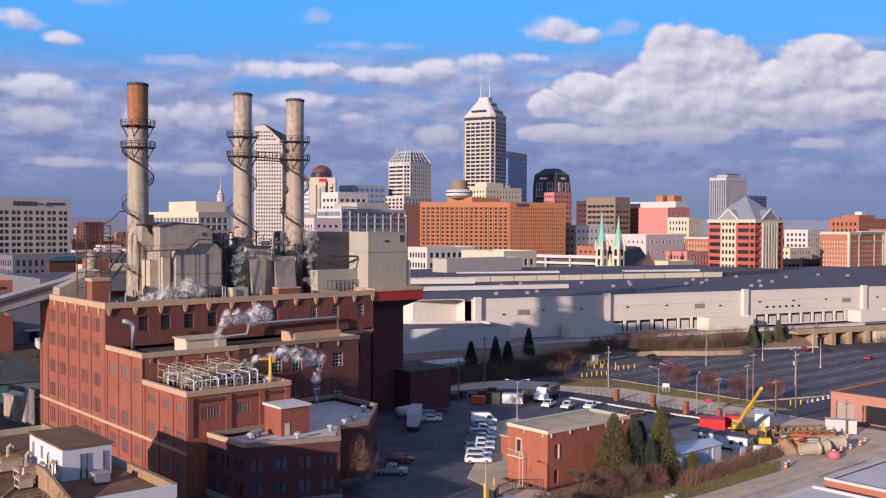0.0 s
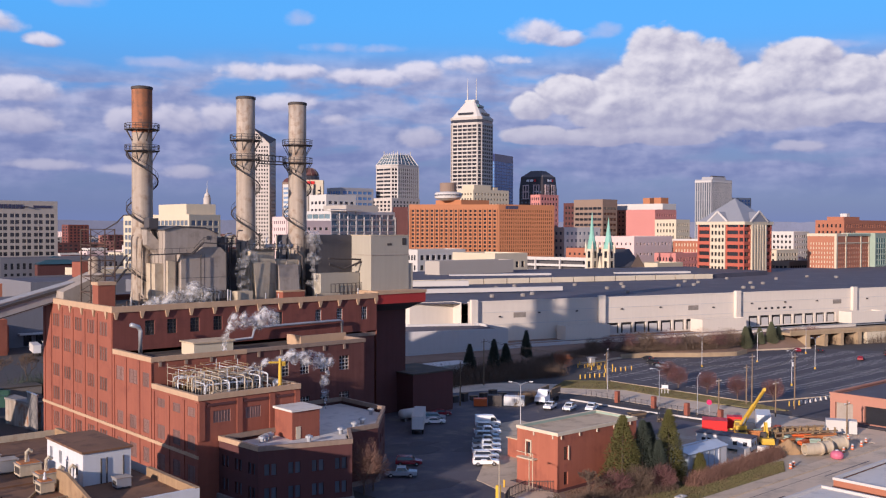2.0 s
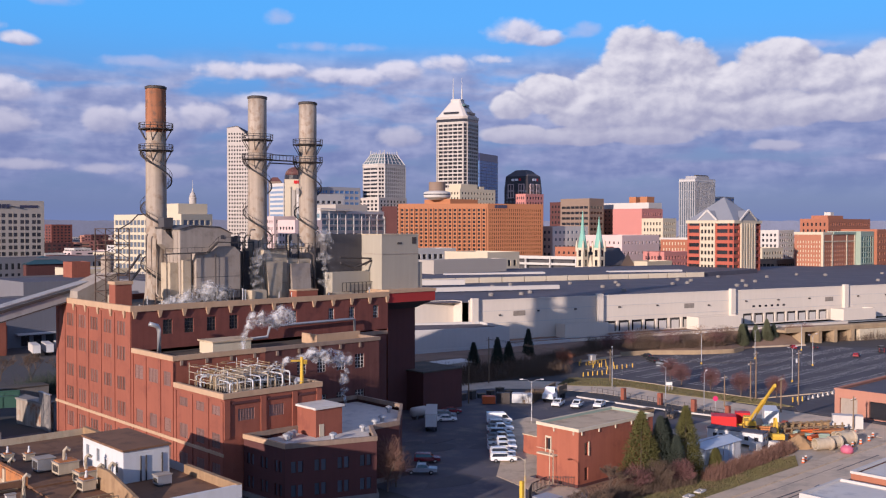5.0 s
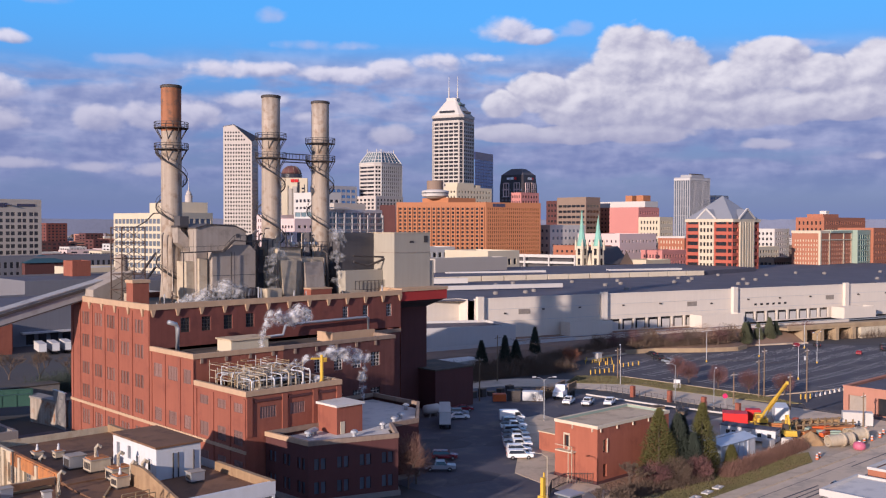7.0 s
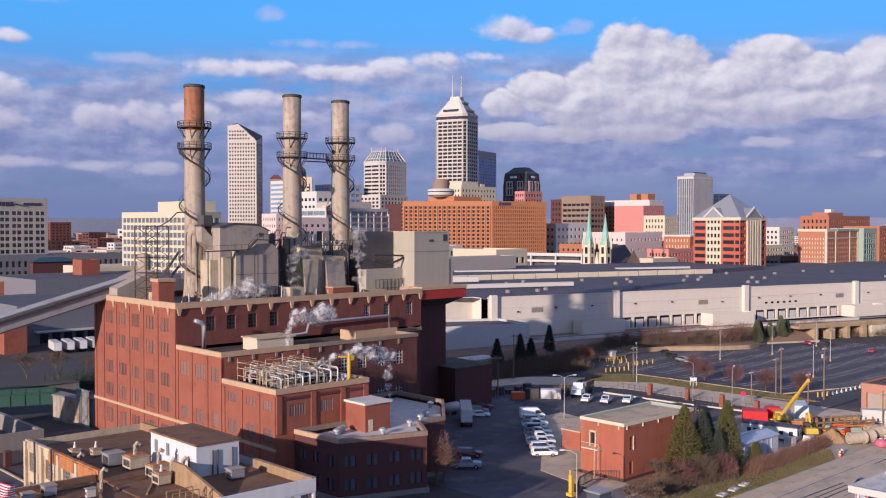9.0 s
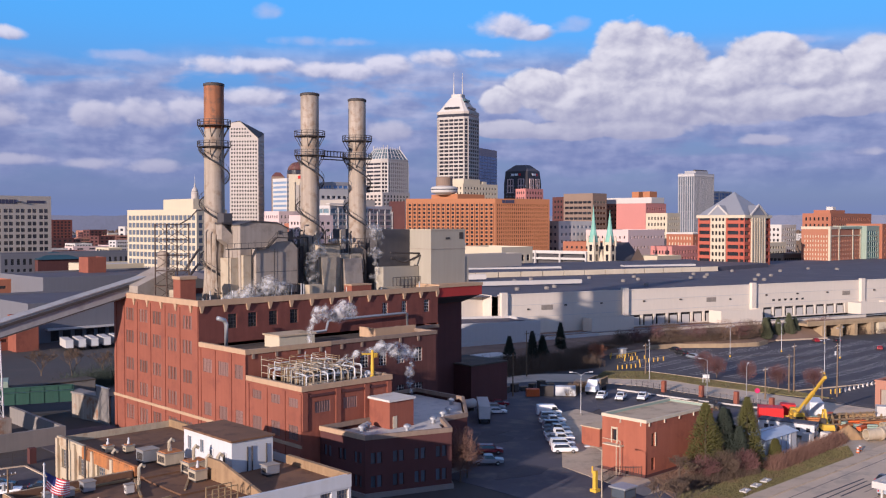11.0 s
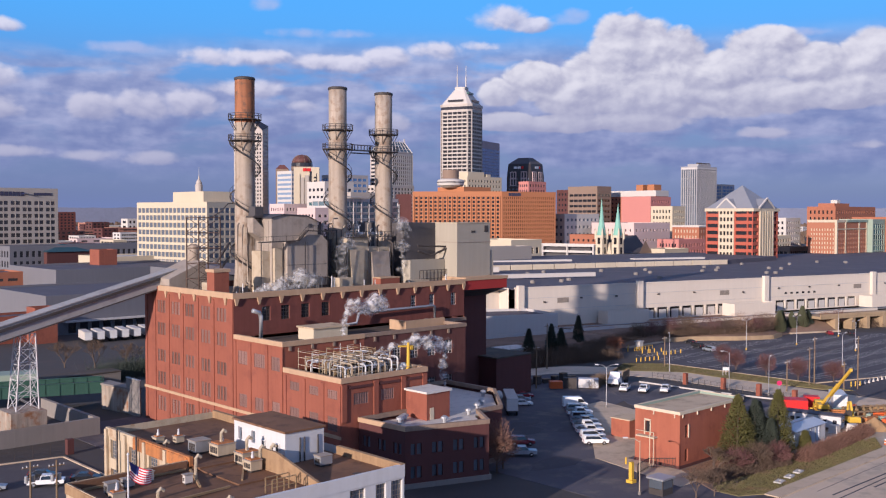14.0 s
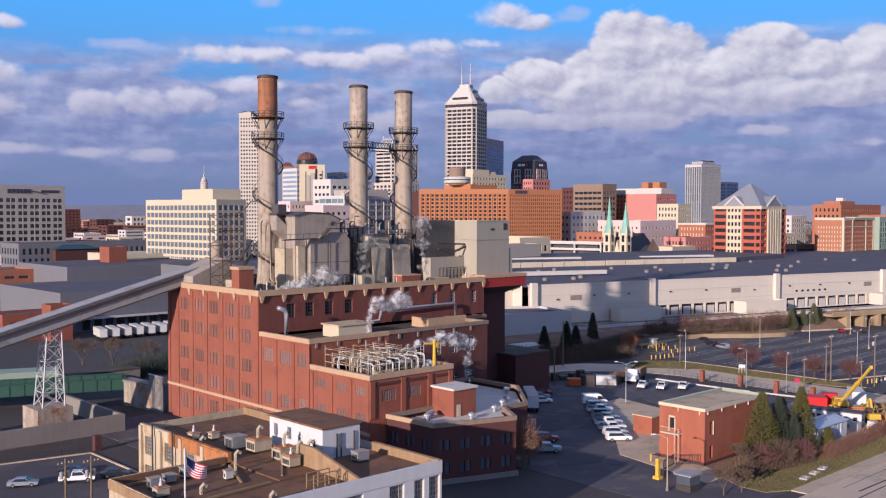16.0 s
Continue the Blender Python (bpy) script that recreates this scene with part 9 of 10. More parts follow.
timber_stack(179.6, 133.6, 20, 4, "dark weathered baulks stacked in the lot", 1)
timber_stack(183.0, 136.4, 35, 3, "low stack of dark weathered baulks in the lot", 2)
timber_stack(178.4, 140.0, -12, 5, "tall stack of dark weathered baulks in the lot", 3)
road_sign = thing("road_sign", (195.6, 132.0, 0.06), "small magenta road sign on a steel post", "sign")
part("post", Geo().lathe([(0.05, 0), (0.05, 3.2)], n=6), "steel", road_sign)
part("plate", Geo().prism([(0.65 * math.cos(a * math.pi / 4 + 0.39), 0.65 * math.sin(a * math.pi / 4 + 0.39)) for a in range(8)], -0.03, 0.03), "magenta", road_sign, "magenta plate").matrix_basis = pose(-0.1, -0.05, 2.7, 90, 0, -55)
board = thing("notice_board", (211.0, 155.6, 0.12), "white framed notice board on the grass", "sign", rz=35)
for yy in (-0.8, 0, 0.8):
    part("post", Geo().box(-0.07, 0.07, yy - 0.07, yy + 0.07, 0, 2.3), "steel_white", board)
part("panel", Geo().box(-0.05, 0.05, -0.75, 0.75, 1.3, 2.2), "steel_white", board)
container(178.0, 119.2, -57, 5.2, 4.2, 2.9, "red", "bright red steel shipping container")
container(184.6, 118.5, -57, 3.2, 2.6, 2.8, "red", "small bright red container")
container(190.4, 115.0, -57, 3.0, 7.4, 3.4, "steel_white", "silver and white container with a sloped sheet side")
container(198.0, 101.0, -60, 6.2, 2.6, 2.9, "white", "white equipment container by the street")
office = thing("site_office", (166.2, 109.0, 0.06), "long cream site office cabin with a dark flat roof", "cabin", rz=-78)
part("body", Geo().box(-5.6, 5.6, -1.6, 1.6, 0.5, 2.85), "white_paint", office)
part("roof", Geo().box(-5.75, 5.75, -1.75, 1.75, 2.85, 3.05), "roof_slate", office)
for u in (-4.4, -3.2, 2.0, 4.0):
    part("window", Geo().box(u, u + 0.8, -1.64, -1.58, 1.3, 2.1), "glass_dark", office)
for u in (-0.9, 0.5):
    part("end_window", Geo().box(5.58, 5.64, u, u + 0.5, 1.3, 2.1), "glass_dark", office)
for u in (-5.0, 0, 5.0):
    part("support", Geo().box(u - 0.3, u + 0.3, -1.3, 1.3, 0, 0.5), "steel_dark", office)
shed = thing("tarpaulin_shed", (146.5, 102.2, 0.06), "blue-grey sheeted storage shed", "shed")
part("body", Geo().box(141.0, 153.0, 100.6, 105.4, 0.06, 4.2), "blue_tarp", shed, world=True)
part("roof", Geo().add([(140.7, 100.2, 4.2), (153.3, 100.2, 4.2), (153.3, 105.8, 4.2), (140.7, 105.8, 4.2), (140.7, 103, 4.9), (153.3, 103, 4.9)], ((0, 1, 5, 4), (2, 3, 4, 5), (3, 0, 4), (1, 2, 5))), "blue_tarp", shed, world=True)
part("end_sheet", Geo().box(150.4, 153.05, 100.5, 100.6, 0.1, 4.2), "steel_white", shed, world=True)
for k in range(7):
    part("batten", Geo().box(141.4 + 1.9 * k, 141.52 + 1.9 * k, 100.5, 100.6, 0.1, 4.2), "steel", shed, world=True)
part("ridge_pole", Geo().beam((140.6, 103, 4.95), (153.4, 103, 4.95), 0.12), "steel", shed, world=True)

CR = Vector((177.9, 112.9, 0.06))
crane = thing("truck_crane", tuple(CR), "yellow truck crane with its boom raised", "crane", rz=35)
part("carrier", Geo().box(-4.2, 4.0, -1.25, 1.25, 0.75, 1.5), "yellow", crane)
part("cab", loft([(2.4, 1.5), (4.0, 1.5), (4.05, 2.2), (3.7, 3.0), (2.4, 3.0)], [1.15, 1.15, 1.15, 1.0, 1.0]), "yellow", crane)
part("cab_glass", Geo().box(2.7, 3.5, -1.16, 1.16, 2.1, 2.8), "car_glass", crane)
part("turret", Geo().lathe([(1.1, 0), (1.1, 0.5)], (-1.2, 0, 1.5), 14), "steel_dark", crane)
part("superstructure", Geo().box(-2.6, 1.2, -1.1, 1.1, 2.0, 2.9), "yellow", crane)
part("counterweight", Geo().box(1.2, 2.2, -1.15, 1.15, 1.9, 3.1), "yellow", crane)
bm = Vector((-0.6, 0, 2.6))
tip = Matrix.Rotation(radians(-35), 3, "Z") @ (Vector((171.7, 103.9, 11.9)) - CR)
part("boom", Geo().beam(bm, bm.lerp(tip, 0.58), 0.6, 0.7), "yellow", crane)
part("boom_section", Geo().beam(bm.lerp(tip, 0.5), tip, 0.42, 0.5), "yellow", crane)
part("boom_head", Geo().obox(tip, (0.7, 0.5, 0.6), Matrix.Identity(3)), "yellow", crane)
part("ram", Geo().tube([(-2.0, 0, 2.3), bm.lerp(tip, 0.34)], 0.16, 8), "steel", crane)
for ax in (-3.2, -2.0, 1.6, 2.8):
    for s in (-1, 1):
        g = Geo().lathe([(0.3, -0.18), (0.55, -0.16), (0.55, 0.16), (0.3, 0.18)], n=12)
        part("wheel", Geo().add([(a, c, b) for a, b, c in g.v], g.f), "tyre", crane, at=(ax, s * 1.1, 0.55))
for ax in (-3.9, 3.2):
    for s in (-1, 1):
        part("outrigger", Geo().beam((ax, s * 1.2, 1.0), (ax, s * 2.4, 1.0), 0.25).beam((ax, s * 2.3, 0), (ax, s * 2.3, 1.1), 0.2), "yellow", crane)


def excavator(x, y, rz, label, material="yellow"):
    ob = thing("excavator", (x, y, 0.06), label, "excavator", "excavators", rz=rz)
    for s in (-1, 1):
        part("track", loft([(-1.7, 0.35), (-1.3, 0), (1.3, 0), (1.7, 0.35), (1.7, 0.6), (1.3, 0.85), (-1.3, 0.85), (-1.7, 0.6)], [0.28] * 8), "tyre", ob, at=(0, s * 1.05, 0))
    part("house", loft([(-1.9, 1.0), (1.3, 1.0), (1.3, 1.7), (0.2, 2.0), (-1.7, 2.1), (-2.0, 1.6)], [1.2, 1.2, 1.15, 1.1, 1.1, 1.15]), material, ob)
    part("cab", loft([(0.0, 1.6), (1.3, 1.6), (1.35, 2.3), (1.0, 3.0), (-0.1, 3.0)], [0.5] * 5), "steel_dark", ob, at=(0, 0.6, 0))
    part("boom", Geo().beam((1.0, -0.3, 1.7), (2.6, -0.3, 4.4), 0.42, 0.5).beam((2.6, -0.3, 4.4), (4.3, -0.3, 4.0), 0.38, 0.45), material, ob)
    part("stick", Geo().beam((4.2, -0.3, 4.1), (4.7, -0.3, 1.6), 0.3, 0.35), material, ob)
    part("bucket", loft([(4.3, 1.6), (5.0, 1.7), (5.2, 1.0), (4.6, 0.7), (4.2, 1.0)], [0.5] * 5), "steel_dark", ob, at=(0, -0.3, 0))
    part("pivot", Geo().lathe([(0.8, 0.6), (0.8, 1.0)], n=12), "steel_dark", ob)
    return ob


excavator(173.0, 104.0, 40, "yellow tracked excavator with folded arm")
rng = random.Random(21)
heap, n = Geo(), 18
rings = [(173.4 + (3.6 * (1 - f) + 0.1) * math.cos(2 * math.pi * i / n) * rng.uniform(0.9, 1.1), 99.6 + (3.0 * (1 - f) + 0.1) * math.sin(2 * math.pi * i / n) * rng.uniform(0.9, 1.1), 0.05 + 2.4 * f ** 0.9)
         for f in (0, 0.2, 0.4, 0.6, 0.8, 1.0) for i in range(n)]
heap.add(rings, [(k * n + i, k * n + (i + 1) % n, (k + 1) * n + (i + 1) % n, (k + 1) * n + i) for k in range(5) for i in range(n)] + [tuple(5 * n + i for i in range(n))])
solo("sand_mound", heap, "sand", "conical heap of orange sand", "heap", (173.4, 99.6, 0))


def concrete_pipe(x, y, rz, r, l):
    ob = thing("concrete_pipe", (x, y, 0.06), "large tan concrete sewer pipe lying on its side", "pipe", "sewer pipes", rz=rz)
    g = Geo().lathe([(r * 0.8, -l / 2), (r, -l / 2), (r, l / 2 - 0.4), (r * 1.12, l / 2 - 0.35), (r * 1.12, l / 2), (r * 0.82, l / 2), (r * 0.8, -l / 2)], n=22, cap=False)
    part("barrel", Geo().add([(c, a, b + r * 1.12) for a, b, c in g.v], g.f), "casing_tan", ob)
    return ob


for x, y, rz, r, l in ((173.6, 94.6, -30, 1.15, 3.6), (176.9, 93.9, -30, 1.15, 2.4), (181.8, 93.8, -30, 1.25, 3.4), (183.6, 96.0, -30, 1.0, 2.6)):
    concrete_pipe(x, y, rz, r, l)
for k in range(30):
    x, y = rng.uniform(176, 193), rng.uniform(98.5, 111)
    a = rng.uniform(-0.9, 0.3)
    l = rng.uniform(3, 6.5)
    c, s = math.cos(a), math.sin(a)
    m = ("rust_orange", "orange", "rust_orange", "rust_pipe", "sand", "roof_green", "rust_orange")[k % 7]
    ob = thing("material_stack", (x, y, 0.06), "stack of rusty steel and timber on the site", "material stack", "material stacks", rz=math.degrees(a))
    for j in range(rng.randrange(2, 5)):
        part("layer", Geo().box(-l / 2, l / 2, -0.8 + 0.1 * j, 0.7 - 0.1 * j, 0.42 * j, 0.42 * j + 0.34), m, ob)
trench = thing("trench_brace", (186, 104, 0.06), "rusty timber and steel trench bracing", "shoring", rz=-30)
for k in range(9):
    part("post", Geo().beam((-7 + 1.7 * k, -2.4, 0), (-7 + 1.7 * k, -2.4, 2.6), 0.3), "rust_pipe", trench)
    part("post", Geo().beam((-7 + 1.7 * k, 2.4, 0), (-7 + 1.7 * k, 2.4, 2.2), 0.3), "rust_pipe", trench)
for y in (-2.4, 2.4):
    for z in (0.9, 1.9):
        part("waler", Geo().beam((-7.4, y, z), (7.2, y, z), 0.3), "timber", trench)
toilet = thing("plastic_tank", (174.4, 90.2, 0.17), "bulging pink plastic tank at the kerb", "tank")
part("body", Geo().lathe([(1.1, 0), (1.5, 0.3), (1.5, 1.2), (1.1, 1.7), (0.4, 1.95)], n=16), "pink_tank", toilet, smooth=True)
part("lid", Geo().lathe([(0.42, 1.95), (0.42, 2.1)], n=10), "steel_white", toilet)
toilet.scale = (0.8, 0.8, 0.8)
for x, y in ((163.8, 103.6), (167.5, 101.6)):
    ob = thing("bulk_bag", (x, y, 0.06), "white bulk bag of material", "bag", "bulk bags")
    part("bag", Geo().hexa([(-0.9, -0.9, 0), (0.9, -0.9, 0), (0.9, 0.9, 0), (-0.9, 0.9, 0)], [(-0.8, -0.8, 1.5), (0.8, -0.8, 1.6), (0.75, 0.8, 1.5), (-0.8, 0.75, 1.6)]), "white", ob)


def barrel(x, y):
    ob = thing("traffic_drum", (x, y, 0.1), "orange and white striped traffic drum", "traffic drum", "traffic drums")
    for k in range(4):
        part("band", Geo().lathe([(0.3 - 0.02 * k, 0.27 * k), (0.29 - 0.02 * k, 0.27 * k + 0.265)], n=10), ("orange", "white")[k % 2], ob)
    return ob


for x, y in ((160.8, 92.2), (162.6, 92.6), (180.6, 91.9), (184.4, 92.0), (188.5, 92.1), (192.4, 93.0), (193.0, 97.0)):
    barrel(x, y)
for k in range(9):
    x, y = 224 + 2.5 * k, 124.2 - 0.1 * k
    ob = thing("concrete_barrier", (x, y, 0.05), "pale concrete road barrier", "barrier", "road barriers", rz=16)
    part("block", loft([(-1.24, 0), (1.24, 0), (1.24, 0.8), (-1.24, 0.8)], [0.3, 0.3, 0.1, 0.1]), "white", ob)
for x, y, s in ((121.0, 93.2, 0), (125.2, 93.6, 0), (129.2, 94.0, 0)):
    ob = thing("paved_marker", (x, y, 0.15), "white outlined concrete marker in the grass", "marker", "grass markers", rz=8)
    part("frame", Geo().ring([(-1.1, -0.6), (1.1, -0.6), (1.1, 0.6), (-1.1, 0.6)], [(-0.5, -0.2), (0.5, -0.2), (0.5, 0.2), (-0.5, 0.2)], 0, 0.24), "white", ob)
# dump truck and odds behind the yard
dump = thing("dump_truck", (177.4, 167.0, 0.05), "white-cab dump truck with a dark stake body", "truck", rz=200)
part("cab", loft([(1.2, 0.7), (3.6, 0.7), (3.65, 1.6), (2.6, 1.8), (2.2, 2.7), (1.2, 2.7)], [1.05, 1.05, 0.95, 1.05, 0.9, 0.9]), "car_white", dump)
part("cab_glass", Geo().box(1.5, 2.1, -0.99, 0.99, 1.8, 2.5), "car_glass", dump)
part("bed", Geo().box(-3.6, 1.0, -1.2, 1.2, 1.0, 1.2), "steel_dark", dump)
for k in range(8):
    for s in (-1.15, 1.15):
        part("stake", Geo().beam((-3.5 + 0.62 * k, s, 1.2), (-3.5 + 0.62 * k, s, 2.8), 0.12), "timber", dump)
for s in (-1.15, 1.15):
    part("side_board", Geo().box(-3.6, 1.0, s - 0.05, s + 0.05, 1.7, 2.6), "timber", dump)
for ax in (-2.6, -1.4, 2.6):
    for s in (-1, 1):
        g = Geo().lathe([(0.3, -0.15), (0.5, -0.14), (0.5, 0.14), (0.3, 0.15)], n=12)
        part("wheel", Geo().add([(a, c, b) for a, b, c in g.v], g.f), "tyre", dump, at=(ax, s * 0.95, 0.5))
dump.scale = (1.35, 1.35, 1.35)
container(161.2, 174.4, -40, 3.2, 2.2, 1.9, "orange", "orange open-top waste skip", "waste_skip", "skip")
container(168.0, 169.4, -50, 5.0, 2.4, 2.4, "steel_white", "white and grey tanker skid beside the yard", "tanker_skid", "tank")
container(164.6, 172.6, -50, 3.4, 2.2, 2.6, "steel_dark", "dark machinery skid beside the yard", "machinery_skid", "machine")
for k in range(7):
    x, y = 157 + 2.9 * k, 183 - 0.5 * k
    ob = thing("equipment_crate", (x, y, 0.0), "dark equipment crate along the road edge", "crate", "equipment crates", rz=rng.uniform(-30, 30))
    part("box", Geo().box(-0.9, 0.9, -0.7, 0.7, 0.05, 1.1 + 0.5 * (k % 3)), "steel_dark", ob)
    part("lid", Geo().box(-1.0, 1.0, -0.8, 0.8, 1.1 + 0.5 * (k % 3), 1.2 + 0.5 * (k % 3)), "timber", ob)
wb = thing("white_lean_to", (186, 216, 0), "low white flat-roofed shed below the bank", "shed")
part("wall", Geo().box(176, 191, 209.5, 216, 0, 4.2), "white", wb, world=True)
part("roof", Geo().box(175.7, 191.3, 209.2, 216.3, 4.2, 4.5), "roof_white", wb, world=True)

# railway bridge at the car park's far end
rb = thing("railway_bridge", (338, 183, 0), "tan concrete railway bridge on square piers", "bridge")
D2 = Vector((64, -20)).normalized()
for k, (u, w) in enumerate(((0, 2.0), (9, 1.6), (17, 1.6), (26, 2.0))):
    x, y = 338 + D2.x * u, 186 + D2.y * u
    part("bridge_pier", Geo().obox((x, y, 2.3), (w, 9, 4.6), Matrix.Rotation(math.atan2(D2.y, D2.x), 3, "Z")), "sandstone", rb, world=True)
part("deck", Geo().obox((338 + D2.x * 30, 187 + D2.y * 30, 5.0), (76, 10, 1.0), Matrix.Rotation(math.atan2(D2.y, D2.x), 3, "Z")), "sandstone", rb, world=True)
part("parapet", Geo().obox((338 + D2.x * 30 - 1.6, 187 + D2.y * 30 - 4.8, 5.9), (76, 0.4, 1.0), Matrix.Rotation(math.atan2(D2.y, D2.x), 3, "Z")), "sandstone", rb, world=True)
part("abutment", Geo().obox((338 + D2.x * 52, 187 + D2.y * 52 - 4, 2.2), (46, 3, 4.4), Matrix.Rotation(math.atan2(D2.y, D2.x), 3, "Z")), "cream", rb, world=True)
rail = Geo()
for s in (0, 1.5, 5, 6.5):
    a, b = hall(-60, -13 + s), hall(330, -13 + s)
    rail.beam((*a, 4.9), (*b, 4.9), 0.15, 0.2)
solo("railway_tracks", rail, "steel", "thin steel rails along the bank", "rails", kind="stuff")
gw = thing("guard_wall", (200, 226, 4.8), "pale low guard wall along the railway", "wall")
part("wall", Geo().beam((*hall(-66, -24), 5.1), (*hall(30, -17), 5.1), 0.4, 1.4), "hall_grey", gw, world=True)
part("wall", Geo().beam((*hall(30, -17), 5.1), (*hall(170, -15), 5.1), 0.4, 1.2), "hall", gw, world=True)
# green girder bridge and its abutment against the plant's corner
gb2 = thing("girder_bridge", (67.2, 228.8, 0), "green steel plate-girder railway bridge with a railing", "bridge")
GD, GN = Vector((-0.935, 0.353, 0)), Vector((0.353, 0.935, 0))


def span(u, k, z):
    """A place u metres along the bridge from its east end and k metres behind its near girder."""
    p = Vector((67.2, 228.8, z)) + GD * u + GN * k
    return tuple(p)


def girder(u0, u1, k0, k1, z0, z1):
    return Geo().hexa([span(u1, k0, z0), span(u0, k0, z0), span(u0, k1, z0), span(u1, k1, z0)], [span(u1, k0, z1), span(u0, k0, z1), span(u0, k1, z1), span(u1, k1, z1)])


for k in (0.0, 7.6):
    part("girder", girder(0, 76, k, k + 0.4, 3.4, 5.9), "green_steel", gb2, world=True)
    part("flange", girder(0, 76, k - 0.2, k + 0.6, 5.9, 6.05), "green_steel", gb2, world=True)
    for i in range(26):
        part("stiffener", girder(0.3 + 3 * i, 0.5 + 3 * i, k - 0.14, k, 3.4, 5.9), "green_steel", gb2, world=True)
part("deck", girder(0, 76, 0.6, 7.4, 4.6, 5.0), "steel_dark", gb2, world=True)
for i in range(39):
    part("rail_post", Geo().beam(span(2 * i, 0.2, 6.0), span(2 * i, 0.2, 7.2), 0.1), "green_steel", gb2, world=True)
for z in (6.6, 7.2):
    part("railing", Geo().beam(span(0, 0.2, z), span(76, 0.2, z), 0.09), "green_steel", gb2, world=True)
deck2 = thing("rail_viaduct", span(20, 14, 0), "pale green-grey concrete rail deck behind the girder bridge", "bridge")
part("slab", girder(14, 80, 14, 21, 5.6, 6.5), "roof_green", deck2, world=True)
part("side_beam", girder(14, 80, 13.6, 14, 4.4, 6.2), "roof_green", deck2, world=True)
for u in (16, 34, 52, 70):
    part("pier", girder(u, u + 1.6, 14.5, 20.5, 0, 5.6), "concrete", deck2, world=True)
abut = thing("bridge_abutment", (67.5, 227, 0), "pale concrete bridge abutment beside the plant corner", "abutment")
part("face", Geo().hexa([(66.4, 228.2, 0), (68.6, 216.6, 0), (70.4, 217.0, 0), (69.2, 231, 0)], [(66.4, 228.2, 5.4), (68.6, 216.6, 5.4), (70.4, 217.0, 5.4), (69.2, 231, 5.4)]), "pier_concrete", abut, "pale stained concrete face", world=True)
part("cap", Geo().hexa([(66.2, 228.4, 5.4), (68.4, 216.4, 5.4), (70.6, 216.8, 5.4), (69.4, 231.2, 5.4)], [(66.2, 228.4, 5.8), (68.4, 216.4, 5.8), (70.6, 216.8, 5.8), (69.4, 231.2, 5.8)]), "concrete", abut, world=True)
screen = thing("screen_wall", (68.7, 219.6, 0), "pale sheet-metal screen wall at the plant corner", "wall")
for k in range(9):
    y = 219.6 - 0.72 * k
    part("panel", Geo().box(68.2, 68.34 + 0.05 * (k % 2), y - 0.70, y, 0, 7.9), "concrete", screen, world=True)
part("cap_rail", Geo().box(68.1, 68.5, 213.1, 219.7, 7.9, 8.1), "steel", screen, world=True)
for x0, x1, y0, y1, h in ((20, 60, 268, 276, 3.0), (64, 84, 256, 262, 3.2)):
    ob = thing("concrete_shed", (x0, y0, 0), "weathered pale concrete shed beyond the bridge", "shed", "yard sheds")
    part("wall", Geo().box(x0, x1, y0, y1, 0, h), "concrete", ob, world=True)
    part("roof", Geo().box(x0 - 0.15, x1 + 0.15, y0 - 0.15, y1 + 0.15, h, h + 0.25), "roof_tar", ob, world=True)
# kerb and mesh fence round the west lot
solo("kerb_west", Geo().beam((42.2, 155, 0.1), (42.2, 190, 0.1), 0.4, 0.24).beam((42.2, 190.2, 0.1), (-40, 205.2, 0.1), 0.4, 0.24), "paving", "pale concrete kerb round the west lot", "kerb", kind="structure")
lot_fence = thing("mesh_fence", (42, 193, 0), "dark chain-link fence along the west lot", "fence")
for k in range(29):
    f = k / 28
    p = (44 - 84 * f, 192.4 + 15.3 * f)
    part("post", Geo().beam((*p, 0), (*p, 2.2), 0.09), "steel_dark", lot_fence, world=True)
for z in (0.15, 0.8, 1.45, 2.15):
    part("wire", Geo().beam((44, 192.4, z), (-40, 207.7, z), 0.05), "steel_dark", lot_fence, world=True)
solo("fence_pier", Geo().box(43.4, 44.6, 191.2, 192.4, 0, 2.8), "brick_dark", "dark brick pier at the fence corner", "pier", (43.4, 191.2, 0))

# ---- pipework on the front block's roof ----
FZ = 15.1
rngp = random.Random(4)
pr = thing("pipe_manifold", (79, 152, FZ), "dense rack of white-lagged and rusty steam pipes", "pipework")
for k in range(9):
    x = 71.4 + 1.45 * k
    h = 3.3 + 0.35 * (k % 3)
    part("riser", Geo().tube([(x, 145.0, FZ), (x, 145.0, FZ + h - 0.3), (x, 145.3, FZ + h), (x, 146 + (2.2, 5.6, 9.8, 3.4)[k % 4], FZ + h), (x + (1.2, -1.0)[k % 2], 146.4 + (2.2, 5.6, 9.8, 3.4)[k % 4], FZ + h), (x + (1.2, -1.0)[k % 2], 146.4 + (2.2, 5.6, 9.8, 3.4)[k % 4], FZ + 0.4)], 0.10 + 0.03 * (k % 2), 8), ("steel_white", "casing_tan", "casing_tan", "steel_white")[k % 4], pr, world=True, smooth=True)
for k in range(8):
    y = 145.6 + 1.55 * k
    h = 2.7 + 0.5 * (k % 3)
    xa = rngp.uniform(70.7, 75.5)
    xb = rngp.uniform(78.5, 85.0)
    part("header", Geo().tube([(xa, y, FZ), (xa, y, FZ + h), (xa + 0.3, y, FZ + h + 0.3), (xb, y, FZ + h + 0.3), (xb + 0.3, y, FZ + h), (xb + 0.3, y, FZ)], 0.13, 8), ("steel_white", "rust_pipe", "casing_tan")[k % 3], pr, world=True, smooth=True)
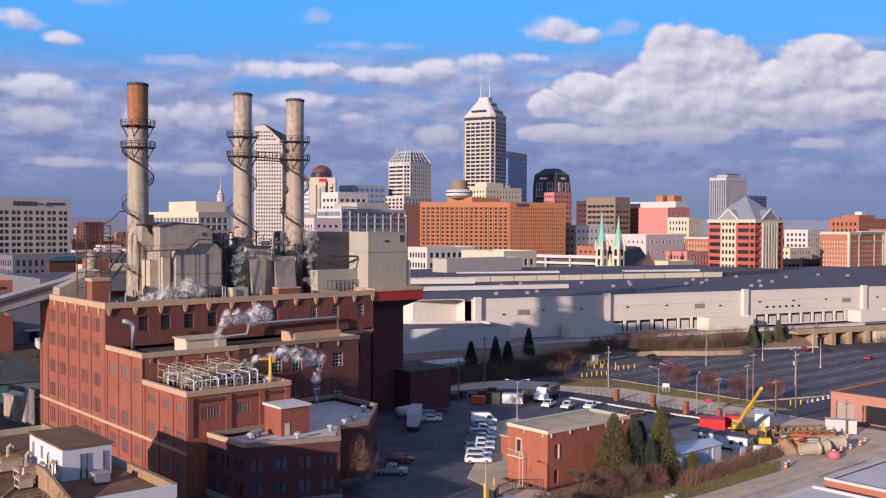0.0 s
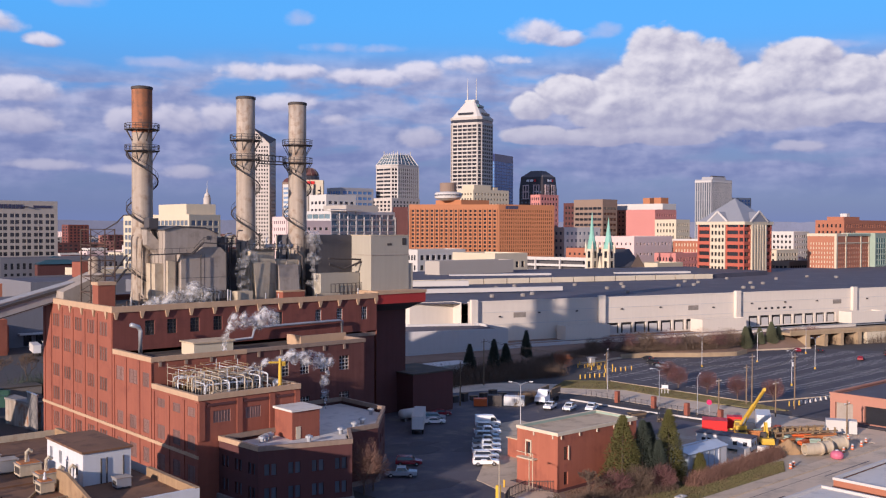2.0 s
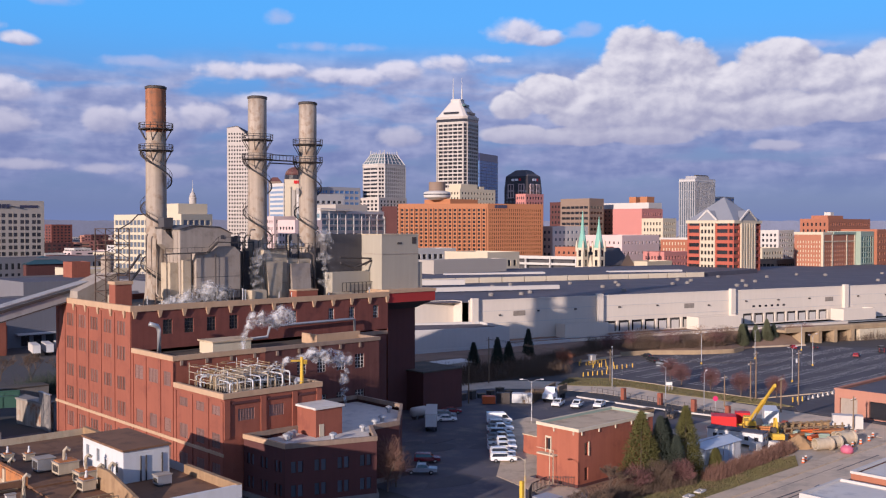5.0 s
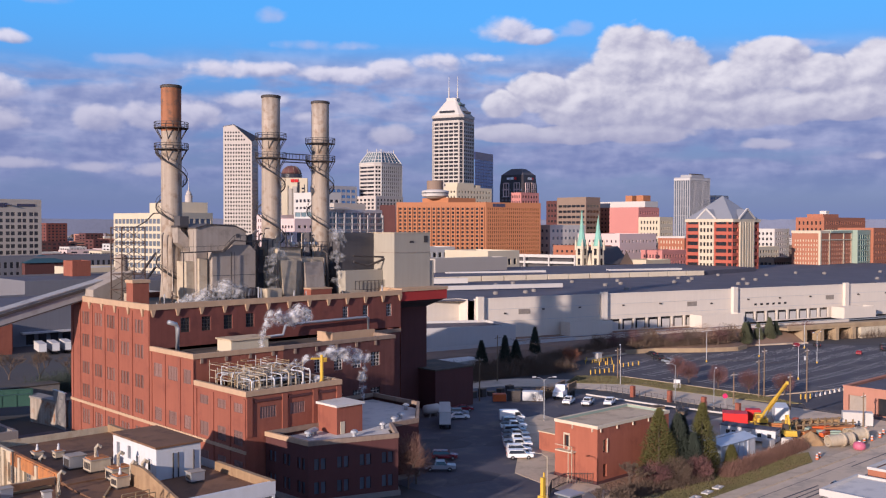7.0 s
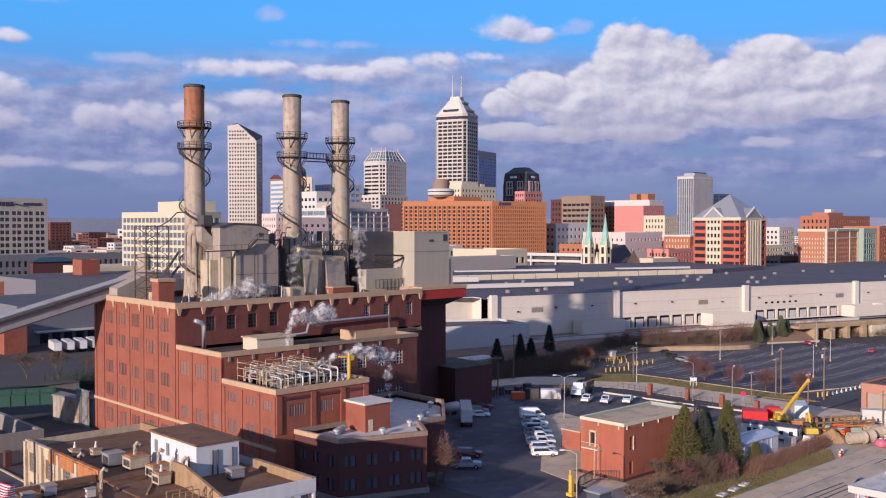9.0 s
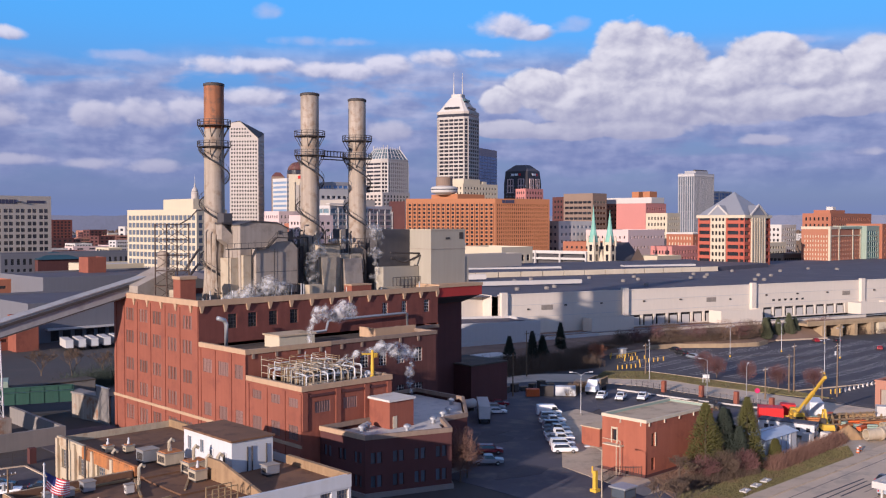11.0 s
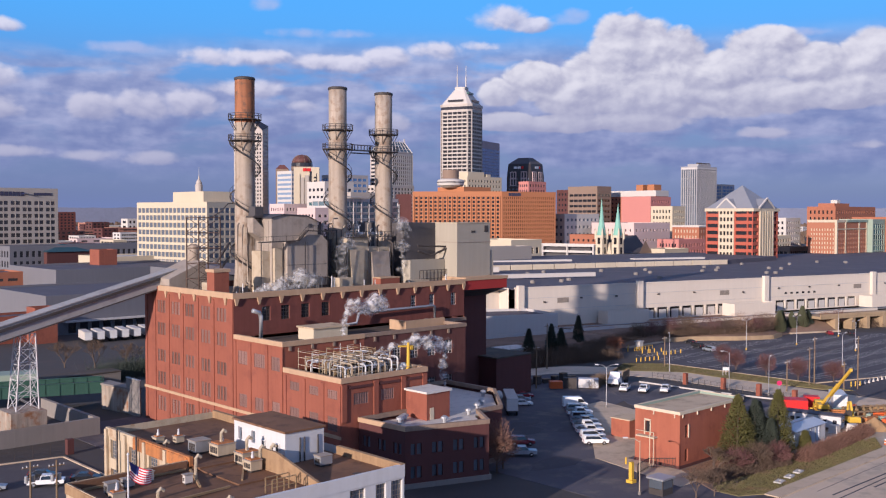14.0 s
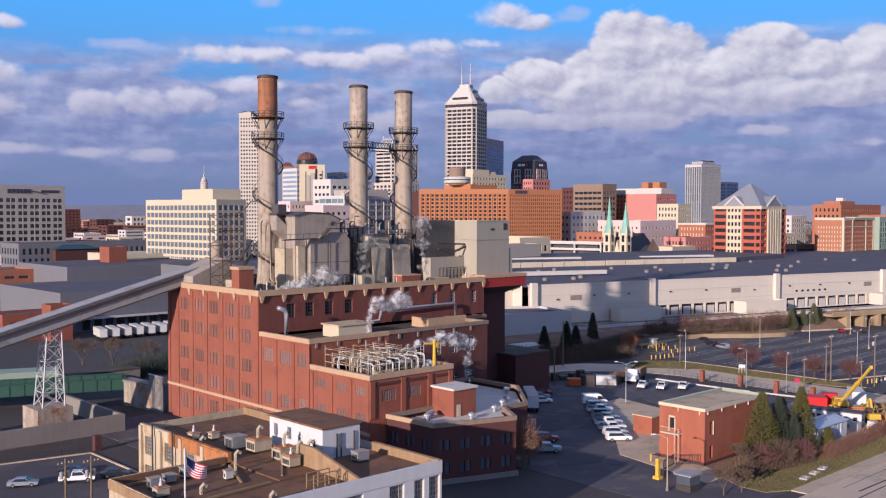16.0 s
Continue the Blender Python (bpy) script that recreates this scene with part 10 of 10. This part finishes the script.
# fine steel frame over the pipes: three levels of rails on slender posts
XS, YS = [71.4 + 1.55 * i for i in range(9)], [146.2 + 2.05 * i for i in range(7)]
TINTS = ("casing_tan", "rust_pipe", "casing_tan", "steel_white", "rust_pipe")
for i, x in enumerate(XS):
    for j, y in enumerate(YS):
        if rngp.random() < 0.82:
            part("frame_post", Geo().beam((x, y, FZ), (x, y, FZ + rngp.choice((2.4, 3.7, 4.7, 5.2))), 0.09), TINTS[(i + 2 * j) % 5], pr, world=True)
for z, share in ((2.3, 0.6), (3.6, 0.85), (4.6, 0.6)):
    for i, x in enumerate(XS):
        for j, y in enumerate(YS[:-1]):
            if rngp.random() < share:
                part("frame_rail", Geo().beam((x, y, FZ + z), (x, y + 2.05, FZ + z), 0.08), TINTS[(i + j) % 5], pr, world=True)
    for j, y in enumerate(YS):
        for i, x in enumerate(XS[:-1]):
            if rngp.random() < share:
                part("frame_rail", Geo().beam((x, y, FZ + z + 0.1), (x + 1.55, y, FZ + z + 0.1), 0.08), TINTS[(2 * i + j) % 5], pr, world=True)
for k in range(34):
    x, y, z = rngp.uniform(71.2, 82.5), rngp.uniform(145.8, 157.5), FZ + rngp.uniform(1.4, 4.4)
    l, drop = rngp.uniform(1.2, 3.6), rngp.uniform(0.8, 2.2)
    part("branch_pipe", Geo().tube([(x, y, z - drop), (x, y, z - 0.2), (x + 0.2, y, z), (x + l - 0.2, y, z), (x + l, y, z - 0.2), (x + l, y, z - drop)], 0.09, 6), ("steel_white", "steel", "rust_pipe")[k % 3], pr, world=True, smooth=True)
for x0, x1, y0, y1, h, m in ((82.6, 84.6, 149.0, 153.5, 2.3, "steel_dark"), (73.5, 78.0, 146.4, 147.6, 1.5, "casing_tan"), (79.0, 81.5, 152.0, 156.0, 2.6, "steel_dark")):
    part("equipment_box", Geo().box(x0, x1, y0, y1, FZ, FZ + h), m, pr, world=True)
for k in range(14):
    x, y = rngp.uniform(72, 84), rngp.uniform(146, 157)
    part("valve", Geo().lathe([(0.15, 0), (0.28, 0.15), (0.28, 0.5), (0.1, 0.8)], (x, y, FZ + 2.6), 8), "steel", pr, world=True)
for x in (82.0, 83.6, 85.0):
    part("return_bend", Geo().tube([(x, 146, FZ), (x, 146, FZ + 1.6), (x + 0.3, 146, FZ + 1.9), (x + 0.6, 146, FZ + 1.6), (x + 0.6, 146, FZ)], 0.14, 8), "steel_white", pr, world=True, smooth=True)
for y in (144.5,):
    part("guard_rail", Geo().beam((70.5, y, FZ + 2.1), (88, y, FZ + 2.1), 0.07), "casing_tan", pr, world=True)
vt = thing("valve_drum", (86, 147, FZ), "white vertical pressure drum on the roof", "drum")
part("shell", Geo().lathe([(0.5, 0), (0.7, 0.3), (0.7, 2.0), (0.3, 2.4)], n=14), "steel_white", vt, smooth=True)
jib = thing("davit_crane", (85.6, 145.2, FZ), "stout yellow davit jib crane on the roof edge", "crane")
part("mast", Geo().lathe([(0.34, 0), (0.30, 3.0), (0.24, 6.2)], n=10), "yellow", jib)
part("jib_arm", Geo().beam((0.9, -0.2, 5.5), (-1.9, 0.5, 5.65), 0.26, 0.3), "yellow", jib)
part("counterweight", Geo().box(0.3, 0.9, -0.3, 0.3, 4.9, 5.5), "yellow", jib)
part("strut", Geo().beam((0, 0, 2.2), (-0.9, 0.3, 0.2), 0.22).beam((0, 0, 2.2), (0.8, -0.3, 0.2), 0.22), "yellow", jib)
part("foot", Geo().box(-1.0, 1.0, -0.5, 0.5, 0, 0.3), "yellow", jib)
# annex roof: fans and vents
for x, y in ((78.6, 139.4), (79.8, 140.2), (81.0, 140.8), (84.6, 134.8), (96.8, 139.0), (100.0, 141.0), (92.2, 136.6), (106.5, 147.0)):
    ob = thing("roof_fan", (x, y, 8.8), "small grey mushroom roof fan on the annex", "fan", "annex roof fans")
    part("stem", Geo().lathe([(0.35, 0), (0.35, 0.7)], n=10), "steel", ob)
    part("hood", Geo().lathe([(0.4, 0.7), (0.7, 0.75), (0.6, 1.05), (0.2, 1.25)], n=10), "steel", ob)


# ---- steam ----
def vapour(name, most):
    """White vapour, broken into long wisps that let the things behind show through."""
    m = bpy.data.materials.new(name)
    m.use_nodes = True
    sg = Nodes(m.node_tree)
    oc = sg.n("ShaderNodeTexCoord").outputs["Object"]
    mp = sg.n("ShaderNodeMapping")
    sg.link(oc, mp.inputs[0])
    mp.inputs["Scale"].default_value = (0.55, 0.8, 1.0)
    wisp = sg.ramp(sg.noise(mp.outputs[0], 0.7, 6.0, 0.6, 0.4), 0.38, 0.68, 0.0, most)
    tr = sg.n("ShaderNodeBsdfTransparent")
    df, tl, both = sg.n("ShaderNodeBsdfDiffuse"), sg.n("ShaderNodeBsdfTranslucent"), sg.n("ShaderNodeMixShader")
    for node in (df, tl):
        node.inputs[0].default_value = (0.97, 0.97, 0.98, 1)
    both.inputs[0].default_value = 0.5
    sg.link(sg.combine(-0.6, -0.15, 0.78), df.inputs["Normal"])
    sg.link(df.outputs[0], both.inputs[1])
    sg.link(tl.outputs[0], both.inputs[2])
    mx = sg.n("ShaderNodeMixShader")
    sg.link(wisp, mx.inputs[0])
    sg.link(tr.outputs[0], mx.inputs[1])
    sg.link(both.outputs[0], mx.inputs[2])
    sg.link(mx.outputs[0], sg.n("ShaderNodeOutputMaterial").inputs[0])
    return m


M["steam"], M["steam_haze"], M["thin_steam"] = vapour("steam", 0.85), vapour("steam_haze", 0.5), vapour("thin_steam", 0.2)


BILLOW = bpy.data.textures.new("billow", "CLOUDS")
BILLOW.noise_scale, BILLOW.noise_depth = 0.9, 3


def plume(path, r0, r1, n, label, seed, material="steam"):
    """A drifting plume: soft lumps along the path run together into three skins, one inside the other."""
    pts = [Vector(p) for p in path]
    bm = bmesh.new()
    bmesh.ops.create_icosphere(bm, subdivisions=2, radius=1.0)
    ball, faces = [v.co.copy() for v in bm.verts], [tuple(v.index for v in fc.verts) for fc in bm.faces]
    bm.free()
    ob = thing("steam_plume", tuple(pts[0]), label, "steam", "steam plumes", kind="stuff")
    for name, grow_by, look_of in (("haze", 1.15, "thin_steam"), ("veil", 0.9, "thin_steam" if material == "thin_steam" else "steam_haze"), ("core", 0.65, material)):
        rng = random.Random(seed)
        g = Geo()
        for i in range(n):
            s = (i + rng.random()) / n * (len(pts) - 1.001)
            k = int(s)
            f = s / (len(pts) - 1)
            wide = r0 + (r1 - r0) * f
            r = wide * rng.uniform(0.45, 1.05) * grow_by
            c = pts[k].lerp(pts[k + 1], s - k) + Vector((rng.gauss(0, 1), rng.gauss(0, 1), rng.gauss(0, 1))) * wide * 0.36
            off = Vector((rng.uniform(0, 50), rng.uniform(0, 50), 0))
            g.add([c + v * (r * (1 + 0.5 * noise.noise(v * 1.2 + off))) for v in ball], faces)
        shell = part(name, g, look_of, ob, world=True, smooth=True)
        skin = shell.modifiers.new("skin", "REMESH")
        skin.mode, skin.voxel_size, skin.use_smooth_shade = "VOXEL", 0.22, True
        ease = shell.modifiers.new("ease", "SMOOTH")
        ease.factor, ease.iterations = 0.5, 8
        curl = shell.modifiers.new("curl", "DISPLACE")
        curl.texture, curl.texture_coords, curl.strength, curl.mid_level = BILLOW, "LOCAL", 1.2, 0.55
    return ob


plume([(79.6, 150, 18.2), (82.5, 149.5, 19.6), (86, 148.6, 20.6), (90, 147.5, 20.9), (93.5, 148, 20.3), (97.0, 148.4, 19.6)], 0.35, 1.45, 46, "white steam plume drifting off the pipe rack", 1)
plume([(84, 162, 20.6), (84.8, 163, 23.0), (86.5, 163.6, 25.2), (89.5, 164.6, 26.0), (93, 165, 25.6), (97, 166, 26.2)], 0.4, 1.7, 40, "white steam plume above the lower roof", 2)
plume([(96.0, 146.5, 11.2), (96.5, 147.5, 13.4), (96.4, 148, 15.2), (97.8, 149, 17.2)], 0.3, 0.9, 20, "thin white steam wisp beside the annex", 3)
plume([(78.5, 183.2, 28.2), (82, 183, 29.2), (86, 182.8, 29.9), (91, 182.4, 30.4)], 0.9, 2.0, 26, "white steam at the foot of a smokestack", 4, "steam_haze")
plume([(101.5, 184.5, 29), (101.2, 184.8, 32), (101.0, 185, 35), (102, 185, 38)], 0.8, 1.6, 18, "pale steam beside the tan boiler casing", 8, "thin_steam")
plume([(119.5, 186, 30), (119.5, 186, 34), (119.8, 186, 38), (121, 186.4, 42)], 0.6, 1.6, 18, "pale steam rising between boiler casings", 5, "thin_steam")
